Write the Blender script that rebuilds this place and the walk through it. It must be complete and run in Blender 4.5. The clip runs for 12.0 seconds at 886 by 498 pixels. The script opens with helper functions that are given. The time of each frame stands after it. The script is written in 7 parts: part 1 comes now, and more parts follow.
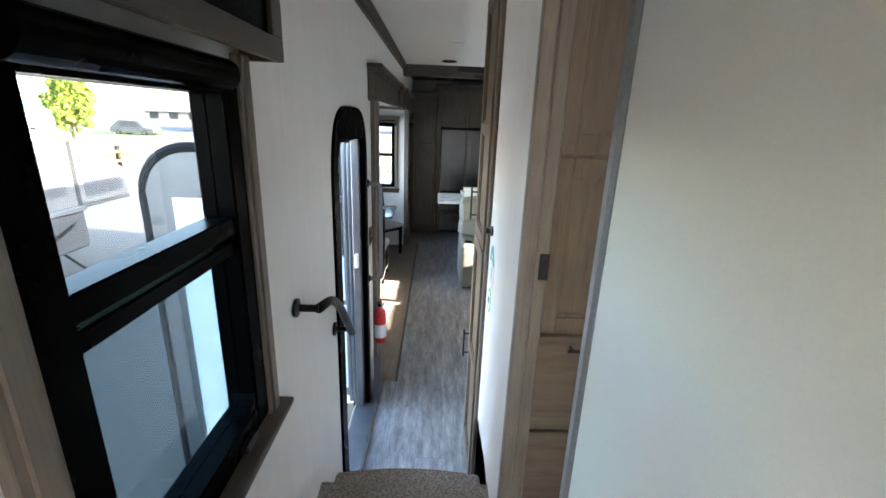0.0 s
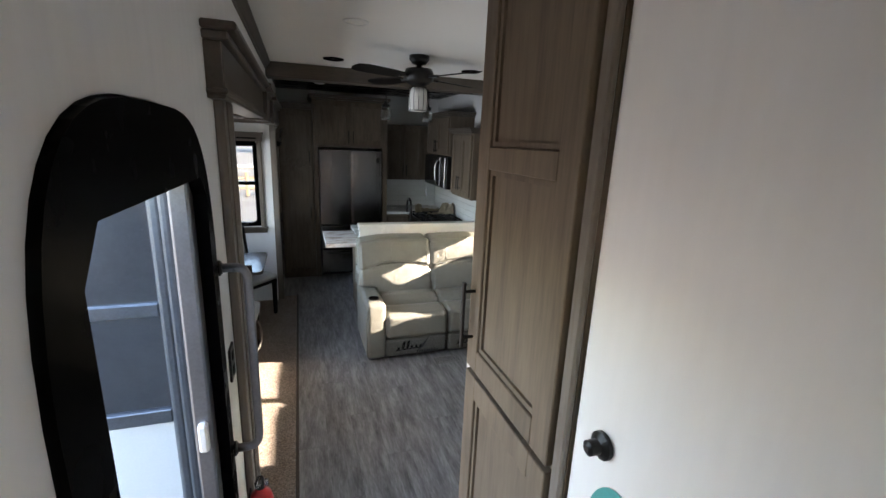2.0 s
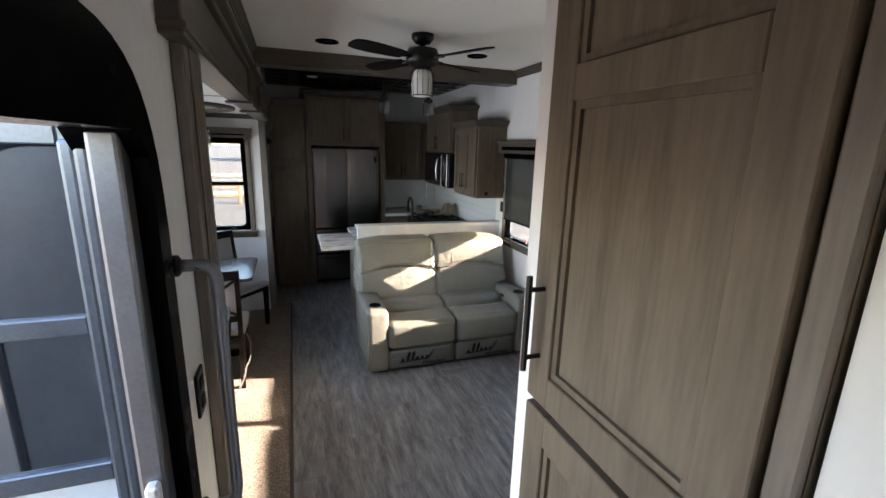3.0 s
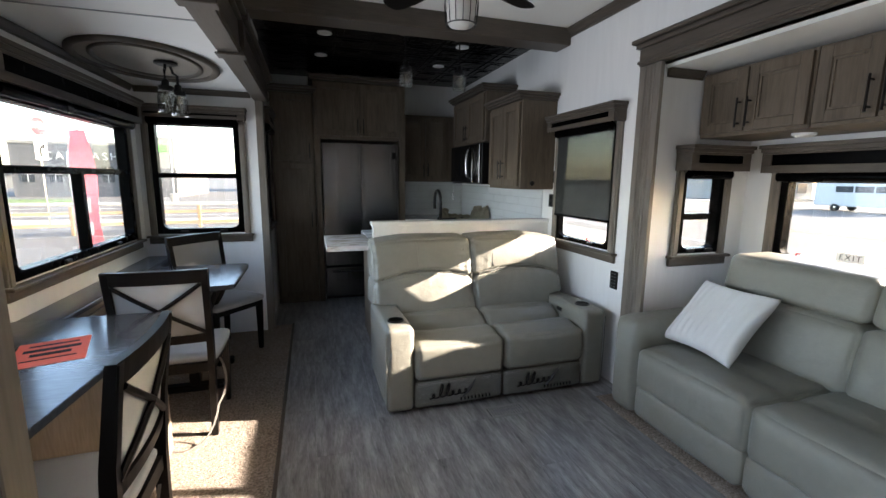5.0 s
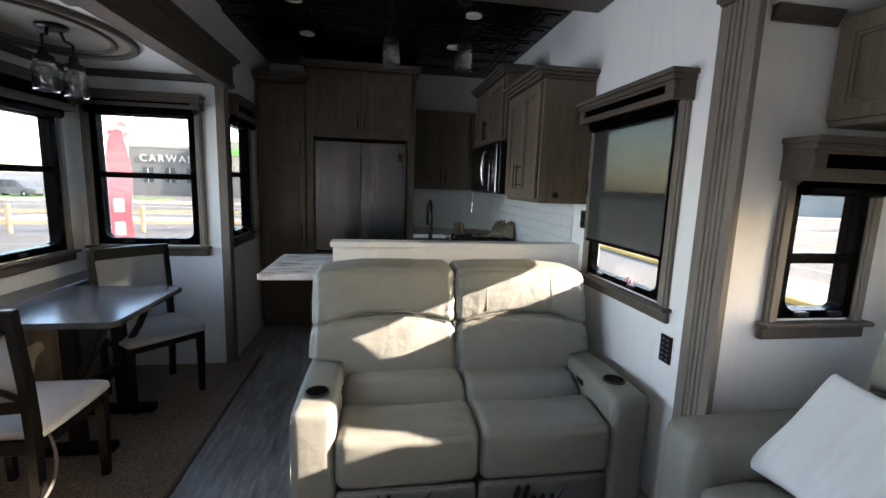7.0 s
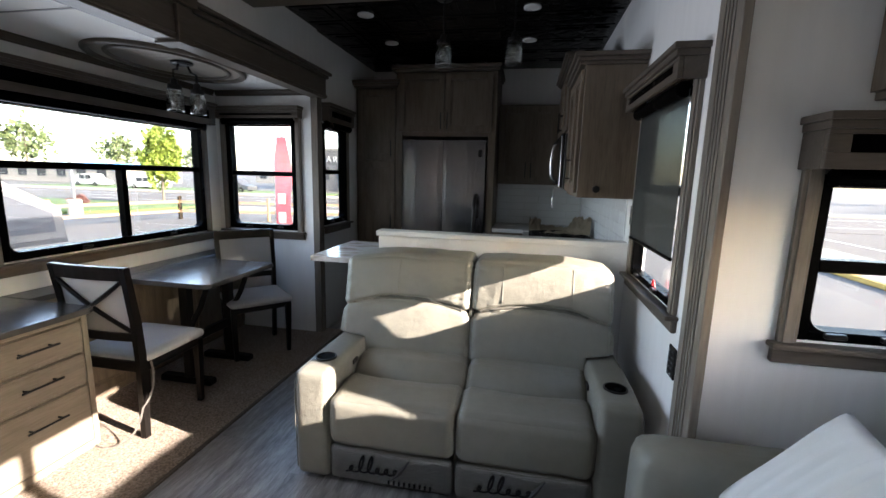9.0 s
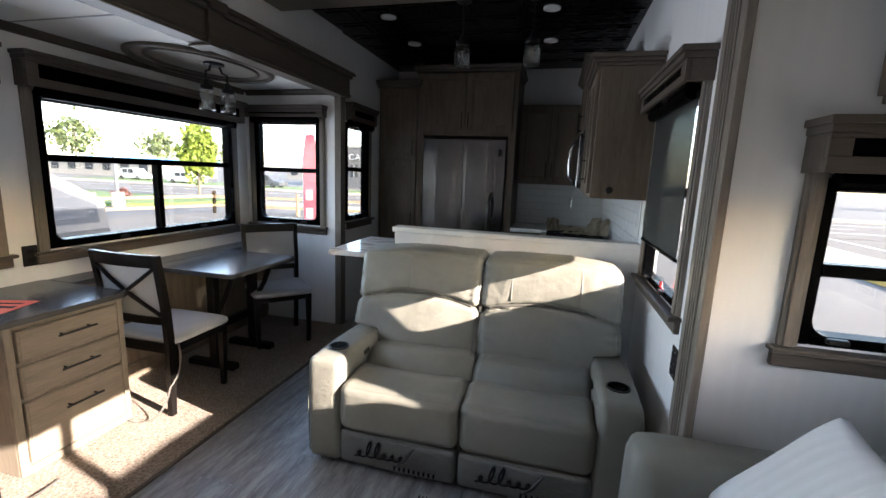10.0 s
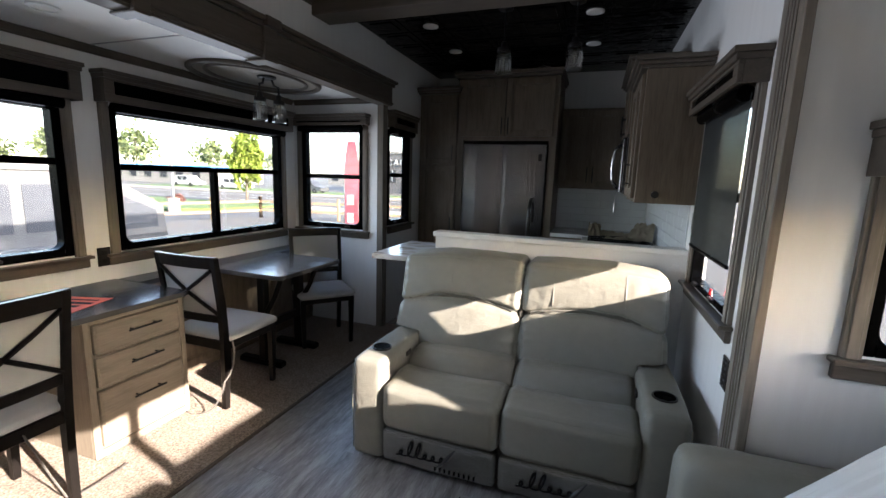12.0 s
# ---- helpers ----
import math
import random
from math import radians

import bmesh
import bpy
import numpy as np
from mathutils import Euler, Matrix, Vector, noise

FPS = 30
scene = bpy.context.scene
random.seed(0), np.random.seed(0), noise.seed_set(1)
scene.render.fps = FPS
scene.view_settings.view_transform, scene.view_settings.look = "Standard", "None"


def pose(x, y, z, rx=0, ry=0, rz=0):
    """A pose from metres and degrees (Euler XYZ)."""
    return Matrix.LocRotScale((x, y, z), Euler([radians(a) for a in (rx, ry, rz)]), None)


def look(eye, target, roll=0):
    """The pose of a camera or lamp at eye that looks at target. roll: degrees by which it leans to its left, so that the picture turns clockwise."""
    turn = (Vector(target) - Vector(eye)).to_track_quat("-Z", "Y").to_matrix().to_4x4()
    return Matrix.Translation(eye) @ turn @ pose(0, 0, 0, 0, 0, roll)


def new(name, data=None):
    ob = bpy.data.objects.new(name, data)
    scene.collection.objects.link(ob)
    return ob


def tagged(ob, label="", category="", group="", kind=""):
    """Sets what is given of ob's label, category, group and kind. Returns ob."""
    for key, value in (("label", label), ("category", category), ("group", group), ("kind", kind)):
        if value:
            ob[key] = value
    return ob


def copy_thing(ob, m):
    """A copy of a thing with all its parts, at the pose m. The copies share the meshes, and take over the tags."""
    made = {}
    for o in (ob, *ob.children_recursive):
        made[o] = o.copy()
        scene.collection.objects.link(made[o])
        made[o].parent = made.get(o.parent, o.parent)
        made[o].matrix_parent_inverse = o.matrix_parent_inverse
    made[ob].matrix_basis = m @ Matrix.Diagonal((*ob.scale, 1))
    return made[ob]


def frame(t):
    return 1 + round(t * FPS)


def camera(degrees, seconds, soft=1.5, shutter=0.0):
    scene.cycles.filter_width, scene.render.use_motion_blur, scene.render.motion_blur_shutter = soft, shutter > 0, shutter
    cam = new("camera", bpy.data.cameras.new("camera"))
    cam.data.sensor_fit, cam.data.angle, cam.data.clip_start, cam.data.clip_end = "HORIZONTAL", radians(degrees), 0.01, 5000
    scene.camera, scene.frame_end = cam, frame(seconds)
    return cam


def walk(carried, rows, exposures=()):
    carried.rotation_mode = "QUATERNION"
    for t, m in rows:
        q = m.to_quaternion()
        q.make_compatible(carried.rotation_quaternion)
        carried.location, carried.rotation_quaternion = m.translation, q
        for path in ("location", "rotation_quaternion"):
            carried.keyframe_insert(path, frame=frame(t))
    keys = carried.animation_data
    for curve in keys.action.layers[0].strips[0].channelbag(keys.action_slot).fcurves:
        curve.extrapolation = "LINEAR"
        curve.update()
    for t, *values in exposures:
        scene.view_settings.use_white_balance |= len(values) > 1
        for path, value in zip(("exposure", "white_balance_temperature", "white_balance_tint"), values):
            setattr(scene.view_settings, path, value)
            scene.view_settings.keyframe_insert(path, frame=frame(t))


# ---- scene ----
cam = camera(92.2, 12.0)
PATH = [
    (0, (-0.003, 0.801, 1.968), (0.044, 2.713, 1.383), 2.1),
    (0.5, (-0.134, 1.111, 1.95), (0.012, 3.021, 1.375), 1.0),
    (1, (-0.171, 1.416, 1.925), (0.042, 3.319, 1.348), 1.2),
    (1.5, (-0.17, 1.764, 1.947), (0.254, 3.639, 1.398), 3.6),
    (2, (-0.181, 2.099, 1.962), (0.445, 3.935, 1.474), 2.4),
    (2.5, (-0.193, 2.287, 1.931), (0.46, 4.117, 1.452), 1.8),
    (4.3, (-0.07, 2.895, 1.50), (0.556, 4.753, 1.108), 0.7),
    (4.5, (-0.073, 2.993, 1.47), (0.554, 4.85, 1.075), 1.0),
    (5, (-0.051, 3.259, 1.419), (0.532, 5.144, 1.092), 0.6),
    (5.5, (-0.012, 3.541, 1.426), (0.548, 5.435, 1.118), 0.5),
    (6, (0.181, 3.711, 1.414), (0.651, 5.631, 1.109), 0.4),
    (6.5, (0.443, 3.847, 1.44), (0.844, 5.782, 1.128), 1.3),
    (7, (0.661, 4.026, 1.427), (0.967, 5.98, 1.128), 1.9),
    (7.5, (0.916, 4.075, 1.436), (0.931, 6.051, 1.122), 1.1),
    (9.5, (1.39, 3.893, 1.433), (0.977, 5.82, 1.092), 2.0),
    (10, (1.422, 3.887, 1.434), (0.938, 5.797, 1.091), 2.3),
    (10.5, (1.422, 3.874, 1.436), (0.854, 5.761, 1.094), 2.0),
    (11, (1.412, 3.864, 1.436), (0.798, 5.737, 1.101), 2.1),
    (11.5, (1.404, 3.857, 1.434), (0.769, 5.725, 1.104), 2.3),
    (12, (1.407, 3.848, 1.438), (0.758, 5.711, 1.11), 1.9),
]
EXPOSURES = [(0.0, 4.75, 6150, 10), (0.5, 4.2, 6300, 14), (1.0, 4.05, 6150, 13), (1.5, 4.25, 6250, 13), (2.5, 4.1, 6750, 17), (4.5, 3.85, 6450, 15), (5.0, 4.05, 6450, 15), (5.5, 3.92, 6450, 15), (7.5, 3.97, 6350, 16), (12.0, 3.87, 6250, 17)]
walk(cam, [(t, look(eye, target, roll)) for t, eye, target, roll in PATH], EXPOSURES)


# ---- light and sky ----
SUN_AZ, SUN_EL = radians(-13.0), radians(18.6)      # direction towards the sun, from +x, and its height
world = bpy.data.worlds.new("sky")
scene.world = world
world.use_nodes = True
wn = world.node_tree
wn.nodes.clear()
sky = wn.nodes.new("ShaderNodeTexSky")
sky.sky_type = "NISHITA"
sky.sun_disc = False
sky.sun_elevation = SUN_EL
sky.sun_rotation = radians(90) - SUN_AZ
sky.air_density, sky.dust_density, sky.ozone_density = 1.0, 1.6, 1.0
bg = wn.nodes.new("ShaderNodeBackground")
bg.inputs["Strength"].default_value = 0.15
wo = wn.nodes.new("ShaderNodeOutputWorld")
wn.links.new(sky.outputs[0], bg.inputs[0])
wn.links.new(bg.outputs[0], wo.inputs[0])

sun_data = bpy.data.lights.new("sun", "SUN")
sun_data.energy, sun_data.angle, sun_data.color = 3.0, radians(0.55), (1.0, 0.89, 0.74)
sun = new("sun", sun_data)
sun_way = Vector((math.cos(SUN_AZ) * math.cos(SUN_EL), math.sin(SUN_AZ) * math.cos(SUN_EL), math.sin(SUN_EL)))
sun.matrix_world = look(sun_way * 40, (0, 0, 0))


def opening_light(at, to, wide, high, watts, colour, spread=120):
    """A lamp added in an opening, of about its size: sky light, or at the door warm ground bounce."""
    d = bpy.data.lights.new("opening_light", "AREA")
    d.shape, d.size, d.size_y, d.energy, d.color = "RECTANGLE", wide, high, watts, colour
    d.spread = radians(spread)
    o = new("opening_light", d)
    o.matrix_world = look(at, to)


SKYLIGHT = (0.80, 0.91, 1.0)
opening_light((-1.36, 6.42, 1.36), (2, 6.42, 1.55), 1.38, 0.78, 0.74, SKYLIGHT)
opening_light((-1.36, 4.70, 1.36), (2, 4.70, 1.55), 1.32, 0.76, 0.74, SKYLIGHT)
# added warm lamp in the doorway, standing in for bounce off sunlit ground outside
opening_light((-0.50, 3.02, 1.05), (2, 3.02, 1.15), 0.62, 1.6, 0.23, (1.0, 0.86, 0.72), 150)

# ---- materials ----


def mat(name, colour, rough=0.6, metal=0.0, spec=0.5):
    m = bpy.data.materials.new(name)
    m.use_nodes = True
    b = m.node_tree.nodes["Principled BSDF"]
    b.inputs["Base Color"].default_value = (*colour, 1)
    b.inputs["Roughness"].default_value = rough
    b.inputs["Metallic"].default_value = metal
    b.inputs["Specular IOR Level"].default_value = spec
    return m


def node(m, kind, **values):
    n = m.node_tree.nodes.new(kind)
    for k, v in values.items():
        n.inputs[k].default_value = v
    return n


def link(m, a, b):
    m.node_tree.links.new(a, b)


def bsdf(m):
    return m.node_tree.nodes["Principled BSDF"]


def coords(m, scale=(1, 1, 1), random_shift=False):
    """Object coordinates in metres, stretched by scale; each piece may take its own stretch of the pattern."""
    tc = node(m, "ShaderNodeTexCoord")
    mp = node(m, "ShaderNodeMapping")
    mp.inputs["Scale"].default_value = scale
    link(m, tc.outputs["Object"], mp.inputs["Vector"])
    if random_shift:
        oi = node(m, "ShaderNodeObjectInfo")
        mul = node(m, "ShaderNodeVectorMath")
        mul.operation = "MULTIPLY"
        mul.inputs[1].default_value = (37.0, 53.0, 29.0)
        comb = node(m, "ShaderNodeCombineXYZ")
        for i in range(3):
            link(m, oi.outputs["Random"], comb.inputs[i])
        link(m, comb.outputs[0], mul.inputs[0])
        link(m, mul.outputs[0], mp.inputs["Location"])
    return mp.outputs["Vector"]


def noise_tex(m, vec, scale, detail=4.0, rough=0.55):
    n = node(m, "ShaderNodeTexNoise", Scale=scale, Detail=detail, Roughness=rough)
    link(m, vec, n.inputs["Vector"])
    return n.outputs["Fac"]


def ramp(m, fac, stops):
    r = node(m, "ShaderNodeValToRGB")
    el = r.color_ramp.elements
    while len(el) < len(stops):
        el.new(0.5)
    for e, (p, c) in zip(el, stops):
        e.position, e.color = p, (*c, 1)
    link(m, fac, r.inputs["Fac"])
    return r.outputs["Color"]


def mix(m, fac, a, b, mode="MIX"):
    n = node(m, "ShaderNodeMix")
    n.data_type, n.blend_type = "RGBA", mode
    for sock, v in ((n.inputs[0], fac), (n.inputs[6], a), (n.inputs[7], b)):
        if isinstance(v, (int, float)):
            sock.default_value = v
        elif isinstance(v, tuple):
            sock.default_value = (*v, 1)
        else:
            link(m, v, sock)
    return n.outputs[2]


def bump(m, height, strength, distance=0.002):
    n = node(m, "ShaderNodeBump", Strength=strength, Distance=distance)
    link(m, height, n.inputs["Height"])
    link(m, n.outputs["Normal"], bsdf(m).inputs["Normal"])


def rough_from(m, fac, lo, hi):
    n = node(m, "ShaderNodeMapRange")
    n.inputs["To Min"].default_value, n.inputs["To Max"].default_value = lo, hi
    link(m, fac, n.inputs["Value"])
    link(m, n.outputs[0], bsdf(m).inputs["Roughness"])


def tone(c, k):
    return tuple(min(1.0, v * k) for v in c)


def wood(name, colour, stretch, rough=0.42, contrast=0.62, shift=True):
    m = mat(name, colour, rough, 0.0, 0.18)
    v = coords(m, stretch, shift)
    grain = noise_tex(m, v, 9.0, 6.0, 0.62)
    fine = noise_tex(m, v, 45.0, 3.0, 0.5)
    big = noise_tex(m, coords(m, (1, 1, 1), shift), 2.2, 3.0)
    c1 = ramp(m, grain, [(0.30, tone(colour, 1 - contrast)), (0.5, colour), (0.72, tone(colour, 1 + 0.6 * contrast))])
    c2 = mix(m, 0.35, c1, ramp(m, fine, [(0.35, tone(colour, 0.6)), (0.65, tone(colour, 1.25))]))
    c3 = mix(m, 0.32, c2, ramp(m, big, [(0.3, tone(colour, 0.62)), (0.7, tone(colour, 1.3))]))
    link(m, c3, bsdf(m).inputs["Base Color"])
    bump(m, fine, 0.25, 0.0006)
    rough_from(m, big, rough - 0.08, rough + 0.1)
    return m


def mottled(name, colour, rough=0.6, metal=0.0, scale=6.0, amount=0.12, fine=140.0, relief=0.15, depth=0.0006, spec=0.5):
    """A surface of one colour with stains at one scale and grain at another."""
    m = mat(name, colour, rough, metal, spec)
    v = coords(m)
    a, b = noise_tex(m, v, scale, 4.0), noise_tex(m, v, fine, 2.0)
    c = mix(m, 0.5, ramp(m, a, [(0.3, tone(colour, 1 - amount)), (0.7, tone(colour, 1 + amount))]),
            ramp(m, b, [(0.3, tone(colour, 1 - amount)), (0.7, tone(colour, 1 + amount))]))
    link(m, c, bsdf(m).inputs["Base Color"])
    bump(m, b, relief, depth)
    rough_from(m, a, max(0.03, rough - 0.06), min(1, rough + 0.08))
    return m


GREIGE = (0.138, 0.108, 0.079)
WOOD_V = wood("stained_wood_upright_grain", GREIGE, (3.0, 3.0, 0.28))
WOOD_Y = wood("stained_wood_grain_along_y", GREIGE, (3.0, 0.28, 3.0))
WOOD_X = wood("stained_wood_grain_along_x", GREIGE, (0.28, 3.0, 3.0))
TRIM_Y = wood("dark_trim_along_y", (0.098, 0.081, 0.066), (3.0, 0.25, 3.0), 0.36, 0.35)
TRIM_X = wood("dark_trim_along_x", (0.098, 0.081, 0.066), (0.25, 3.0, 3.0), 0.36, 0.35)
TRIM_V = wood("dark_trim_upright", (0.180, 0.155, 0.130), (3.0, 3.0, 0.25), 0.34, 0.5)
ESPRESSO = wood("espresso_wood", (0.006, 0.0048, 0.0042), (3.0, 3.0, 0.3), 0.40, 0.3)
bsdf(ESPRESSO).inputs["Specular IOR Level"].default_value = 0.12
BLACK = mottled("black_window_frame", (0.0012, 0.0012, 0.0013), 0.25, 0.0, 9.0, 0.2, spec=0.02)
METAL_BLACK = mottled("bronze_black_metal", (0.012, 0.011, 0.0105), 0.34, 0.35, 20.0, 0.2, spec=0.35)
GREYMETAL = mottled("grey_aluminium", (0.20, 0.205, 0.22), 0.34, 0.75, 12.0, 0.15)
CHROME = mottled("brushed_steel_bright", (0.62, 0.61, 0.60), 0.2, 1.0, 12.0, 0.05)
WHITE_PLASTIC = mottled("white_plastic", (0.75, 0.74, 0.72), 0.45, 0.0, 4.0, 0.04)
RED_PAINT = mottled("red_enamel", (0.50, 0.015, 0.02), 0.28, 0.0, 12.0, 0.1)
RUBBER = mottled("black_rubber", (0.009, 0.009, 0.009), 0.75, 0.0, 9.0, 0.2, spec=0.2)
PAPER_ORANGE = mottled("orange_paper", (0.75, 0.11, 0.05), 0.7, 0.0, 10.0, 0.06)
CARDBOARD = mottled("brown_cardboard", (0.30, 0.25, 0.18), 0.85, 0.0, 8.0, 0.15)


def wallpaper():
    m = mat("white_wall_board", (0.70, 0.69, 0.67), 0.55)
    v = coords(m, (1, 1, 0.12))
    streak = noise_tex(m, v, 26.0, 5.0)
    stain = noise_tex(m, coords(m), 1.3, 4.0)
    weave = noise_tex(m, coords(m, (1, 1, 0.5)), 320.0, 2.0)
    c = mix(m, 0.5, ramp(m, streak, [(0.3, (0.74, 0.73, 0.715)), (0.7, (0.82, 0.81, 0.795))]),
            ramp(m, stain, [(0.3, (0.745, 0.73, 0.71)), (0.7, (0.805, 0.80, 0.79))]))
    link(m, c, bsdf(m).inputs["Base Color"])
    bump(m, weave, 0.18, 0.0005)
    rough_from(m, stain, 0.46, 0.62)
    return m


WALL = wallpaper()
CEILING_WHITE = mottled("cream_ceiling_board", (0.82, 0.80, 0.76), 0.6, 0.0, 1.5, 0.04, 260.0, 0.2)
DOOR_PALE = mottled("pale_door_panel", (0.50, 0.505, 0.475), 0.35, 0.0, 1.2, 0.04, 200.0, 0.08)


def leather():
    colour = (0.198, 0.191, 0.160)
    m = mat("greige_leather", colour, 0.42)
    v = coords(m)
    vo = node(m, "ShaderNodeTexVoronoi", Scale=420.0)
    link(m, v, vo.inputs["Vector"])
    big, mid = noise_tex(m, v, 3.0, 4.0), noise_tex(m, v, 22.0, 4.0)
    c = mix(m, 0.5, ramp(m, big, [(0.3, tone(colour, 0.9)), (0.7, tone(colour, 1.08))]), ramp(m, mid, [(0.3, tone(colour, 0.92)), (0.7, tone(colour, 1.07))]))
    link(m, c, bsdf(m).inputs["Base Color"])
    h = node(m, "ShaderNodeMath")
    h.operation = "MULTIPLY_ADD"
    link(m, mid, h.inputs[0])
    h.inputs[1].default_value = 6.0
    link(m, vo.outputs["Distance"], h.inputs[2])
    bump(m, h.outputs[0], 0.45, 0.0016)
    rough_from(m, mid, 0.32, 0.46)
    return m


LEATHER = leather()
# half-tone copy of the leather: shade put into colour, for gaps, base and shells
LEATHER_SHADE = mottled("shaded_leather", (0.10, 0.095, 0.08), 0.55, 0.0, 9.0, 0.1)
FABRIC = mottled("light_grey_woven_fabric", (0.37, 0.36, 0.35), 0.9, 0.0, 7.0, 0.06, 480.0, 0.5, 0.001)
PILLOW_WHITE = mottled("white_corduroy", (0.62, 0.61, 0.60), 0.92, 0.0, 9.0, 0.03, 420.0, 0.4, 0.001)


def clear_film():
    m = mat("clear_plastic_film", (0.9, 0.9, 0.9), 0.12)
    nt = m.node_tree
    tr, gl = node(m, "ShaderNodeBsdfTransparent"), node(m, "ShaderNodeBsdfGlossy", Roughness=0.1)
    mx, lw = node(m, "ShaderNodeMixShader"), node(m, "ShaderNodeLayerWeight", Blend=0.68)
    wr = noise_tex(m, coords(m, (1, 1, 3)), 18.0, 4.0)
    bp = node(m, "ShaderNodeBump", Strength=0.8, Distance=0.01)
    link(m, wr, bp.inputs["Height"])
    link(m, bp.outputs[0], gl.inputs["Normal"])
    link(m, bp.outputs[0], lw.inputs["Normal"])
    link(m, lw.outputs["Fresnel"], mx.inputs[0])
    link(m, tr.outputs[0], mx.inputs[1])
    link(m, gl.outputs[0], mx.inputs[2])
    link(m, mx.outputs[0], nt.nodes["Material Output"].inputs["Surface"])
    return m


def glass_sheet(name, tint, gloss_rough=0.02, power=4.0, least=0.03):
    m = mat(name, tint, 0.02)
    tr, gl = node(m, "ShaderNodeBsdfTransparent", Color=(*tint, 1)), node(m, "ShaderNodeBsdfGlossy", Roughness=gloss_rough)
    mx, fr = node(m, "ShaderNodeMixShader"), node(m, "ShaderNodeLayerWeight", Blend=0.5)
    pw = node(m, "ShaderNodeMath")
    pw.operation = "POWER"
    link(m, fr.outputs["Facing"], pw.inputs[0])
    pw.inputs[1].default_value = power
    sc = node(m, "ShaderNodeMath")
    sc.operation = "MULTIPLY_ADD"
    link(m, pw.outputs[0], sc.inputs[0])
    sc.inputs[1].default_value, sc.inputs[2].default_value = 0.4, least
    link(m, sc.outputs[0], mx.inputs[0])
    link(m, tr.outputs[0], mx.inputs[1])
    link(m, gl.outputs[0], mx.inputs[2])
    link(m, mx.outputs[0], m.node_tree.nodes["Material Output"].inputs["Surface"])
    return m


FILM = clear_film()
PANE = glass_sheet("tinted_window_glass", (0.76, 0.77, 0.765))
PANE_DIM = glass_sheet("tinted_lower_glass", (0.50, 0.56, 0.57))
JAR = glass_sheet("clear_jar_glass", (0.86, 0.87, 0.86), 0.04, 1.3, 0.10)
DOOR_GLASS = mat("dark_reflective_door_glass", (0.012, 0.014, 0.018), 0.03, 0.0, 1.0)
bsdf(DOOR_GLASS).inputs["IOR"].default_value = 2.4


def shade_mesh():
    """A woven solar shade: part open mesh, part dark yarn."""
    m = mat("solar_shade_mesh", (0.03, 0.031, 0.03), 0.9)
    tr = node(m, "ShaderNodeBsdfTransparent", Color=(0.55, 0.57, 0.55, 1))
    mx, df = node(m, "ShaderNodeMixShader", Fac=0.70), node(m, "ShaderNodeBsdfDiffuse", Color=(0.055, 0.057, 0.055, 1))
    link(m, tr.outputs[0], mx.inputs[1])
    link(m, df.outputs[0], mx.inputs[2])
    link(m, mx.outputs[0], m.node_tree.nodes["Material Output"].inputs["Surface"])
    return m


BLIND_SCREEN = shade_mesh()


def translucent(name, colour, share):
    m = mat(name, colour, 0.5)
    t, mx = node(m, "ShaderNodeBsdfTranslucent", Color=(*colour, 1)), node(m, "ShaderNodeMixShader", Fac=share)
    link(m, bsdf(m).outputs[0], mx.inputs[1])
    link(m, t.outputs[0], mx.inputs[2])
    link(m, mx.outputs[0], m.node_tree.nodes["Material Output"].inputs["Surface"])
    return m




def steel():
    m = mat("dark_stainless_steel", (0.135, 0.130, 0.130), 0.28, 1.0)
    f = noise_tex(m, coords(m, (1, 1, 0.015)), 260.0, 3.0)
    rough_from(m, f, 0.20, 0.30)
    bump(m, noise_tex(m, coords(m, (1, 1, 0.04)), 9.0, 4.0, 0.6), 0.5, 0.012)
    return m


STEEL = steel()
OVEN_GLASS = mat("black_oven_glass", (0.006, 0.006, 0.007), 0.06)


def marble():
    m = mat("white_streaked_stone", (0.7, 0.68, 0.66), 0.16)
    v = coords(m, (1.0, 3.2, 1.0))
    n = noise_tex(m, v, 6.0, 7.0, 0.65)
    c = ramp(m, n, [(0.36, (0.30, 0.24, 0.20)), (0.47, (0.60, 0.56, 0.53)), (0.58, (0.74, 0.73, 0.72)), (0.75, (0.46, 0.43, 0.41))])
    link(m, c, bsdf(m).inputs["Base Color"])
    return m


MARBLE = marble()
COUNTER_WHITE = mottled("white_solid_surface", (0.72, 0.71, 0.70), 0.25, 0.0, 3.0, 0.04)
LAMINATE = wood("dark_grey_laminate", (0.075, 0.071, 0.070), (0.4, 3.0, 3.0), 0.20, 0.25)
bsdf(LAMINATE).inputs["Specular IOR Level"].default_value = 0.45
TILE = mottled("white_glazed_tile", (0.68, 0.69, 0.69), 0.18, 0.0, 6.0, 0.05, 60.0, 0.05)
GROUT = mottled("pale_grout", (0.50, 0.50, 0.49), 0.85)


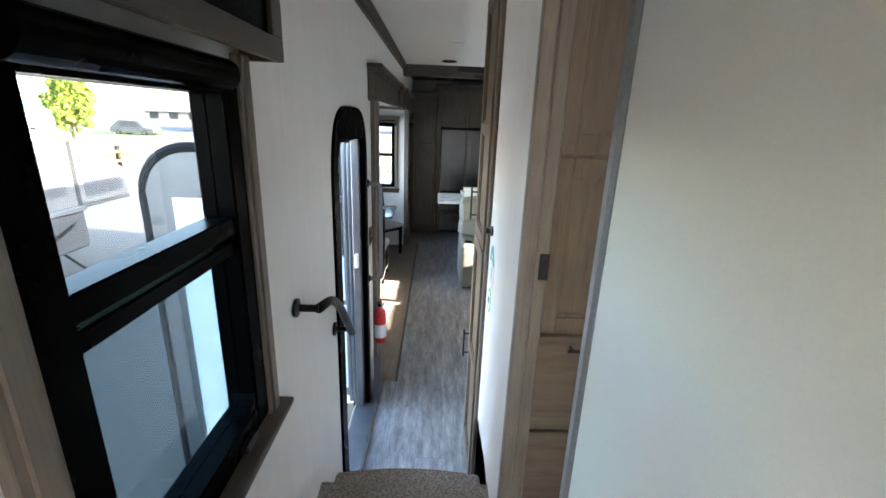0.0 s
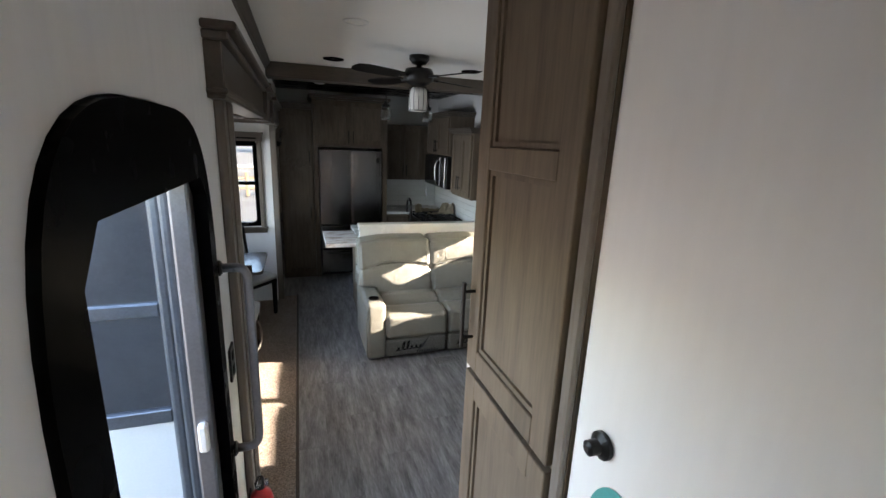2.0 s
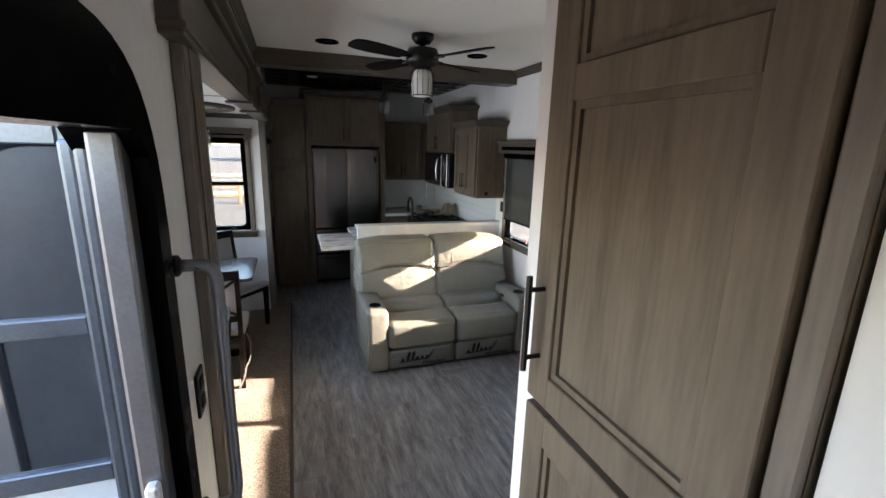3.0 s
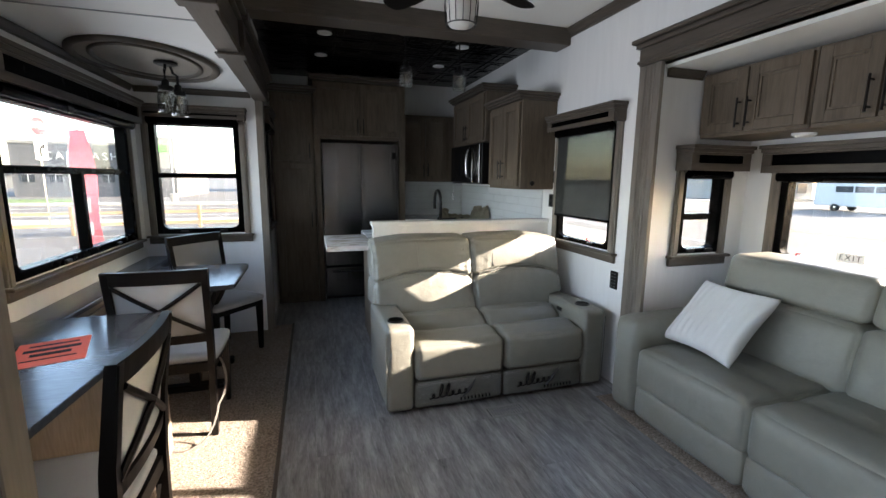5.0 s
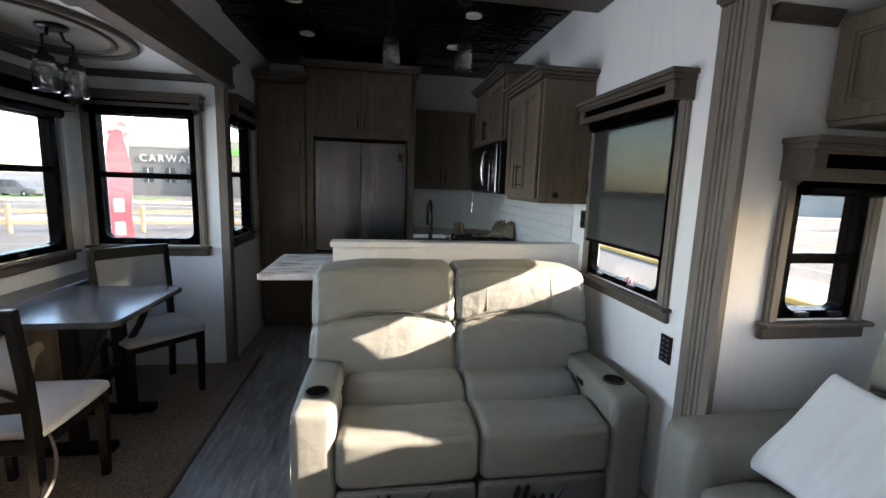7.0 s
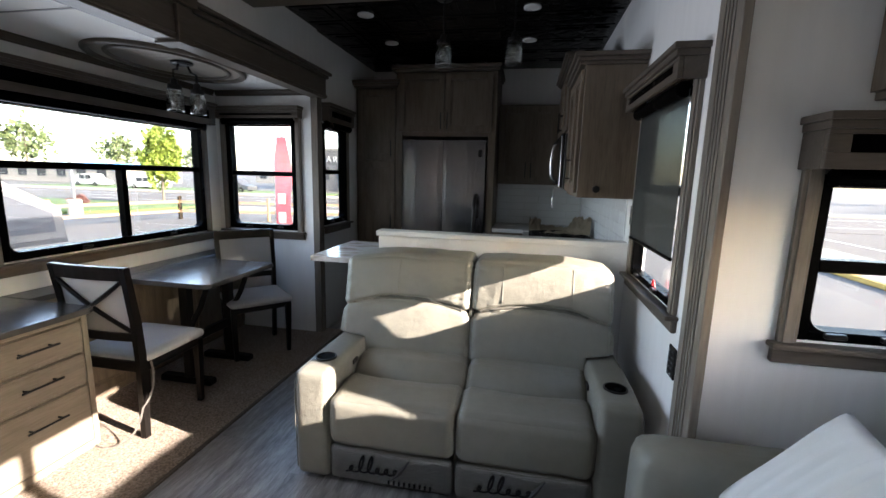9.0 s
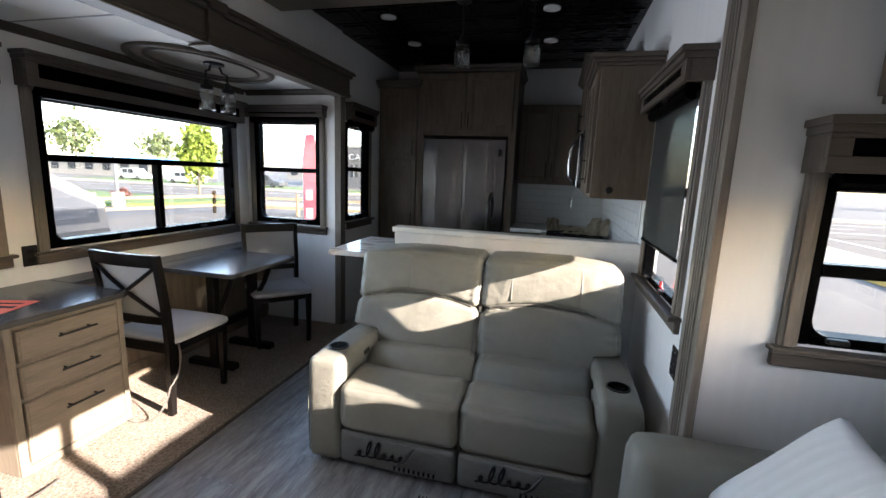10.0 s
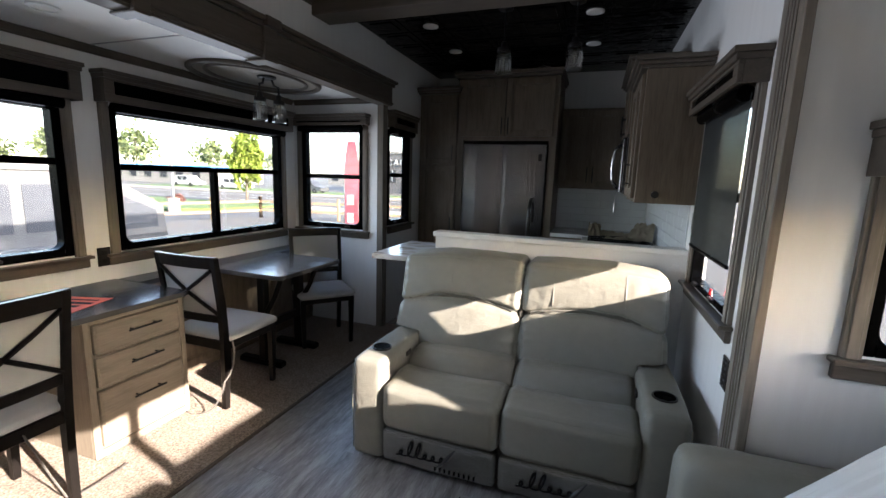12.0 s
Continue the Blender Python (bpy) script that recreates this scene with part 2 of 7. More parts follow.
def vinyl():
    m = mat("grey_wood_vinyl", (0.2, 0.19, 0.185), 0.36)
    v = coords(m, (3.2, 0.5, 1.0), True)
    g = noise_tex(m, v, 7.0, 8.0, 0.68)
    f = noise_tex(m, v, 40.0, 3.0)
    c1 = ramp(m, g, [(0.33, (0.070, 0.067, 0.066)), (0.5, (0.255, 0.246, 0.243)), (0.66, (0.50, 0.488, 0.482))])
    c2 = mix(m, 0.3, c1, ramp(m, f, [(0.35, (0.13, 0.127, 0.126)), (0.65, (0.40, 0.391, 0.387))]))
    oi = node(m, "ShaderNodeObjectInfo")
    c3 = mix(m, 0.15, c2, ramp(m, oi.outputs["Random"], [(0.0, (0.17, 0.165, 0.163)), (1.0, (0.30, 0.292, 0.29))]))
    link(m, c3, bsdf(m).inputs["Base Color"])
    bump(m, f, 0.2, 0.0008)
    rough_from(m, g, 0.22, 0.40)
    return m


VINYL = vinyl()


def carpet_mat():
    m = mat("beige_cut_pile_carpet", (0.36, 0.29, 0.235), 0.97, 0.0, 0.2)
    v = coords(m)
    a, b, c0 = noise_tex(m, v, 95.0, 3.0, 0.65), noise_tex(m, v, 3.5, 4.0), noise_tex(m, v, 420.0, 2.0)
    c = mix(m, 0.4, ramp(m, a, [(0.36, (0.10, 0.075, 0.06)), (0.5, (0.33, 0.265, 0.215)), (0.64, (0.56, 0.48, 0.41))]),
            ramp(m, b, [(0.3, (0.30, 0.24, 0.19)), (0.7, (0.42, 0.35, 0.29))]))
    link(m, c, bsdf(m).inputs["Base Color"])
    bump(m, mix(m, 0.4, a, c0), 1.0, 0.02)
    return m


CARPET = carpet_mat()


def tin():
    m = mat("black_tin_ceiling", (0.0025, 0.0025, 0.0025), 0.22, 0.0, 0.12)
    v = coords(m, (8.0, 8.0, 8.0))
    w = node(m, "ShaderNodeTexVoronoi", Scale=1.0)
    w.feature = "DISTANCE_TO_EDGE"
    link(m, v, w.inputs["Vector"])
    bump(m, w.outputs["Distance"], 0.7, 0.01)
    return m


TIN = tin()
BRONZE_PANEL = mottled("brushed_bronze_panel", (0.34, 0.30, 0.25), 0.38, 0.35, 3.0, 0.25)


VENT_GREY = mottled("grey_painted_metal", (0.32, 0.31, 0.30), 0.5, 0.0, 20.0, 0.1)
FROST = mottled("frosted_lens", (0.72, 0.70, 0.66), 0.5, 0.0, 4.0, 0.03)
BULB = glass_sheet("clear_bulb_glass", (0.80, 0.74, 0.62), 0.05, 1.6, 0.14)
# ---- builders ----


def thing(name, loc=(0, 0, 0), label="", category="", group="", kind=""):
    e = new(name)
    e.location = loc
    e.empty_display_size = 0.1
    return tagged(e, label, category, group, kind)


def base_of(ob):
    off = Vector((0, 0, 0))
    while ob is not None:
        off += ob.location
        ob = ob.parent
    return off


def part(name, bm, material, parent=None, label="", smooth=False):
    """Links a bmesh, drawn in world places, as one mesh object under a thing or a part."""
    if parent is not None:
        bmesh.ops.translate(bm, verts=bm.verts, vec=-base_of(parent))
    me = bpy.data.meshes.new(name)
    bm.to_mesh(me)
    bm.free()
    me.materials.append(material)
    if smooth:
        for p in me.polygons:
            p.use_smooth = True
    ob = new(name, me)
    ob.parent = parent
    return tagged(ob, label)


def structure(name, bm, material, label, category="", smooth=False):
    return tagged(part(name, bm, material, None, label, smooth), "", category or name.split("_")[0], "", "structure")


def add_box(bm, x0, y0, z0, x1, y1, z1, bevel=0.0, segs=1):
    x0, x1 = sorted((x0, x1))
    y0, y1 = sorted((y0, y1))
    z0, z1 = sorted((z0, z1))
    v = [bm.verts.new(p) for p in ((x0, y0, z0), (x1, y0, z0), (x1, y1, z0), (x0, y1, z0), (x0, y0, z1), (x1, y0, z1), (x1, y1, z1), (x0, y1, z1))]
    fs = [bm.faces.new([v[i] for i in q]) for q in ((3, 2, 1, 0), (4, 5, 6, 7), (0, 1, 5, 4), (1, 2, 6, 5), (2, 3, 7, 6), (3, 0, 4, 7))]
    if bevel > 0:
        es = list({e for f in fs for e in f.edges})
        bmesh.ops.bevel(bm, geom=es, offset=bevel, segments=segs, affect="EDGES", profile=0.5)
    return v


def box(x0, y0, z0, x1, y1, z1, bevel=0.0, segs=1):
    bm = bmesh.new()
    add_box(bm, x0, y0, z0, x1, y1, z1, bevel, segs)
    return bm


def boxes(rows, bevel=0.0):
    bm = bmesh.new()
    for r in rows:
        add_box(bm, *r, bevel)
    return bm


def tube(points, radius, sides=8, closed=False):
    """A round bar through the points."""
    bm = bmesh.new()
    add_tube(bm, points, radius, sides)
    return bm


def add_tube(bm, points, radius, sides=8):
    pts = [Vector(p) for p in points]
    rings = []
    up = Vector((0.13, 0.21, 0.97)).normalized()
    for i, p in enumerate(pts):
        d = (pts[min(i + 1, len(pts) - 1)] - pts[max(i - 1, 0)]).normalized()
        u = d.cross(up)
        if u.length < 0.05:
            u = d.cross(Vector((1, 0, 0)))
        u.normalize()
        w = d.cross(u)
        r = radius[i] if isinstance(radius, (list, tuple)) else radius
        rings.append([bm.verts.new(p + (u * math.cos(a) + w * math.sin(a)) * r) for a in (2 * math.pi * k / sides for k in range(sides))])
    for a, b in zip(rings, rings[1:]):
        for k in range(sides):
            bm.faces.new((a[k], a[(k + 1) % sides], b[(k + 1) % sides], b[k]))
    bm.faces.new(rings[0][::-1])
    bm.faces.new(rings[-1])


def arc(p0, p1, p2, n=6):
    """Points of a rounded corner p1 between p0 and p2."""
    a, b, c = Vector(p0), Vector(p1), Vector(p2)
    return [tuple(a * (1 - t) ** 2 + b * 2 * t * (1 - t) + c * t * t) for t in (i / n for i in range(n + 1))]


def turned(profile, centre, sides=20, axis="z"):
    """A body of revolution: profile rows (radius, height) about an axis through centre."""
    bm = bmesh.new()
    rings = []
    for r, h in profile:
        ring = []
        for k in range(sides):
            a = 2 * math.pi * k / sides
            p = {"z": (r * math.cos(a), r * math.sin(a), h), "x": (h, r * math.cos(a), r * math.sin(a)), "y": (r * math.sin(a), h, r * math.cos(a))}[axis]
            ring.append(bm.verts.new(Vector(centre) + Vector(p)))
        rings.append(ring)
    for a, b in zip(rings, rings[1:]):
        for k in range(sides):
            bm.faces.new((a[k], a[(k + 1) % sides], b[(k + 1) % sides], b[k]))
    bm.faces.new(rings[0][::-1])
    bm.faces.new(rings[-1])
    return bm


def prism(outline, axis, lo, hi):
    """Extrudes an outline along an axis. The outline's two numbers are the other axes in the order x, y, z."""
    bm = bmesh.new()
    add_prism(bm, outline, axis, lo, hi)
    return bm


def add_prism(bm, outline, axis, lo, hi):
    def put(a, b, c):
        return {"x": (c, a, b), "y": (a, c, b), "z": (a, b, c)}[axis]
    v0 = [bm.verts.new(put(a, b, lo)) for a, b in outline]
    v1 = [bm.verts.new(put(a, b, hi)) for a, b in outline]
    n = len(outline)
    caps = [bm.faces.new(v0), bm.faces.new(v1[::-1])]
    for k in range(n):
        bm.faces.new((v0[k], v1[k], v1[(k + 1) % n], v0[(k + 1) % n]))
    bmesh.ops.recalc_face_normals(bm, faces=bm.faces)
    return caps


def cushion(x0, y0, z0, x1, y1, z1, puff=0.03, r=0.05, n=9, wrinkle=0.004, seed=0.0):
    """A stuffed block: rounded edges, swollen faces and slight creases."""
    bm = bmesh.new()
    bmesh.ops.create_cube(bm, size=2.0)
    bmesh.ops.subdivide_edges(bm, edges=bm.edges, cuts=n, use_grid_fill=True)
    h = Vector((x1 - x0, y1 - y0, z1 - z0)) / 2
    c = Vector((x0 + x1, y0 + y1, z0 + z1)) / 2
    rr = min(r, h.x * 0.95, h.y * 0.95, h.z * 0.95)
    for v in bm.verts:
        v.co = Vector([math.sin(q * math.pi / 2) for q in v.co])
        p = Vector((v.co.x * h.x, v.co.y * h.y, v.co.z * h.z))
        core = Vector([max(-(h[i] - rr), min(h[i] - rr, p[i])) for i in range(3)])
        d = p - core
        if d.length > 1e-6:
            p = core + d.normalized() * rr
        u = v.co
        for i in range(3):
            j, k = (i + 1) % 3, (i + 2) % 3
            if abs(u[i]) > 0.999:
                p[i] += math.copysign(puff, u[i]) * max(0, 1 - u[j] ** 2) ** 0.6 * max(0, 1 - u[k] ** 2) ** 0.6
        p += Vector((1, 1, 1)) * wrinkle * noise.noise((p + c) * 9 + Vector((seed, seed, 0)))
        v.co = p + c
    bmesh.ops.recalc_face_normals(bm, faces=bm.faces)
    return bm


def holed_wall(axis, at0, at1, u0, u1, z0, z1, holes=()):
    """A wall slab between at0 and at1, with openings (u0, u1, z0, z1) through it. axis: the way the wall faces."""
    bm = bmesh.new()
    us = sorted({u0, u1, *[h[0] for h in holes], *[h[1] for h in holes]})
    for a, b in zip(us, us[1:]):
        cuts = sorted((h[2], h[3]) for h in holes if h[0] <= a and h[1] >= b)
        z = z0
        for lo, hi in cuts + [(z1, z1)]:
            if lo > z:
                if axis == "x":
                    add_box(bm, at0, a, z, at1, b, lo)
                else:
                    add_box(bm, a, at0, z, b, at1, lo)
            z = max(z, hi)
    return bm


def rail_handle(parent, p, axis, length, out, name="handle", label="black bar handle", d=0.03):
    """A bar pull: two posts and a round bar. p: its middle on the face; out: the way it stands off."""
    bm = bmesh.new()
    p, out = Vector(p), Vector(out)
    ax = Vector({"x": (1, 0, 0), "y": (0, 1, 0), "z": (0, 0, 1)}[axis])
    add_tube(bm, [p + out * d - ax * length / 2, p + out * d + ax * length / 2], 0.0055, 8)
    for s in (-1, 1):
        q = p + ax * s * length * 0.36
        add_tube(bm, [q, q + out * d], 0.0045, 6)
    return part(name, bm, METAL_BLACK, parent, label)


def panel_door(parent, axis, at, u0, u1, z0, z1, out, material, name="door", rail=0.055, thick=0.02):
    """A framed cabinet door, facing out (+1 or -1) along the axis, with a recessed panel inside a stepped frame."""
    bm = bmesh.new()

    def b(ua, za, ub, zb, d0, d1, bev):
        if axis == "x":
            add_box(bm, at + out * d0, ua, za, at + out * d1, ub, zb, bev)
        else:
            add_box(bm, ua, at + out * d0, za, ub, at + out * d1, zb, bev)
    b(u0 + 0.004, z0 + 0.004, u1 - 0.004, z1 - 0.004, 0, thick * 0.3, 0.0)
    d = part(name, bm, material, parent)
    for nm, q in (("stile", (u0, z0, u0 + rail, z1)), ("stile", (u1 - rail, z0, u1, z1)), ("rail", (u0 + rail, z0, u1 - rail, z0 + rail)), ("rail", (u0 + rail, z1 - rail, u1 - rail, z1))):
        bm = bmesh.new()
        b(*q, 0.001, thick, 0.002)
        part(nm, bm, material, d)
    s = 0.012
    for q in ((u0 + rail, z0 + rail, u0 + rail + s, z1 - rail), (u1 - rail - s, z0 + rail, u1 - rail, z1 - rail),
              (u0 + rail + s, z0 + rail, u1 - rail - s, z0 + rail + s), (u0 + rail + s, z1 - rail - s, u1 - rail - s, z1 - rail)):
        bm = bmesh.new()
        b(*q, thick * 0.3, thick * 0.62, 0.0)
        part("bead", bm, material, d)
    return d


def wall_window(name, axis, at, out, u0, u1, z0, z1, label, mid=None, mullion=None, trim=0.06, head=0.2, cap_out=0.09, wall=0.06,
                roll=0.06, shade_to=None, sill_drop=0.07, lip=0.045, pull=None, insert=True, trims=(1, 1), dim_lower=False, f=0.045, roll_drop=0.01, roll_in=0.005):
    """A caravan window: black frame with rounded bottom corners, panes, wooden side trim, sill and a valance box with a rolled blind.
    at: the wall's face; out: +1 or -1, the way into the room along the axis; u: along the wall."""
    t = thing(name, (at, (u0 + u1) / 2, z0) if axis == "x" else ((u0 + u1) / 2, at, z0), label, "window", "", "structure")
    along = TRIM_Y if axis == "x" else TRIM_X

    def bx(bm, ua, ub, za, zb, d0, d1, bev=0.0):
        if axis == "x":
            add_box(bm, at + out * d0, ua, za, at + out * d1, ub, zb, bev)
        else:
            add_box(bm, ua, at + out * d0, za, ub, at + out * d1, zb, bev)

    def one(nm, mt, rows, bev=0.002, par=None, lab=""):
        bm = bmesh.new()
        for r in rows:
            bx(bm, *r, bev)
        return part(nm, bm, mt, par or t, lab)
    fr = one("window_frame", BLACK, [(u0, u0 + f, z0, z1, -wall, 0.012), (u1 - f, u1, z0, z1, -wall, 0.012),
                                     (u0 + f, u1 - f, z0, z0 + f, -wall, 0.012), (u0 + f, u1 - f, z1 - f, z1, -wall, 0.012)], 0.004, None, "black window frame")
    # rounded inner corners
    bm = bmesh.new()
    r = 0.05
    for su, uu in ((1, u0 + f), (-1, u1 - f)):
        zz = z0 + f
        pts = [(uu, zz)] + [(uu + su * (r - r * math.sin(a)), zz + r - r * math.cos(a)) for a in (math.pi / 2 * k / 6 for k in range(7))]
        lo, hi = sorted((at - out * wall * 0.8, at + out * 0.008))
        add_prism(bm, pts, axis, lo, hi)
    part("corner_fillet", bm, BLACK, fr)
    g0, g1, gz0, gz1 = u0 + f, u1 - f, z0 + f, z1 - f
    if mid:
        one("meeting_rail", BLACK, [(g0, g1, mid - 0.02, mid + 0.02, -wall * 0.8, 0.006)], 0.003, fr)
        if dim_lower:
            one("meeting_rail", BLACK, [(g0, g1, mid - 0.062, mid - 0.03, -wall * 0.6, 0.002)], 0.004, fr)
        panes = [(g0, g1, mid, gz1)]
        if mullion:
            one("mullion", BLACK, [(mullion - 0.02, mullion + 0.02, gz0, mid, -wall * 0.8, 0.008)], 0.003, fr)
            panes += [(g0, mullion, gz0, mid), (mullion, g1, gz0, mid)]
        else:
            panes += [(g0, g1, gz0, mid)]
    else:
        panes = [(g0, g1, gz0, gz1)]
    for k, (a, b, c, d) in enumerate(panes):
        p = one("pane", PANE_DIM if dim_lower and k else PANE, [(a, b, c, d, -wall * 0.5, -wall * 0.5 + 0.005)], 0.0, t, "")
        p.visible_shadow = False
    # latches on the bottom rail
    for uu in (u0 + 0.3 * (u1 - u0), u0 + 0.75 * (u1 - u0)):
        one("latch", METAL_BLACK, [(uu - 0.03, uu + 0.03, z0 + 0.012, z0 + 0.03, 0.008, 0.03)], 0.004, t)
    if pull is not None:
        bm = bmesh.new()
        q = [(pull, z0 + f + 0.002), (pull + 0.012, z0 + f + 0.03), (pull + 0.03, z0 + f + 0.03), (pull + 0.04, z0 + f + 0.002)]
        add_tube(bm, [((at + out * 0.014, a, b) if axis == "x" else (a, at + out * 0.014, b)) for a, b in q], 0.004, 6)
        part("release_tab", bm, RED_PAINT, t, "red escape release tab")
    # wooden trim
    for side, ua, ub in ((0, u0 - trim, u0), (1, u1, u1 + trim)):
        if trims[side]:
            one("side_trim", TRIM_V, [(ua, ub, z0 - 0.01, z1 + 0.02, 0, 0.018), (ua + 0.012, ub - 0.012, z0 - 0.01, z1 + 0.02, 0.018, 0.024)])
    a, b = u0 - (trim + 0.025) * trims[0], u1 + (trim + 0.025) * trims[1]
    one("sill", along, [(a, b, z0 - 0.028, z0 - 0.010, 0, 0.05), (a + 0.012, b - 0.012, z0 - 0.01 - sill_drop, z0 - 0.028, 0, 0.022)], 0.004)
    zt, ztop = z1 + 0.012, z1 + head
    va = one("valance", along, [(a, b, ztop - 0.022, ztop, 0, cap_out + 0.02), (a + 0.008, b - 0.008, ztop - 0.045, ztop - 0.022, 0, cap_out + 0.01),
                                (a + 0.012, b - 0.012, zt, zt + lip, cap_out - 0.018, cap_out), (a + 0.012, b - 0.012, ztop - 0.058, ztop - 0.045, cap_out - 0.018, cap_out),
                                (a + 0.012, a + 0.07, zt + lip, ztop - 0.058, cap_out - 0.018, cap_out), (b - 0.07, b - 0.012, zt + lip, ztop - 0.058, cap_out - 0.018, cap_out),
                                (a + 0.012, a + 0.03, zt, ztop - 0.045, 0, cap_out - 0.018), (b - 0.03, b - 0.012, zt, ztop - 0.045, 0, cap_out - 0.018)], 0.002)
    if insert:
        one("insert", BLACK, [(a + 0.07, b - 0.07, zt + lip, ztop - 0.058, cap_out - 0.026, cap_out - 0.01)], 0.0, va, "black fabric insert")
    else:
        one("insert", WALL, [(a + 0.07, b - 0.07, zt + lip, ztop - 0.058, cap_out - 0.026, cap_out - 0.01)], 0.0, va)
    # rolled blind
    zr = z1 - roll_drop
    pts = [((at + out * 0.045, uu, zr) if axis == "x" else (uu, at + out * 0.045, zr)) for uu in (u0 + 0.005, u1 - roll_in)]
    blind = part("blind_roll", tube(pts, roll / 2, 18), BLACK, t, "black rolled blind")
    if shade_to:
        s = one("shade", BLIND_SCREEN, [(u0 - 0.004, u1 + 0.004, shade_to, zr, 0.028, 0.030)], 0.0, t, "lowered dark solar shade")
        one("hem_bar", BLACK, [(u0 - 0.004, u1 + 0.004, shade_to - 0.016, shade_to, 0.022, 0.036)], 0.003, s)
    return t


# ---- structure ----
LX, RX = -0.43, 1.94            # inner faces of the side walls
BACK = 8.85                     # kitchen's back wall
CEIL = 2.58
TOP = 2.66                      # walls run up behind the ceilings
UP = 0.525                      # floor of the upper hall
SL = -1.385                     # window wall of the dining slide-out
SE = 7.37                       # its end wall
S0 = 3.86                       # its near end
RSX = 2.75                      # window wall of the sofa slide-out
RS1 = 5.43                      # its far end wall
RS0 = 3.22                      # its near end
T = 0.06

structure("floor_base", box(LX - 0.1, 2.3, -0.12, RX + 0.1, BACK + 0.1, -0.006), GROUT, "grey subfloor under the vinyl planks", "floor")
structure("floor_upper", box(LX - 0.1, -1.6, UP - 0.12, RX + 0.1, 2.2, UP), CARPET, "beige carpeted upper hall floor", "floor")
structure("floor_slide_left", box(SL - 0.1, S0 - 0.2, -0.12, LX - 0.1, SE + 0.1, -0.006), GROUT, "floor base under the dining slide-out", "floor")
structure("floor_slide_right", box(RX + 0.1, RS0 - 0.1, -0.12, RSX + 0.1, RS1 + 0.1, -0.004), GROUT, "floor base under the sofa slide-out", "floor")


def carpet_sheet(name, x0, y0, x1, y1, z, label):
    bm = bmesh.new()
    nx, ny = int((x1 - x0) / 0.014), int((y1 - y0) / 0.014)
    rows = []
    for j in range(ny + 1):
        row = []
        for i in range(nx + 1):
            x, y = x0 + (x1 - x0) * i / nx, y0 + (y1 - y0) * j / ny
            edge = 0.0 if 0 < i < nx and 0 < j < ny else -0.008
            row.append(bm.verts.new((x, y, z + edge + 0.003 * noise.noise((x * 14, y * 14, 0)) + 0.004 * noise.noise((x * 95, y * 95, 3)))))
        rows.append(row)
    for r0, r1 in zip(rows, rows[1:]):
        for i in range(nx):
            bm.faces.new((r0[i], r0[i + 1], r1[i + 1], r1[i]))
    return structure(name, bm, CARPET, label, "carpet", True)


carpet_sheet("floor_carpet", SL, 3.68, -0.27, SE + 0.12, 0.008, "beige cut-pile carpet under the dining table")
structure("trim_carpet_edge", box(-0.27, 3.68, -0.006, -0.25, 7.5, 0.010, 0.003), TRIM_Y, "dark strip along the carpet edge", "trim")
carpet_sheet("floor_carpet_sofa", 1.70, 3.2, 1.95, 5.47, 0.012, "grey carpet strip in front of the sofa slide-out")

structure("wall_left_hall", holed_wall("x", LX, LX - T, -1.6, 3.70, -0.12, TOP, [(-1.5, -0.55, 1.2, 2.0), (1.20, 1.75, 1.22, 2.06), (2.56, 3.44, 0.0, 2.01)]), WALL,
          "white wall with the hall window and entry door", "wall")
structure("wall_left_header", box(LX, 3.70, 2.16, LX - T, SE + 0.05, TOP), WALL, "white wall above the dining slide-out", "wall")
structure("wall_left_kitchen", holed_wall("x", LX - 0.02, LX - T, SE + 0.05, BACK + 0.1, -0.12, TOP, [(7.50, 8.00, 0.97, 1.87)]), WALL, "white kitchen wall with a narrow window", "wall")
structure("wall_slide_windows", holed_wall("x", SL, SL - T, S0 - 0.3, SE + T, -0.12, 2.2, [(3.99, 5.42, 0.93, 1.78), (5.67, 7.17, 0.92, 1.80)]), WALL, "white window wall of the dining slide-out", "wall")
structure("wall_slide_end", holed_wall("y", SE, SE + T, SL - T, LX - 0.025, -0.12, 2.2, [(-1.29, -0.62, 0.93, 1.87)]), WALL, "white end wall of the dining slide-out", "wall")
structure("wall_slide_near", box(SL - T, S0 - 0.3, -0.12, LX - T, S0 - 0.24, 2.2), WALL, "white near wall of the dining slide-out", "wall")
structure("ceiling_slide_left", box(SL - T, S0 - 0.3, 2.12, LX - T, SE + T, 2.2), CEILING_WHITE, "white dining slide-out ceiling", "ceiling")

structure("wall_right", holed_wall("x", RX, RX + T, RS1 + T, BACK + 0.1, -0.12, TOP, [(5.74, 6.42, 0.93, 1.79)]), WALL, "white wall with the shaded kitchen window", "wall")
structure("wall_right_header", box(RX, 3.17, 2.10, RX + T, RS1 + T, TOP), WALL, "white wall above the sofa slide-out", "wall")
structure("wall_right_bath", holed_wall("x", RX, RX + T, -1.6, 3.17, -0.12, TOP, [(-1.5, -0.70, 1.0, 2.0)]), WALL, "white outer wall of the bathroom", "wall")
structure("wall_sofa_windows", holed_wall("x", RSX, RSX + T, RS0 - T, RS1 + T, -0.12, 2.15, [(3.70, 5.20, 0.92, 1.46)]), WALL, "white window wall behind the long sofa", "wall")
structure("wall_sofa_end", holed_wall("y", RS1, RS1 + T, RX, RSX, -0.12, 2.15, [(2.205, 2.545, 0.95, 1.47)]), WALL, "white end wall beside the long sofa", "wall")
structure("wall_sofa_near", box(RX + T, RS0 - T, -0.12, RSX, RS0, 2.15), WALL, "white near wall of the sofa slide-out", "wall")
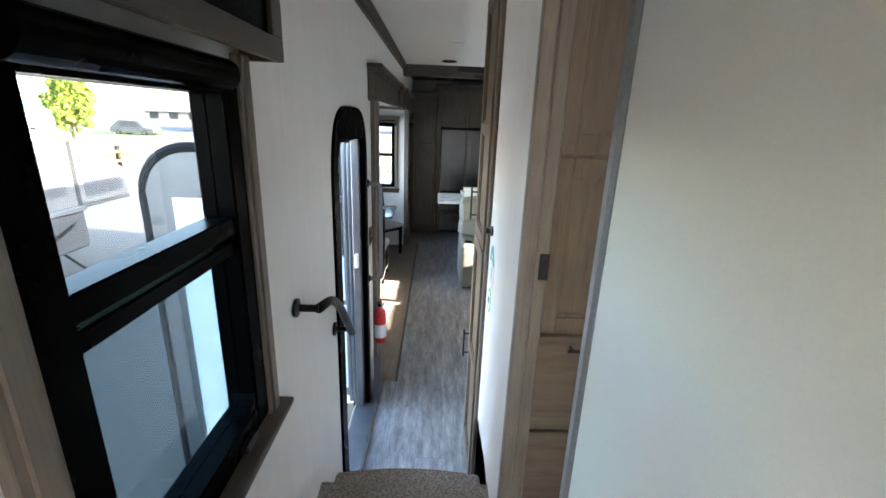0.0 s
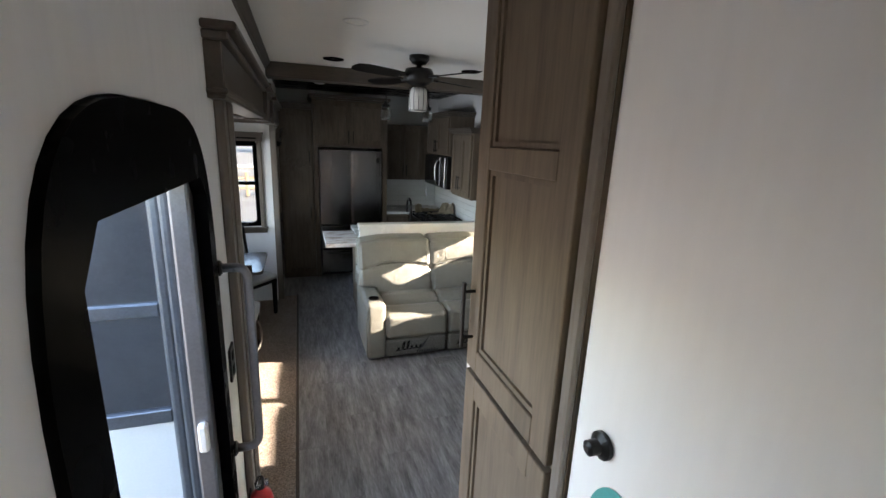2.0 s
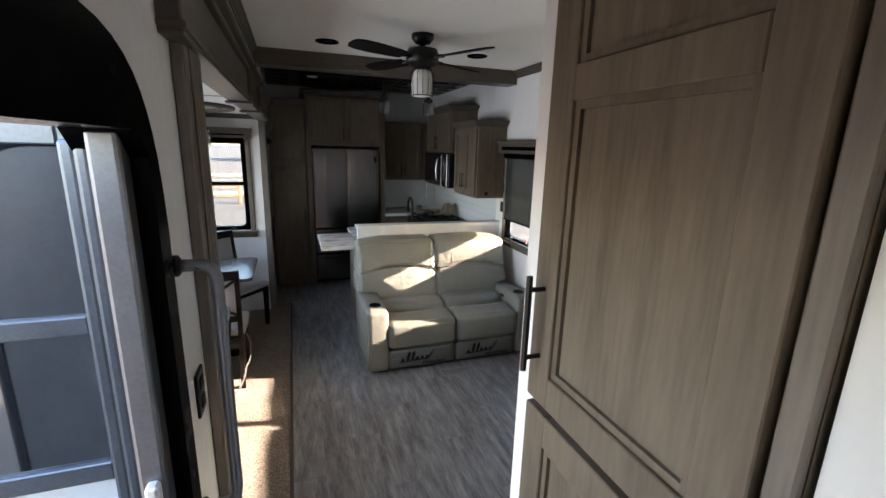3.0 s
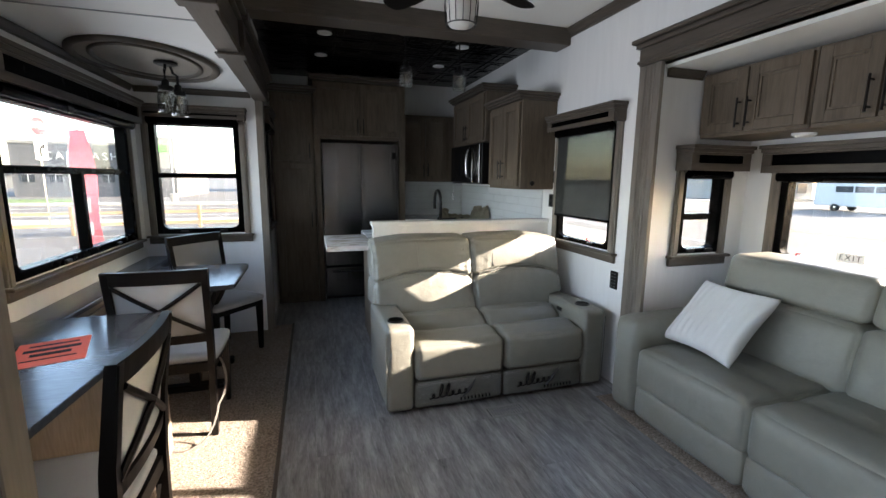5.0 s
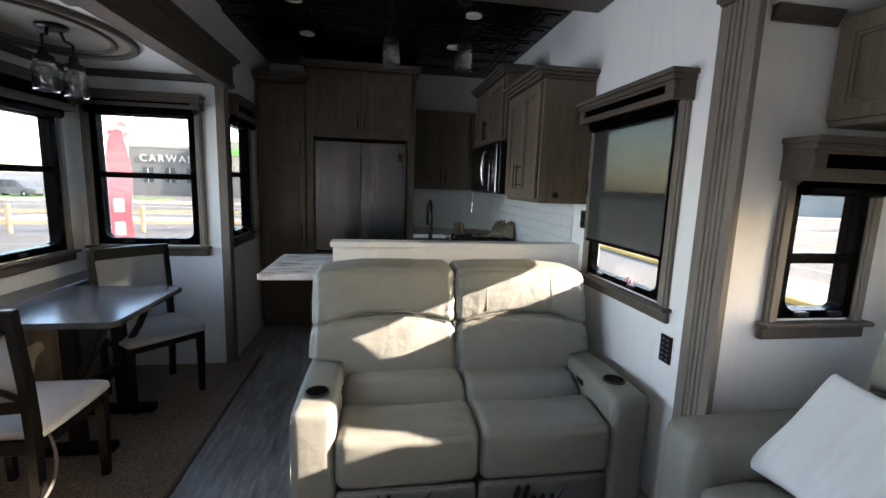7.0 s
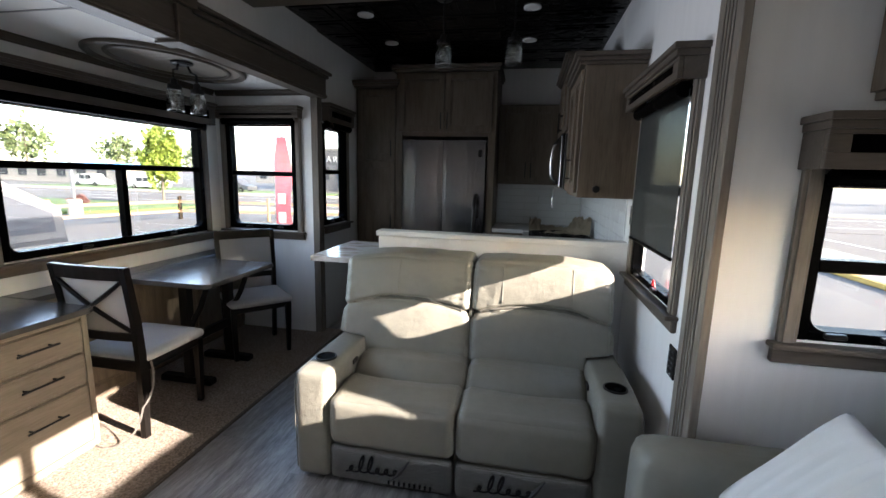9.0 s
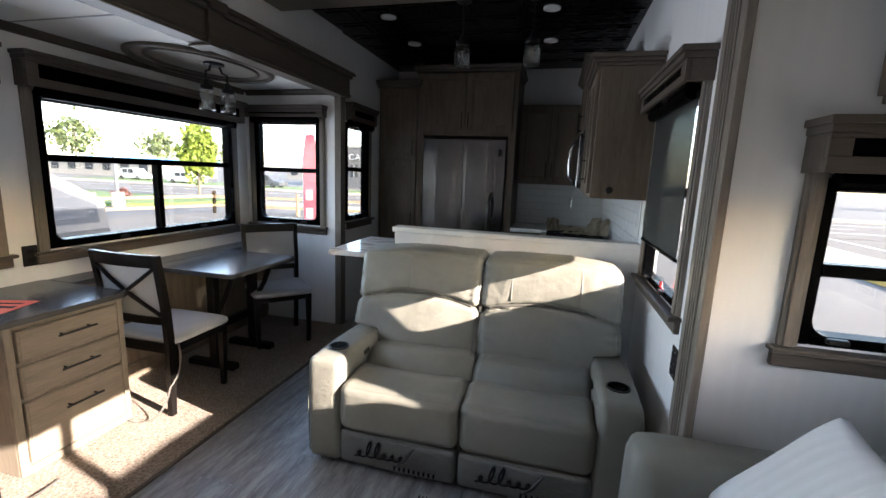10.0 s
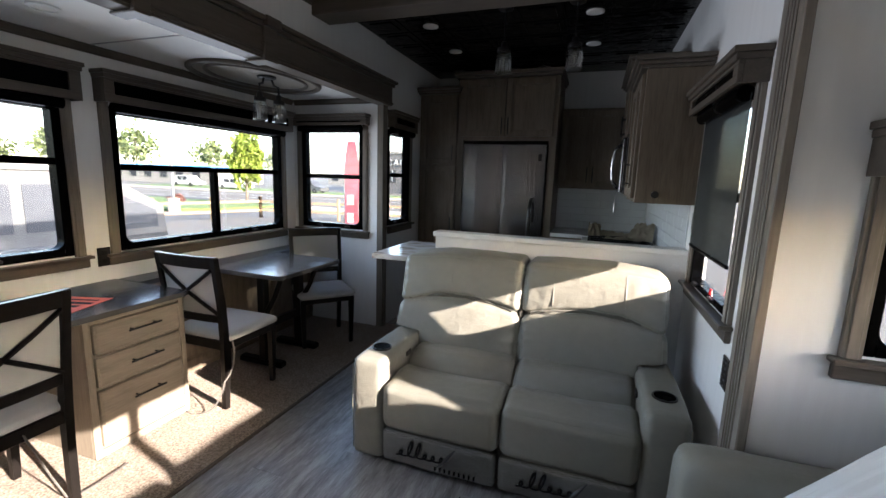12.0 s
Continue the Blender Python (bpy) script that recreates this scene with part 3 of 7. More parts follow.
structure("ceiling_slide_right", box(RX + T, RS0 - T, 2.08, RSX + T, RS1 + T, 2.15), CEILING_WHITE, "white sofa slide-out ceiling", "ceiling")
structure("wall_kitchen_back", box(LX - 0.1, BACK, -0.12, RX + T, BACK + T, TOP), WALL, "white back wall of the kitchen", "wall")
structure("wall_living_front", box(0.275, 3.06, -0.12, RX, 3.17, TOP), WALL, "white wall between the living room and the shower", "wall")

structure("ceiling_living", boxes([(LX, 3.0, CEIL, RX, 6.36, CEIL + 0.08), (LX, -1.6, CEIL, 0.95, 3.0, CEIL + 0.08), (0.95, -1.6, CEIL, RX, 2.42, CEIL + 0.08), (1.75, 2.42, CEIL, RX, 3.0, CEIL + 0.08), (0.95, 2.42, CEIL, 1.10, 3.0, CEIL + 0.08)]), CEILING_WHITE, "cream ceiling over the living room and hall", "ceiling")


def tin_ceiling():
    bm = bmesh.new()
    add_box(bm, LX - 0.06, 6.36, 2.60, RX + 0.06, BACK + 0.06, 2.68)
    n = 0.305
    y = 6.62
    while y < BACK - 0.1:
        x = LX + 0.02
        while x < RX - 0.1:
            add_box(bm, x + 0.01, y + 0.01, 2.594, min(x + n - 0.01, RX - 0.02), y + n - 0.01, 2.602, 0.003)
            add_box(bm, x + 0.06, y + 0.06, 2.588, min(x + n - 0.06, RX - 0.05), y + n - 0.06, 2.595, 0.003)
            x += n
        y += n
    return structure("ceiling_kitchen", bm, TIN, "black pressed-tin kitchen ceiling", "ceiling")


tin_ceiling()
structure("beam_ceiling", box(LX + 0.002, 6.36, 2.455, RX - 0.002, 6.56, 2.60, 0.006), TRIM_X, "dark-stained wooden ceiling beam", "beam")


def moulding_profile(h, d):
    return [(0, 0), (d, 0), (d, -h * 0.18), (d * 0.8, -h * 0.3), (d * 0.45, -h * 0.72), (d * 0.25, -h * 0.8), (d * 0.25, -h), (0, -h)]


def crown(name, axis, at, out, lo, hi, z, h=0.065, d=0.045, material=None, label="dark wooden crown moulding"):
    pts = [(at + out * a, z + b) for a, b in moulding_profile(h, d)]
    bm = bmesh.new()
    add_prism(bm, pts, "y" if axis == "x" else "x", lo, hi)
    return structure(name, bm, material or (TRIM_Y if axis == "x" else TRIM_X), label, "trim")


crown("trim_crown_left", "x", LX + 0.001, 1, -1.5, 6.36, CEIL - 0.002)
crown("trim_crown_right", "x", RX - 0.001, -1, 3.18, 6.36, CEIL - 0.002)
crown("trim_slide_end", "y", SE - 0.001, -1, SL + 0.02, LX - 0.08, 2.119, 0.045, 0.03)
crown("trim_slide_window", "x", SL + 0.001, 1, S0 - 0.2, SE - 0.03, 2.119, 0.045, 0.03)
crown("trim_sofa_end", "y", RS1 - 0.001, -1, RX + 0.07, 2.28, 2.079, 0.05, 0.03)


def fluted_post(name, axis, x0, x1, y0, y1, z0, z1, face, out, label, n=5):
    """A door casing with grooves down its face."""
    bm = bmesh.new()
    add_box(bm, x0, y0, z0, x1, y1, z1, 0.003)
    lo, hi = (y0, y1) if axis == "x" else (x0, x1)
    w = 0.012
    mid = (lo + hi) / 2
    for k in range(n):
        a = mid + (k - (n - 1) / 2) * 0.024 - w / 2
        if axis == "x":
            add_box(bm, face, a, z0, face + out * 0.005, a + w, z1, 0.002)
        else:
            add_box(bm, a, face, z0, a + w, face + out * 0.005, z1, 0.002)
    return structure(name, bm, TRIM_V, label, "trim")


fluted_post("trim_post_entry", "x", LX + 0.001, LX + 0.03, 3.665, 3.88, -0.006, 2.06, LX + 0.03, 1, "grooved wooden casing beside the entry door", 5)
structure("trim_post_entry_return", box(LX - 0.06, 3.702, -0.006, LX, 3.876, 2.06, 0.003), TRIM_V, "wooden return of the casing beside the entry door", "trim")
fluted_post("trim_post_kitchen", "x", LX - 0.05, LX + 0.012, SE - 0.004, SE + 0.08, -0.006, 2.13, LX + 0.012, 1, "narrow wooden casing at the end of the dining slide-out", 2)
fluted_post("trim_post_sofa", "x", RX - 0.03, RX - 0.001, 5.375, 5.548, -0.006, 2.11, RX - 0.03, -1, "grooved wooden casing beside the sofa slide-out", 4)


def header(name, x, out, y0, y1, z0, z1, label):
    """A slide-out header: a deep board with a cap and a bead, its ends returned to the wall."""
    bm = bmesh.new()
    d = out
    add_box(bm, x - d * 0.06, y0 + 0.03, z0, x + d * 0.05, y1 - 0.03, z1 - 0.05, 0.004)
    add_box(bm, x - d * 0.001, y0 + 0.015, z1 - 0.05, x + d * 0.07, y1 - 0.015, z1 - 0.025, 0.004)
    add_box(bm, x - d * 0.001, y0, z1 - 0.025, x + d * 0.095, y1, z1, 0.006)
    add_box(bm, x - d * 0.001, y0 + 0.02, z0 + 0.012, x + d * 0.058, y1 - 0.02, z0 + 0.03, 0.004)
    return structure(name, bm, TRIM_Y, label, "trim")


header("trim_header_dining", LX, 1, 3.55, SE + 0.12, 2.06, 2.27, "dark wooden header over the dining slide-out")
for y, w in ((5.17, 0.035), (5.90, 0.05)):
    structure("trim_header_joint", boxes([(LX + 0.051, y - w, 2.055, LX + 0.075, y + w, 2.222), (LX + 0.071, y - w * 1.15, 2.222, LX + 0.101, y + w * 1.15, 2.274), (LX - 0.07, y - w, 2.046, LX + 0.075, y + w, 2.057)], 0.003), TRIM_Y, "dark wooden joint cover on the dining header", "trim")
structure("trim_ceiling_seam", box(SL + 0.035, 5.590, 2.116, LX - 0.075, 5.600, 2.1195), VENT_GREY, "thin seam strip across the slide-out ceiling", "trim")
header("trim_header_sofa", RX, -1, 3.18, 5.565, 2.10, 2.25, "dark wooden header over the sofa slide-out")

# hall, bathroom front and steps
structure("wall_hall_right", box(0.25, 1.985, -0.12, 0.291, 2.62, CEIL), WALL, "white hall wall with stickers", "wall")
structure("wall_bath_panel", box(0.255, 0.05, UP - 0.1, 0.295, 1.408, CEIL), DOOR_PALE, "pale panel wall beside the upper hall", "wall")
structure("trim_bath_panel_edge", box(0.247, 1.404, UP, 0.303, 1.432, CEIL, 0.006), GREYMETAL, "grey metal edge strip of the pale panel", "trim")
structure("wall_bath_header", box(0.27, 1.465, 2.503, 0.31, 1.983, CEIL), WALL, "white wall over the bathroom doorway", "wall")
structure("wall_front", box(LX - T, -1.66, UP - 0.1, RX + T, -1.6, CEIL), WALL, "white front wall behind the walker", "wall")
structure("wall_hall_low", box(0.25, 2.0, -0.12, 0.31, 3.06, UP - 0.0), WALL, "white wall below the hall cabinet", "wall")
jamb = thing("door_jamb", (0.26, 1.96, UP), "grey-brown wooden jamb of the bathroom doorway", "door jamb", "", "structure")
part("casing", boxes([(0.248, 1.955, UP, 0.292, 1.983, 2.5), (0.292, 1.968, UP, 0.334, 2.058, 2.5), (0.286, 1.948, UP, 0.294, 1.968, 2.5)], 0.004), TRIM_V, jamb)
part("strike_plate", boxes([(0.306, 1.963, 1.525, 0.335, 1.968, 1.605), (0.316, 1.960, 1.545, 0.328, 1.964, 1.585)], 0.002), METAL_BLACK, jamb, "black strike plate")

steps = thing("entry_steps", (-0.09, 2.4, 0.0), "three beige carpeted steps with rounded noses", "steps", "", "structure")
for k, (ya, yb, zt) in enumerate(((2.19, 2.42, 0.35), (2.39, 2.60, 0.175))):
    bm = bmesh.new()
    x0, x1 = LX + 0.003, 0.248
    n = 10
    pts = [(x0, ya)] + [(x0 + (x1 - x0) * i / n, yb + 0.035 * math.sin(math.pi * i / n)) for i in range(n + 1)] + [(x1, ya)]
    add_prism(bm, pts, "z", -0.005, zt - 0.03)
    part("riser", bm, TRIM_X, steps)
    bm = bmesh.new()
    pts2 = [(x, y + (0.012 if y > ya else 0)) for x, y in pts]
    add_prism(bm, pts2, "z", zt - 0.03, zt)
    bmesh.ops.bevel(bm, geom=[e for e in bm.edges], offset=0.008, segments=2, affect="EDGES")
    part("tread", bm, CARPET, steps, "carpeted tread")

# ---- windows ----
wall_window("window_1", "x", SL, 1, 5.67, 7.17, 0.92, 1.80, "wide black-framed dining window with a rolled blind", 1.44, 6.43, 0.055, 0.19, 0.10)
wall_window("window_2", "x", SL, 1, 3.99, 5.42, 0.93, 1.78, "black-framed window above the desk with a rolled blind", 1.46, 4.7, 0.055, 0.21, 0.10)
wall_window("window_3", "y", SE, -1, -1.29, -0.62, 0.93, 1.87, "black-framed window in the dining end wall", 1.42, None, 0.05, 0.11, 0.08, lip=0.025)
wall_window("window_4", "x", LX - 0.02, 1, 7.50, 8.00, 0.97, 1.87, "narrow black-framed kitchen window with dark trim", 1.45, None, 0.05, 0.17, 0.07, trims=(0, 1))
wall_window("window_5", "x", RX, -1, 5.74, 6.42, 0.93, 1.79, "kitchen window with its dark solar shade lowered", 1.40, None, 0.06, 0.135, 0.10, wall=0.04, shade_to=1.14, pull=5.95, lip=0.03, f=0.032)
wall_window("window_6", "y", RS1, -1, 2.205, 2.545, 0.95, 1.47, "small black-framed window beside the long sofa", 1.19, None, 0.055, 0.165, 0.12, f=0.032)
wall_window("window_7", "x", RSX, -1, 3.70, 5.20, 0.92, 1.46, "wide black-framed window behind the long sofa", None, None, 0.06, 0.18, 0.10, pull=5.02)
w7 = bpy.data.objects["window_7"]
part("mullion", box(RSX - 0.012, 4.42, 0.93, RSX + 0.05, 4.47, 1.45, 0.004), BLACK, w7)
wall_window("window_8", "x", LX, 1, 1.20, 1.75, 1.22, 2.06, "large black-framed hall window with a dim lower pane", 1.735, None, 0.055, 0.19, 0.09, dim_lower=True, trims=(1, 1), f=0.062, roll_drop=0.03, roll=0.055, roll_in=0.12)


# ---- entry door ----
def entry_door():
    y0, y1, zt = 2.56, 3.44, 2.01
    d = thing("door_1", (LX, (y0 + y1) / 2, 0.0), "black arched entry frame with an aluminium screen door", "door", "", "structure")
    arch = [(y1, 1.50)]
    for k in range(1, 24):
        a = math.pi * k / 24
        c, e = math.cos(a), math.sin(a)
        arch.append(((y0 + y1) / 2 + (y1 - y0) / 2 * math.copysign(abs(c) ** 0.55, c), 1.50 + 0.508 * e ** 0.55))
    arch.append((y0, 1.50))
    # white corners of the wall above the arch
    bm = bmesh.new()
    for (a, b), (c, e) in zip(arch, arch[1:]):
        add_prism(bm, [(a, b + 0.004), (c, e + 0.004), (c, zt), (a, zt)] if abs(a - c) > 1e-4 else [(a, b), (a - 1e-3, b), (a, zt)], "x", LX - T, LX)
    structure("wall_door_corner", bm, WALL, "white wall corners over the arched door", "wall")
    # black frame: arched head with a straight underside, and two jambs
    bm = bmesh.new()
    head = [(y1 - 0.004, 1.48)] + [(a, b) for a, b in arch[1:-1]] + [(y0 + 0.004, 1.48)] + [(y0 + 0.10, 1.48)] + [(y0 + 0.10, 1.78), (y0 + 0.16, 1.85), (y1 - 0.12, 1.85), (y1 - 0.07, 1.80), (y1 - 0.07, 1.48)]
    add_prism(bm, head, "x", LX - 0.10, LX + 0.012)
    add_box(bm, LX - 0.10, y0 + 0.004, 0.0, LX + 0.012, y0 + 0.10, 1.48)
    add_box(bm, LX - 0.10, y1 - 0.07, 0.0, LX + 0.012, y1 - 0.004, 1.48)
    part("frame", bm, BLACK, d, "black arched door frame")
    bm = bmesh.new()
    add_box(bm, LX - 0.09, y0 + 0.102, -0.03, LX + 0.06, y1 + 0.01, 0.035, 0.01)
    part("threshold", bm, GREYMETAL, d, "grey metal threshold")
    bm = bmesh.new()
    for k, (ya, yb, xa, xb) in enumerate(((3.325, 3.38, -0.45, -0.50), (3.355, 3.39, -0.505, -0.53), (3.375, 3.405, -0.532, -0.56))):
        add_box(bm, xa, ya, 0.035, xb, yb, 1.85 - 0.01 * k, 0.008, 2)
    part("jamb_profile", bm, GREYMETAL, d, "grey aluminium jamb profiles")
    # glazed leaf, swung square to the wall outside the far jamb
    lf = thing("door_3", (-0.85, 3.43, 0.03), "open entry door leaf with dark glass and a white lower panel", "door", "", "structure")
    part("stile", boxes([(-0.575, 3.42, 0.05, -0.54, 3.455, 1.86), (-1.25, 3.42, 0.05, -1.19, 3.455, 1.86)], 0.004), GREYMETAL, lf)
    part("rail", boxes([(-1.19, 3.42, zz, -0.575, 3.455, zz + hh) for zz, hh in ((1.445, 0.04), (1.10, 0.045), (0.755, 0.03), (1.82, 0.04), (0.05, 0.06))], 0.003), GREYMETAL, lf)
    part("glass", boxes([(-1.19, 3.432, 1.145, -0.575, 3.438, 1.445), (-1.19, 3.432, 1.485, -0.575, 3.438, 1.82)]), DOOR_GLASS, lf, "dark reflective glass")
    part("lower_panel", boxes([(-1.19, 3.43, 0.11, -0.575, 3.44, 0.755), (-1.19, 3.43, 0.785, -0.575, 3.44, 1.10)]), WHITE_PLASTIC, lf, "white lower panel")
    part("latch", boxes([(-0.60, 3.40, 0.70, -0.55, 3.42, 0.76), (-0.485, 3.30, 1.06, -0.46, 3.33, 1.15)], 0.006), WHITE_PLASTIC, lf, "pale latch")
    # leaf, swung open outside
    leaf = thing("door_2", (-0.85, 2.56, -0.02), "open outer entry door with a rounded top", "door", "", "structure")
    x0, x1 = -1.20, -0.50
    out = [(x0, 0.0), (x0, 1.62)] + [(x0 + 0.20 - 0.20 * math.cos(a), 1.62 + 0.20 * math.sin(a)) for a in (math.pi / 2 * k / 8 for k in range(1, 9))] + [(x1, 1.82), (x1, 0.0)]
    part("panel", prism(out, "y", 2.555, 2.585), GREYMETAL, leaf)
    part("edge_seal", tube([(a, 2.57, b) for a, b in out], 0.024, 8), RUBBER, leaf, "black rubber edge seal")
    part("inner_skin", box(-1.08, 2.545, 0.1, -0.55, 2.555, 1.62, 0.004), WHITE_PLASTIC, leaf, "cream inner skin")
    return d


entry_door()
gh = thing("grab_handle", (LX, 3.5, 0.9), "grey tubular grab handle beside the entry door", "grab handle")
hp = [(LX + 0.005, 3.475, 1.565), (LX + 0.05, 3.475, 1.565)] + arc((LX + 0.05, 3.475, 1.565), (LX + 0.085, 3.475, 1.565), (LX + 0.085, 3.475, 1.52)) + \
    arc((LX + 0.085, 3.475, 0.98), (LX + 0.085, 3.475, 0.93), (LX + 0.05, 3.475, 0.93)) + [(LX + 0.005, 3.475, 0.93)]
part("bar", tube(hp, 0.014, 12), GREYMETAL, gh, "", True)
for z in (1.565, 0.93):
    part("mount", turned([(0.024, 0.002), (0.024, 0.012), (0.016, 0.018)], (LX, 3.475, z), 14, "x"), METAL_BLACK, gh)

rail = thing("handrail", (LX, 2.25, 1.1), "short black wall handrail above the steps", "handrail")
rp = [(LX + 0.075, 2.03, 1.385), (LX + 0.078, 2.14, 1.36)] + arc((LX + 0.078, 2.14, 1.36), (LX + 0.078, 2.25, 1.33), (LX + 0.078, 2.38, 1.185)) + [(LX + 0.075, 2.53, 1.035)]
part("bar", tube(rp, 0.016, 12), METAL_BLACK, rail, "", True)
for y, z in ((2.03, 1.385), (2.50, 1.066)):
    part("bracket", turned([(0.03, 0.002), (0.03, 0.01), (0.012, 0.016), (0.012, 0.075)], (LX, y, z), 14, "x"), METAL_BLACK, rail)


# ---- living room ----


def lean(bm, k, z0, top=1.0):
    """Leans a stuffed back away from the seat."""
    for v in bm.verts:
        v.co.y += k * (v.co.z - z0)
    return bm


CANVAS_DARK = mottled("dark_grey_print", (0.05, 0.05, 0.05), 0.6, 0.0, 9.0, 0.1)


def loveseat():
    t = thing("loveseat", (1.09, 6.0, 0.0), "greige leather two-seat recliner with plastic-wrapped footrests", "sofa")
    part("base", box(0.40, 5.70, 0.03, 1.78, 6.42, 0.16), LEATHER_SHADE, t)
    for x0, x1, s in ((0.335, 0.505, 1), (1.675, 1.845, -1)):
        bm = cushion(x0, 5.60, 0.02, x1, 6.30, 0.545, 0.007, 0.032, 16, 0.002, x0)
        for v in bm.verts:                       # the top dips towards the back, and the front leans out a little
            if v.co.z > 0.4:
                v.co.z -= 0.02 * max(0.0, (v.co.y - 5.9) / 0.4)
        a = part("armrest", bm, LEATHER, t, "", True)
        cx = (x0 + x1) / 2
        cup = part("cup_holder", turned([(0.050, -0.01), (0.052, 0.0), (0.050, 0.005), (0.045, 0.005), (0.043, 0.001), (0.043, -0.01)], (cx, 5.76, 0.551), 28), METAL_BLACK, a, "black cup holder", True)
        part("well", turned([(0.0435, -0.01), (0.0435, 0.0022), (0.001, 0.0018)], (cx, 5.76, 0.551), 28), BLACK, cup, "dark well of the cup holder")
        sx = cx + s * 0.0915
        part("switch", boxes([(sx - 0.006, 5.87, 0.468, sx + 0.003, 5.93, 0.494)], 0.003), METAL_BLACK, a, "black recliner switch")
        part("piping", tube([(cx - s * 0.083, 5.612, 0.05), (cx - s * 0.083, 5.604, 0.30), (cx - s * 0.083, 5.608, 0.50)], 0.003, 6), LEATHER, a)
    for x0, x1 in ((0.508, 1.084), (1.096, 1.672)):
        xm = (x0 + x1) / 2
        bm = cushion(x0, 5.585, 0.205, x1, 6.15, 0.435, 0.014, 0.040, 56, 0.003, x0 * 3)
        for v in bm.verts:                       # the seam across the seat and the rise behind it
            u = (v.co.x - xm) / 0.29
            if v.co.z > 0.36:
                back = v.co.y - 5.88 + 0.05 * (1 - u * u)
                v.co.z += 0.055 * min(1.0, max(0.0, back / 0.10)) + 0.016 * max(0.0, 1 - abs(back + 0.10) / 0.10)
                v.co.z -= 0.032 * math.exp(-(back / 0.020) ** 2)
                v.co.z += 0.005 * noise.noise(Vector((v.co.x * 34, v.co.y * 12, 1))) * max(0.0, 1 - abs(back - 0.03) / 0.12)
        part("seat", bm, LEATHER, t, "", True)
        f = part("footrest", cushion(x0 + 0.004, 5.60, 0.03, x1 - 0.004, 5.69, 0.196, 0.006, 0.02, 12, 0.002, x1), LEATHER, t, "", True)
        film = part("wrap", cushion(x0 + 0.0, 5.594, 0.028, x1, 5.70, 0.199, 0.006, 0.02, 22, 0.005, x1 + 2), FILM, f, "clear plastic wrap", True)
        film.visible_shadow = False
        # dark maker's mark, kept as plain looping strokes
        yy, zc, xa = 5.583, 0.100, x0 + 0.085
        bm = bmesh.new()
        pts = []
        for k in range(97):
            q = k / 96
            tall = 0.058 * math.exp(-((q - 0.25) / 0.045) ** 2) + 0.058 * math.exp(-((q - 0.415) / 0.045) ** 2)
            rise = (0.026 + tall) * (0.5 - 0.5 * math.cos(q * 2 * math.pi * 6))
            pts.append((xa + 0.25 * q + 0.016 * math.sin(q * 2 * math.pi * 6) + 0.25 * rise, yy, zc - 0.010 + 0.012 * q + rise))
        add_tube(bm, pts, [0.0032 + 0.0022 * abs(math.sin(k * 0.2)) for k in range(97)], 6)
        part("printed_mark", bm, RUBBER, f, "dark printed strokes")
        bm = bmesh.new()
        add_tube(bm, [(xa + 0.21, yy, zc - 0.030), (xa + 0.255, yy, zc + 0.02), (xa + 0.30, yy, zc + 0.085)], [0.002, 0.012, 0.002], 6)
        part("printed_mark", bm, CANVAS_DARK, f, "grey printed flourish")
        bm = bmesh.new()
        for k in range(9):
            add_box(bm, xa + 0.20 + k * 0.024, yy, zc - 0.046, xa + 0.209 + k * 0.024, yy + 0.003, zc - 0.026)
        tagged(part("printed_mark", bm, RUBBER, f, "row of small dark bars"), kind="stuff")

    def gather(v, x0, x1, zj, seed):
        """Small folds where the leather is drawn in at the joint and the sides."""
        side = max(0.0, 1 - min(v.co.x - x0, x1 - v.co.x) / 0.13)
        joint = max(0.0, 1 - abs(v.co.z - zj) / 0.10)
        v.co.y -= 0.010 * noise.noise(Vector((v.co.x * 9, seed, v.co.z * 42))) * side
        v.co.y -= 0.008 * noise.noise(Vector((v.co.x * 38, seed, v.co.z * 11))) * joint

    def arch_of(x, xm):
        return 0.055 * (1 - ((x - xm) / 0.36) ** 2) - 0.03
    for x0, x1 in ((0.345, 1.068), (1.082, 1.805)):
        xm = (x0 + x1) / 2
        bm = cushion(x0, 6.06, 0.40, x1, 6.37, 0.728, 0.026, 0.035, 40, 0.004, x0 * 5)
        for v in bm.verts:
            v.co.z += arch_of(v.co.x, xm) * min(1.0, max(0.0, (v.co.z - 0.56) / 0.15))
            if v.co.z < 0.55 and (v.co.x < 0.50 or v.co.x > 1.68):
                v.co.x = min(max(v.co.x, 0.50), 1.68)
            gather(v, x0, x1, 0.73, 3)
        part("backrest", lean(bm, 0.30, 0.45), LEATHER, t, "", True)
        bm = cushion(x0 + 0.003, 6.06, 0.738, x1 - 0.003, 6.33, 0.985, 0.020, 0.030, 40, 0.004, x0 * 7)
        for v in bm.verts:
            v.co.z += arch_of(v.co.x, xm) * min(1.0, max(0.0, (0.92 - v.co.z) / 0.15))
            v.co.z -= 0.02 * max(0, abs(v.co.x - 1.075) - 0.5) / 0.23
            gather(v, x0, x1, 0.75, 9)
        hd = part("headrest", lean(bm, 0.30, 0.45), LEATHER, t, "", True)
        for fx in (0.44, 0.94) if x0 < 1 else (0.22, 0.72):
            xs = x0 + (x1 - x0) * fx
            line = []
            for k in range(9):
                z = 0.775 + 0.19 * k / 8
                swell = 0.020 * max(0, 1 - (2 * fx - 1) ** 2) ** 0.6 * max(0, 1 - ((z - 0.8615) / 0.1235) ** 2) ** 0.6
                line.append((xs, 6.06 - swell + 0.0005 + 0.30 * (z - 0.45), z))
            part("seam", tube(line, 0.003, 6), LEATHER, hd, "", True)
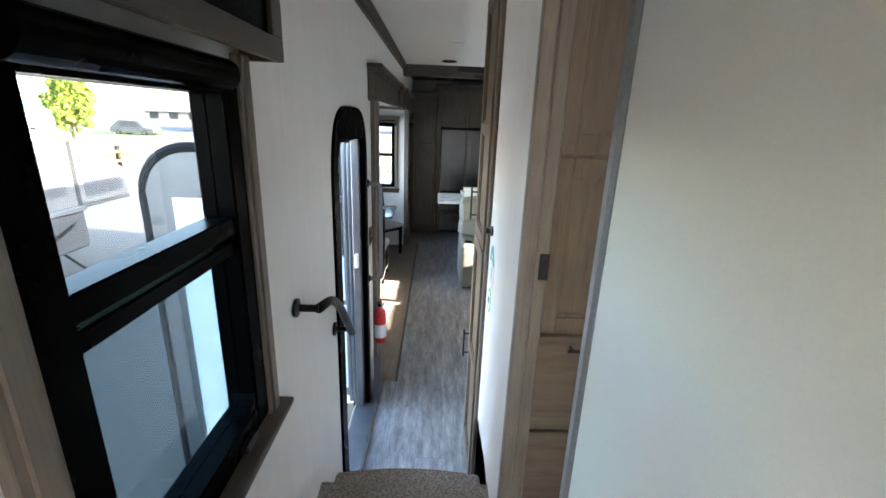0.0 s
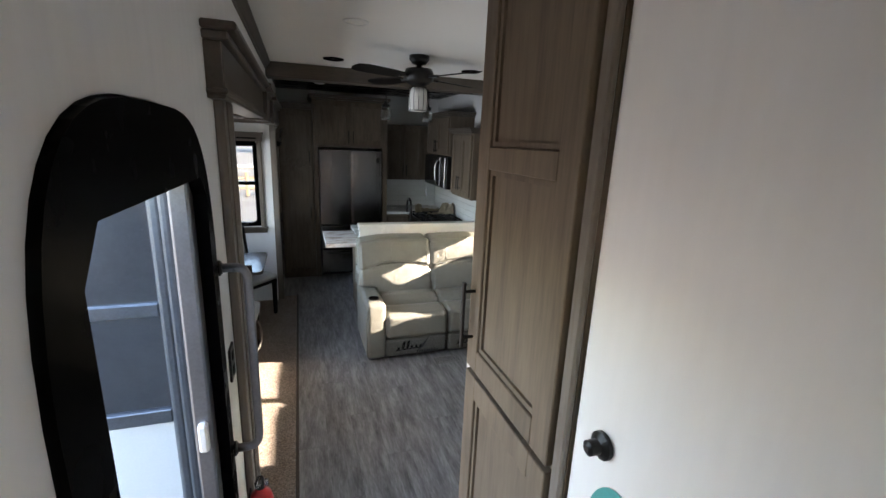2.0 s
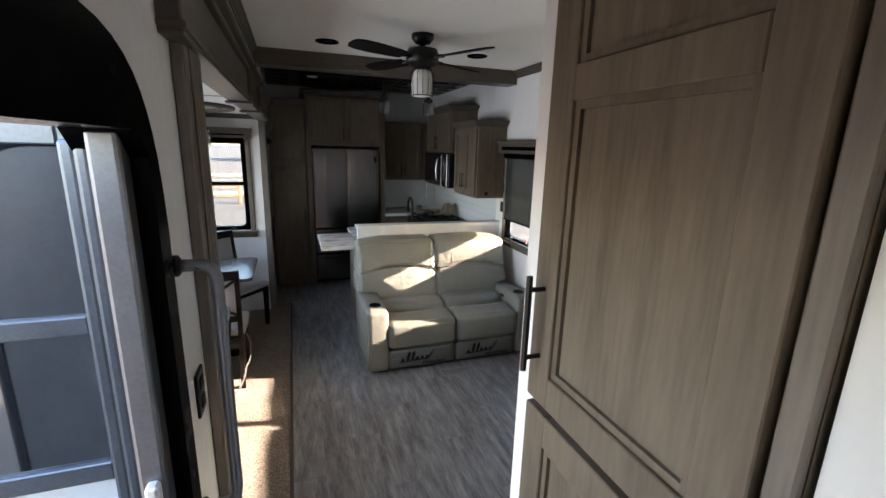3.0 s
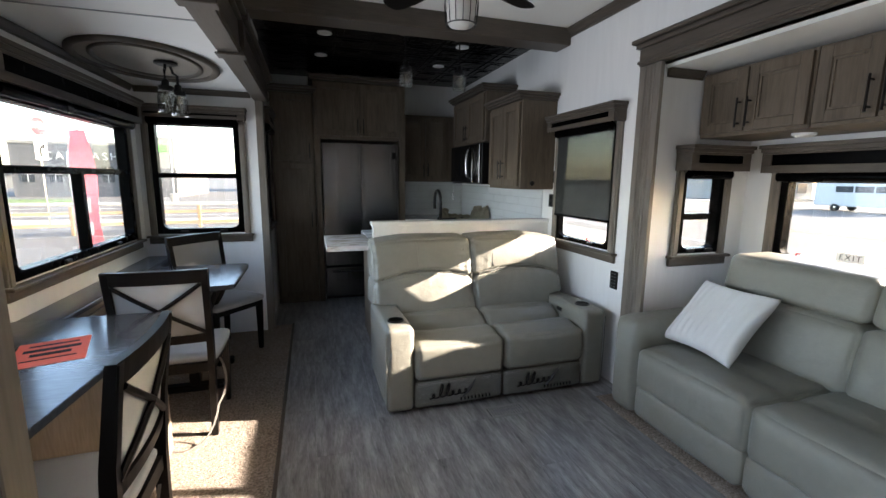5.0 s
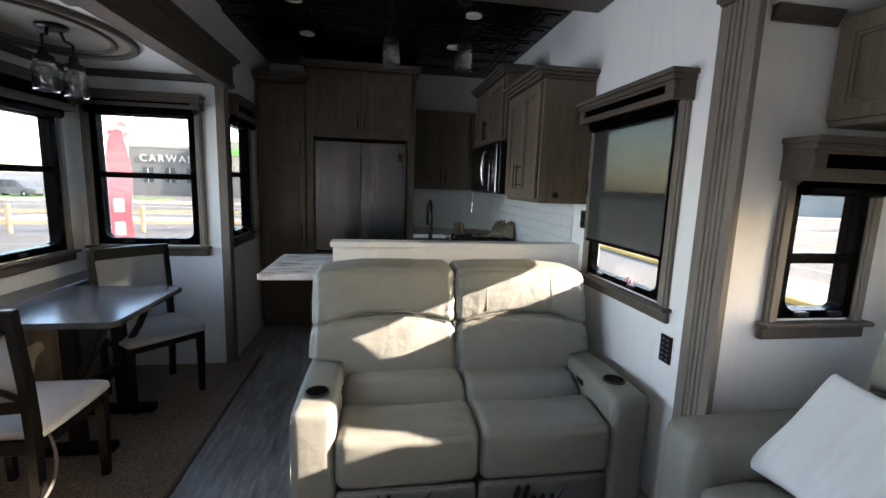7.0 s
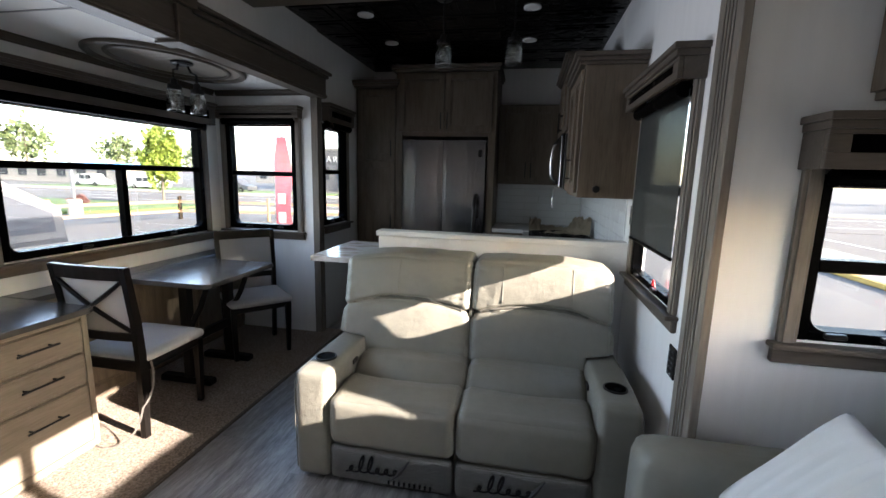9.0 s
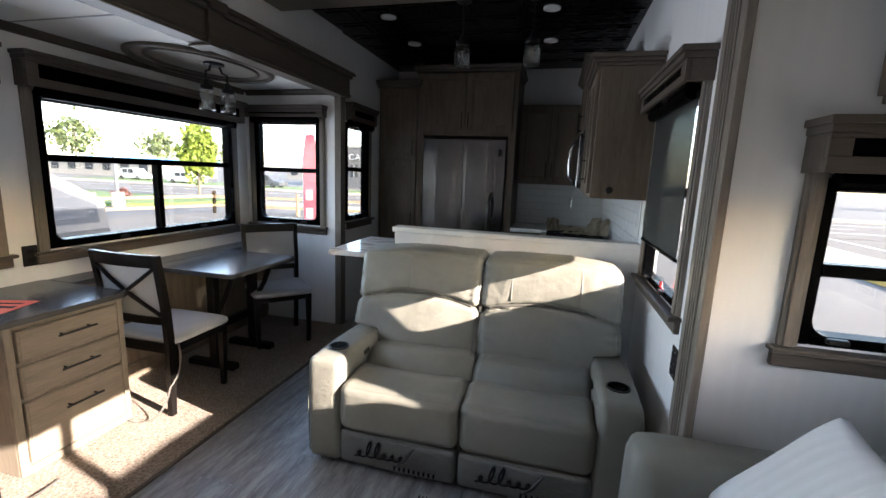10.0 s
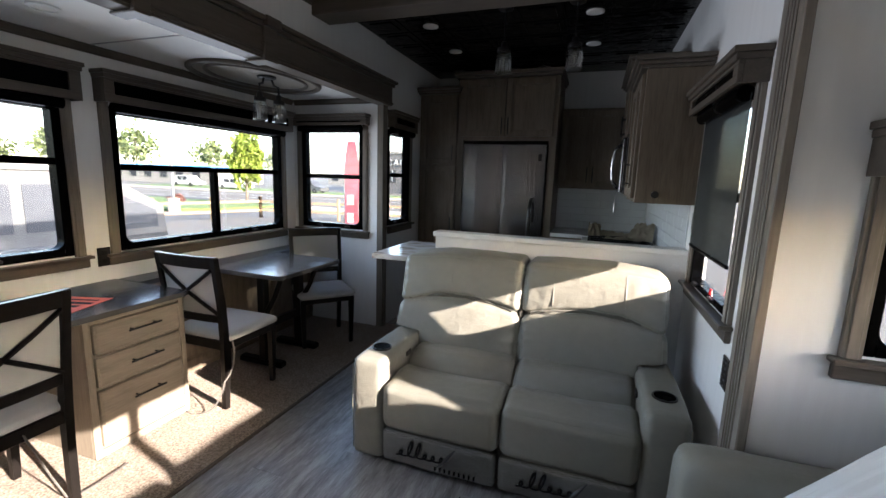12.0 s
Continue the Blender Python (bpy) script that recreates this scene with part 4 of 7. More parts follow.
        # dark tube laid along the cushion joint to paint in its shade
        part("crease_shade", tube([(x0 + (x1 - x0) * k / 16, 6.08 + 0.30 * (0.733 + arch_of(x0 + (x1 - x0) * k / 16, xm) - 0.45), 0.733 + arch_of(x0 + (x1 - x0) * k / 16, xm)) for k in range(1, 16)], 0.012, 6), LEATHER_SHADE, hd, "dark strip painted in as shade of the cushion joint")
    # dark strips fill the gaps between the seats in place of shade
    part("centre_gap_shade", tube([(1.075, 6.10 + 0.30 * (z - 0.45), z) for z in (0.42, 0.55, 0.70, 0.85, 0.95)], 0.014, 6), LEATHER_SHADE, t, "dark strip painted in as shade between the seats")
    part("seat_gap_shade", boxes([(1.083, 5.64, 0.06, 1.097, 6.1, 0.40)]), LEATHER_SHADE, t)
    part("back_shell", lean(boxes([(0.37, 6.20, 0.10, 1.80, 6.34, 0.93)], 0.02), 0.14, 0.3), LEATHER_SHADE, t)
    for x in (0.40, 1.78):
        for y in (5.68, 6.35):
            part("foot", turned([(0.02, 0.0), (0.025, 0.035)], (x, y, 0.0), 10), RUBBER, t)
    return t


loveseat()


def long_sofa():
    t = thing("long_sofa", (2.2, 4.4, 0.0), "grey-green leather sofa under the slide-out window", "sofa")
    part("base", box(1.80, 3.42, 0.02, 2.70, 5.33, 0.20, 0.01), LEATHER_SHADE, t)
    for y0, y1 in ((5.20, 5.385), (3.36, 3.545)):
        part("armrest", cushion(1.735, y0, 0.02, 2.60, y1, 0.60, 0.012, 0.05, 9, 0.003, y0), LEATHER, t, "", True)
    for k, (y0, y1) in enumerate(((4.52, 5.195), (3.55, 4.515))):
        bm = cushion(1.745, y0, 0.20, 2.36, y1, 0.455, 0.02, 0.045, 20, 0.006, y0)
        for v in bm.verts:
            if v.co.z > 0.4:
                v.co.z -= 0.02 * math.exp(-((v.co.x - 2.02) / 0.022) ** 2)
        part("seat", bm, LEATHER, t, "", True)
        part("footrest", cushion(1.75, y0 + 0.005, 0.03, 1.86, y1 - 0.005, 0.225, 0.01, 0.03, 7, 0.003, y1), LEATHER, t, "", True)
    part("armless_end", box(1.80, 3.545, 0.05, 2.6, 3.55, 0.3), LEATHER_SHADE, t)
    for y0, y1 in ((4.47, 5.20), (3.55, 4.465)):
        b = cushion(2.26, y0, 0.44, 2.56, y1, 0.765, 0.02, 0.04, 14, 0.006, y0 + 1)
        h = cushion(2.285, y0 + 0.004, 0.77, 2.58, y1 - 0.004, 0.985, 0.014, 0.035, 14, 0.006, y0 + 3)
        for bm in (b, h):
            for v in bm.verts:
                v.co.x += 0.22 * (v.co.z - 0.5)
        part("backrest", b, LEATHER, t, "", True)
        part("headrest", h, LEATHER, t, "", True)
    part("back_shell", box(2.52, 3.45, 0.1, 2.72, 5.30, 0.88, 0.02), LEATHER_SHADE, t)
    return t


long_sofa()


def pillow(loc, rot, label):
    bm = bmesh.new()
    n = 40
    w = 0.225
    sheets = []
    for s in (1, -1):
        rows = []
        for j in range(n + 1):
            row = []
            for i in range(n + 1):
                u, v = 2 * i / n - 1, 2 * j / n - 1
                edge = (max(0, 1 - u ** 4) * max(0, 1 - v ** 4)) ** 0.5
                pin = 1 - 0.10 * (u * u) * (1 - v * v) if abs(v) < abs(u) else 1 - 0.10 * (v * v) * (1 - u * u)
                rib = 0.0045 * math.cos(u * 34) * edge
                row.append(bm.verts.new((u * w * pin, v * w * pin, s * (0.062 * edge + rib + 0.004))))
            rows.append(row)
        for a, b in zip(rows, rows[1:]):
            for i in range(n):
                q = (a[i], a[i + 1], b[i + 1], b[i])
                bm.faces.new(q if s > 0 else q[::-1])
        sheets.append(rows)
    bmesh.ops.remove_doubles(bm, verts=bm.verts, dist=0.0085)
    o = part("cushion", bm, PILLOW_WHITE, None, "", True)
    o.matrix_world = pose(*loc, *rot)
    tagged(o, label, "pillow", "pillows on the long sofa")
    return o


pillow((2.09, 4.99, 0.655), (49, 0, -92), "white ribbed square pillow leaning on the sofa back")
pillow((2.08, 3.76, 0.655), (49, 0, -84), "white ribbed square pillow in the sofa middle")


def cabinet(name, axis, face, out, u0, u1, z0, z1, depth, doors, label, crown_h=0.0, group="", crown_ends=(1, 1), category="cabinet"):
    """A cabinet with framed doors on its face. doors: rows (u0, u1, z0, z1, handle) with the handle (u, z) or None."""
    back = face - out * depth
    t = thing(name, (face, (u0 + u1) / 2, z0) if axis == "x" else ((u0 + u1) / 2, face, z0), label, category, group)
    if axis == "x":
        part("body", box(face, u0, z0, back, u1, z1, 0.003), WOOD_V, t)
    else:
        part("body", box(u0, face, z0, u1, back, z1, 0.003), WOOD_V, t)
    for a, b, c, d, h in doors:
        dr = panel_door(t, axis, face + out * 0.001, a, b, c, d, out, WOOD_V)
        if h:
            q = (face + out * 0.021, h[0], h[1]) if axis == "x" else (h[0], face + out * 0.021, h[1])
            rail_handle(dr, q, "z", 0.16, (out, 0, 0) if axis == "x" else (0, out, 0))
    if crown_h:
        bm = bmesh.new()
        for k, (o, h0, h1) in enumerate(((0.012, 0.0, 0.3), (0.028, 0.3, 0.62), (0.045, 0.62, 1.0))):
            a, b = u0 - o * crown_ends[0], u1 + o * crown_ends[1]
            if axis == "x":
                add_box(bm, face + out * (o + 0.02), a, z1 + crown_h * h0, back, b, z1 + crown_h * h1, 0.003)
            else:
                add_box(bm, a, face + out * (o + 0.02), z1 + crown_h * h0, b, back, z1 + crown_h * h1, 0.003)
        part("crown", bm, TRIM_Y if axis == "x" else TRIM_X, t, "stepped crown moulding")
    return t


# cabinets over the long sofa
for ya, yb, split in ((4.80, 5.425, 5.128), (4.245, 4.795, 4.527), (3.30, 4.24, 3.78)):
    cabinet("overhead_cabinet", "x", 2.30, -1, ya, yb, 1.68, 2.06, 0.445, [(ya + 0.012, split - 0.004, 1.70, 2.045, (split - 0.03, 1.80)), (split + 0.004, yb - 0.012, 1.70, 2.045, (split + 0.03, 1.80))],
            "grey-brown wooden overhead cabinet above the long sofa", 0.0, "cabinets over the long sofa")
puck = thing("puck_light", (2.5, 4.95, 1.68), "flat round white puck light under the overhead cabinet", "lamp")
part("rim", turned([(0.055, -0.001), (0.055, -0.012), (0.048, -0.016)], (2.5, 4.95, 1.68), 24), WHITE_PLASTIC, puck)
part("lens", turned([(0.046, -0.012), (0.04, -0.021), (0.005, -0.024)], (2.5, 4.95, 1.68), 24), FROST, puck, "frosted lens")


def wall_plate(name, axis, at, out, u, z, w, h, label, category, bars=0):
    t = thing(name, (at, u, z) if axis == "x" else (u, at, z), label, category)
    mk = (lambda a, b, c, d, e, f, bv: box(at + out * c, u + a, z + b, at + out * f, u + d, z + e, bv)) if axis == "x" else (lambda a, b, c, d, e, f, bv: box(u + a, at + out * c, z + b, u + d, at + out * f, z + e, bv))
    part("plate", mk(-w / 2, -h / 2, 0, w / 2, h / 2, 0.008, 0.003), METAL_BLACK, t)
    if bars:
        bm = bmesh.new()
        for k in range(bars):
            zz = z - h * 0.36 + k * h * 0.72 / (bars - 1)
            for s in (-1, 1):
                uu = u + s * w * 0.2
                if axis == "x":
                    add_box(bm, at + out * 0.008, uu - w * 0.1, zz - 0.003, at + out * 0.011, uu + w * 0.1, zz + 0.003)
                else:
                    add_box(bm, uu - w * 0.1, at + out * 0.008, zz - 0.003, uu + w * 0.1, at + out * 0.011, zz + 0.003)
        part("button", bm, GREYMETAL, t, "small grey buttons")
    else:
        for s in (-1, 1):
            part("socket", mk(-w * 0.22, s * h * 0.22 - h * 0.12, 0.008, w * 0.22, s * h * 0.22 + h * 0.12, 0.011, 0.001), RUBBER, t)
    return t


wall_plate("control_keypad", "x", RX, -1, 5.665, 0.735, 0.075, 0.125, "black control keypad with rows of buttons", "keypad", 5)
wall_plate("light_switch", "x", RX, -1, 6.53, 1.24, 0.07, 0.11, "black double light switch on the wall", "light switch")
wall_plate("light_switch", "x", RX, -1, 6.52, 1.44, 0.06, 0.10, "black single light switch beside the kitchen cabinet", "light switch")
wall_plate("light_switch", "x", LX, 1, 3.575, 1.20, 0.075, 0.12, "black double light switch beside the entry door", "light switch")
wall_plate("outlet", "x", SL, 1, 5.575, 0.897, 0.075, 0.115, "black wall outlet between the dining windows", "outlet")




def floor_vent():
    t = thing("floor_vent", (1.06, 5.48, 0.0), "grey slotted metal floor vent before the loveseat", "floor vent")
    part("frame", boxes([(0.925, 5.42, 0.0, 1.19, 5.432, 0.006), (0.925, 5.528, 0.0, 1.19, 5.54, 0.006), (0.925, 5.432, 0.0, 0.94, 5.528, 0.006), (1.175, 5.432, 0.0, 1.19, 5.528, 0.006)], 0.001), VENT_GREY, t)
    part("well", box(0.94, 5.432, 0.0005, 1.175, 5.528, 0.0015), RUBBER, t)
    for k in range(14):
        x = 0.948 + k * 0.0167
        part("slat", box(x, 5.432, 0.0015, x + 0.0105, 5.528, 0.005), VENT_GREY, t)
    part("crossbar", box(0.94, 5.477, 0.0015, 1.175, 5.483, 0.0056), GREYMETAL, t)


floor_vent()


def ceiling_fan():
    c = (0.71, 5.45, CEIL)
    t = thing("ceiling_fan", c, "black four-blade ceiling fan with a caged white lamp", "ceiling fan")
    part("canopy", turned([(0.075, 0.0), (0.075, -0.03), (0.05, -0.06), (0.02, -0.065), (0.02, -0.09)], c, 24), METAL_BLACK, t, "", True)
    part("motor", turned([(0.03, -0.085), (0.10, -0.095), (0.115, -0.13), (0.11, -0.18), (0.07, -0.205), (0.05, -0.21)], c, 28), METAL_BLACK, t, "", True)
    for k in range(4):
        a = radians(28 + 90 * k)
        d, s = Vector((math.cos(a), math.sin(a), 0)), Vector((-math.sin(a), math.cos(a), 0))
        bm = bmesh.new()
        prof = [(0.17, 0.045), (0.25, 0.058), (0.40, 0.066), (0.52, 0.064), (0.575, 0.05), (0.59, 0.02)]
        up, lo = [], []
        for r, w in prof:
            for lst, sg in ((up, 1), (lo, -1)):
                p = Vector(c) + d * r + s * w * sg + Vector((0, 0, -0.155 + sg * w * 0.2))
                lst.append((bm.verts.new(p + Vector((0, 0, 0.004))), bm.verts.new(p - Vector((0, 0, 0.004)))))
        for i in range(len(prof) - 1):
            bm.faces.new((lo[i][0], lo[i + 1][0], up[i + 1][0], up[i][0]))
            bm.faces.new((up[i][1], up[i + 1][1], lo[i + 1][1], lo[i][1]))
            bm.faces.new((up[i][0], up[i + 1][0], up[i + 1][1], up[i][1]))
            bm.faces.new((lo[i][1], lo[i + 1][1], lo[i + 1][0], lo[i][0]))
        bm.faces.new((lo[-1][0], lo[-1][1], up[-1][1], up[-1][0]))
        bm.faces.new((up[0][0], up[0][1], lo[0][1], lo[0][0]))
        b = part("blade", bm, ESPRESSO, t, "dark blade")
        part("blade_arm", tube([Vector(c) + d * 0.09 + Vector((0, 0, -0.15)), Vector(c) + d * 0.2 + Vector((0, 0, -0.158))], 0.012, 6), METAL_BLACK, b)
    part("lamp_shade", turned([(0.045, -0.225), (0.062, -0.245), (0.070, -0.28), (0.073, -0.33), (0.070, -0.385), (0.06, -0.398), (0.002, -0.401)], c, 28), FROST, t, "frosted white lamp glass", True)
    for k in range(14):
        a = 2 * math.pi * k / 14
        pts = [Vector(c) + Vector((math.cos(a) * r, math.sin(a) * r, h)) for r, h in ((0.05, -0.215), (0.08, -0.24), (0.086, -0.30), (0.082, -0.36), (0.076, -0.395))]
        part("cage_wire", tube(pts, 0.0022, 5), METAL_BLACK, t)
    part("cage_ring", tube([Vector(c) + Vector((0.076 * math.cos(a), 0.076 * math.sin(a), -0.395)) for a in (2 * math.pi * k / 24 for k in range(25))], 0.003, 6), METAL_BLACK, t)


ceiling_fan()


def disc(name, x, y, z, r, rim, face, label, category, group):
    t = thing(name, (x, y, z), label, category, group)
    part("trim_ring", turned([(r, 0.0), (r, -0.006), (r * 0.8, -0.010), (r * 0.78, -0.004)], (x, y, z), 28), rim, t)
    part("cover", turned([(r * 0.78, -0.003), (r * 0.7, -0.006), (0.002, -0.007)], (x, y, z), 28), face, t)


for x, y in ((0.119, 5.94), (1.31, 5.91)):
    disc("ceiling_speaker", x, y, CEIL, 0.085, BLACK, BLACK, "round black speaker grille in the ceiling", "speaker", "ceiling speakers")
for x, y in ((0.144, 4.69), (1.30, 4.69)):
    disc("recessed_light", x, y, CEIL, 0.07, WHITE_PLASTIC, FROST, "flat white round ceiling light, switched off", "lamp", "living ceiling lights")
for x, y in ((0.107, 7.12), (0.093, 7.79), (1.306, 7.12), (1.291, 7.83)):
    disc("recessed_light", x, y, 2.588, 0.06, WHITE_PLASTIC, FROST, "white round recessed light in the black ceiling", "lamp", "kitchen ceiling lights")

# ---- dining slide-out ----
disc("recessed_light", -0.93, 5.15, 2.119, 0.06, WHITE_PLASTIC, FROST, "flat white round light in the slide-out ceiling", "lamp", "dining ceiling lights")


def ellipse_ring(cx, cy, z, ax, ay, prof, n=64):
    """A moulded oval: prof rows (inset from the outer edge, drop below z)."""
    bm = bmesh.new()
    rings = []
    for ins, drop in prof:
        rings.append([bm.verts.new((cx + (ax - ins) * math.cos(a), cy + (ay - ins) * math.sin(a), z - drop)) for a in (2 * math.pi * k / n for k in range(n))])
    for a, b in zip(rings, rings[1:]):
        for k in range(n):
            bm.faces.new((a[k], a[(k + 1) % n], b[(k + 1) % n], b[k]))
    return bm, rings


def medallion():
    t = thing("ceiling_medallion", (-0.98, 6.49, 2.12), "oval bronze ceiling medallion with dark stepped mouldings", "medallion")
    bm, _ = ellipse_ring(-0.98, 6.49, 2.12, 0.385, 0.525, [(0, 0.001), (0, 0.014), (0.012, 0.024), (0.03, 0.024), (0.042, 0.012), (0.042, 0.001)])
    part("outer_moulding", bm, TRIM_Y, t, "dark outer moulding", True)
    bm, _ = ellipse_ring(-0.98, 6.49, 2.12, 0.342, 0.482, [(0, 0.004), (0.06, 0.005)])
    part("band", bm, BRONZE_PANEL, t)
    bm, _ = ellipse_ring(-0.98, 6.49, 2.12, 0.285, 0.42, [(0, 0.001), (0, 0.012), (0.01, 0.019), (0.024, 0.012), (0.03, 0.003)])
    part("inner_moulding", bm, TRIM_Y, t, "", True)
    bm, rings = ellipse_ring(-0.98, 6.49, 2.12, 0.256, 0.392, [(0, 0.003), (0.1, 0.0035)])
    bm.faces.new(rings[-1])
    part("panel", bm, BRONZE_PANEL, t, "bronze centre panel")


medallion()


def jar_lamp(parent, x, y, ztop, h, r):
    """A screw-top jar hung upside under its lid: socket, ribbed lid, glass with a shoulder, bulb and filament."""
    part("socket", turned([(0.010, 0.055), (0.020, 0.045), (0.022, 0.012), (0.022, 0.0)], (x, y, ztop), 18), METAL_BLACK, parent, "black lamp socket", True)
    lid = part("lid", turned([(0.012, 0.014), (r * 0.78, 0.012), (r * 0.80, 0.008), (r * 0.80, -0.016), (r * 0.76, -0.018), (0.012, -0.016)], (x, y, ztop), 28), METAL_BLACK, parent, "black screw lid")
    part("lid_ring", tube([(x + r * 0.81 * math.cos(a), y + r * 0.81 * math.sin(a), ztop - 0.012) for a in (2 * math.pi * k / 24 for k in range(25))], 0.0022, 5), METAL_BLACK, lid)
    part("glass_jar", turned([(r * 0.74, -0.010), (r * 0.76, -0.022), (r * 0.97, -0.040), (r, -0.052), (r, -h + 0.006), (r * 0.97, -h), (r * 0.93, -h), (r * 0.95, -h + 0.008), (r * 0.95, -0.053), (r * 0.72, -0.024), (r * 0.70, -0.010)], (x, y, ztop), 28), JAR, parent, "clear glass jar shade", True)
    b = part("bulb", turned([(0.012, -0.018), (0.013, -0.036), (0.024, -0.062), (0.027, -0.078), (0.022, -0.096), (0.010, -0.108), (0.001, -0.110)], (x, y, ztop), 18), BULB, parent, "clear bulb", True)
    part("filament", tube([(x + 0.006 * math.cos(k * 2.2), y + 0.006 * math.sin(k * 2.2), ztop - 0.045 - k * 0.004) for k in range(11)], 0.0012, 4), BRONZE_PANEL, b)


def dining_light():
    x, y = -0.885, 6.455
    t = thing("dining_light", (x, y, 2.11), "black two-jar ceiling light over the dining table", "lamp")
    part("canopy", turned([(0.065, -0.004), (0.065, -0.016), (0.05, -0.022)], (x, y, 2.118), 24), METAL_BLACK, t)
    for dx, dy in ((0.012, -0.088), (0.04, 0.072)):
        part("arm", tube([(x + dx * 0.4, y + dy * 0.4, 2.10), (x + dx * 0.6, y + dy * 0.6, 2.06), (x + dx, y + dy, 2.05), (x + dx, y + dy, 1.985)], 0.008, 8), METAL_BLACK, t)
        jar_lamp(t, x + dx, y + dy, 1.945, 0.145, 0.05)


dining_light()


def dining_table():
    t = thing("dining_table", (-0.9, 6.58, 0.0), "dark grey laminate dining table with rounded corners", "table")
    x0, x1, y0, y1, r = -1.187, -0.535, 6.13, 6.86, 0.05
    pts = [(x0, y0), (x1 - r, y0)] + [(x1 - r + r * math.sin(a), y0 + r - r * math.cos(a)) for a in (math.pi / 2 * k / 5 for k in range(1, 6))] + \
          [(x1 - r + r * math.cos(a), y1 - r + r * math.sin(a)) for a in (math.pi / 2 * k / 5 for k in range(6))] + [(x0, y1)]
    bm = prism(pts, "z", 0.715, 0.745)
    bmesh.ops.bevel(bm, geom=[e for e in bm.edges if abs(e.verts[0].co.z - e.verts[1].co.z) < 1e-5], offset=0.004, segments=2, affect="EDGES")
    part("tabletop", bm, LAMINATE, t)
    for y in (6.28, 6.68):
        part("leg", boxes([(-0.86, y - 0.03, 0.05, -0.80, y + 0.03, 0.68)], 0.004), ESPRESSO, t)
        part("foot", boxes([(-1.05, y - 0.035, 0.008, -0.66, y + 0.035, 0.055)], 0.01), ESPRESSO, t)
        part("bearer", boxes([(-1.10, y - 0.03, 0.675, -0.66, y + 0.03, 0.715)], 0.004), ESPRESSO, t)
        bm = bmesh.new()
        add_tube(bm, [(-0.80, y, 0.42), (-0.72, y, 0.55), (-0.66, y, 0.69)], 0.02, 6)
        part("brace", bm, ESPRESSO, t)
    part("stretcher", boxes([(-0.85, 6.31, 0.28, -0.81, 6.65, 0.34)], 0.004), ESPRESSO, t)


dining_table()


def credenza():
    t = thing("credenza", (-1.28, 6.5, 0.0), "low greige cabinet with a dark top along the window wall", "cabinet")
    part("body", box(SL + 0.003, 5.66, 0.01, -1.20, 7.36, 0.715, 0.003), WOOD_V, t)
    part("top", box(SL + 0.003, 5.64, 0.715, -1.19, 7.365, 0.745, 0.004), LAMINATE, t, "dark laminate top")
    for a, b in ((5.70, 6.20), (6.22, 6.76), (6.78, 7.34)):
        panel_door(t, "x", -1.199, a, b, 0.06, 0.69, 1, WOOD_V)


credenza()


TAUPE_V = wood("pale_taupe_wood_upright", (0.235, 0.196, 0.150), (3.0, 3.0, 0.28), 0.42, 0.3)
TAUPE_Y = wood("pale_taupe_wood_along_y", (0.235, 0.196, 0.150), (3.0, 0.28, 3.0), 0.42, 0.3)


def desk():
    t = thing("desk", (-1.07, 4.8, 0.0), "greige wooden desk with a dark grey top", "desk")
    pts = [(SL + 0.003, 3.98), (-0.92, 3.98), (-0.85, 4.05), (-0.80, 4.4), (-0.755, 5.05), (-0.75, 5.59), (-0.77, 5.625), (SL + 0.003, 5.625)]
    bm = prism(pts, "z", 0.722, 0.75)
    bmesh.ops.bevel(bm, geom=[e for e in bm.edges if abs(e.verts[0].co.z - e.verts[1].co.z) < 1e-5], offset=0.003, segments=2, affect="EDGES")
    part("top", bm, LAMINATE, t, "dark grey laminate top")
    part("pedestal", box(SL + 0.01, 5.08, 0.012, -0.80, 5.60, 0.722, 0.003), TAUPE_V, t)
    part("face_frame", boxes([(-0.80, 5.08, 0.012, -0.784, 5.112, 0.722), (-0.80, 5.572, 0.012, -0.784, 5.60, 0.722), (-0.80, 5.112, 0.700, -0.784, 5.572, 0.722), (-0.80, 5.112, 0.012, -0.784, 5.572, 0.050)], 0.002), TAUPE_V, t)
    part("end_panel", box(SL + 0.01, 4.0, 0.012, -0.95, 4.025, 0.722, 0.003), TAUPE_V, t)
    part("back_panel", box(SL + 0.003, 4.03, 0.3, SL + 0.02, 5.07, 0.722), WOOD_Y, t)
    for z0, z1 in ((0.545, 0.69), (0.375, 0.525), (0.06, 0.355)):
        d = part("drawer", boxes([(-0.80, 5.120, z0, -0.778, 5.564, z1)], 0.003), TAUPE_Y, t)
        part("lip", boxes([(-0.778, 5.130, z0 + 0.010, -0.775, 5.554, z1 - 0.010)], 0.001), TAUPE_Y, d)
        rail_handle(d, (-0.775, 5.35, (z0 + z1) / 2 + (0.06 if z0 < 0.1 else 0.01)), "y", 0.17, (1, 0, 0))


desk()
sign = part("paper_notice", boxes([(-0.11, -0.14, 0.0, 0.11, 0.14, 0.0012)]), PAPER_ORANGE)
sign.matrix_world = pose(-1.02, 5.17, 0.7505, 0, 0, 18)
tagged(sign, "orange paper notice with dark lines lying on the desk", "paper")
bm = bmesh.new()
for k, (w, h) in enumerate(((0.15, 0.018), (0.17, 0.03), (0.12, 0.03), (0.16, 0.012))):
    add_box(bm, -w / 2, 0.09 - k * 0.055 - h / 2, 0.0012, w / 2, 0.09 - k * 0.055 + h / 2, 0.0018)
o = part("printed_lines", bm, RUBBER)
o.parent = sign


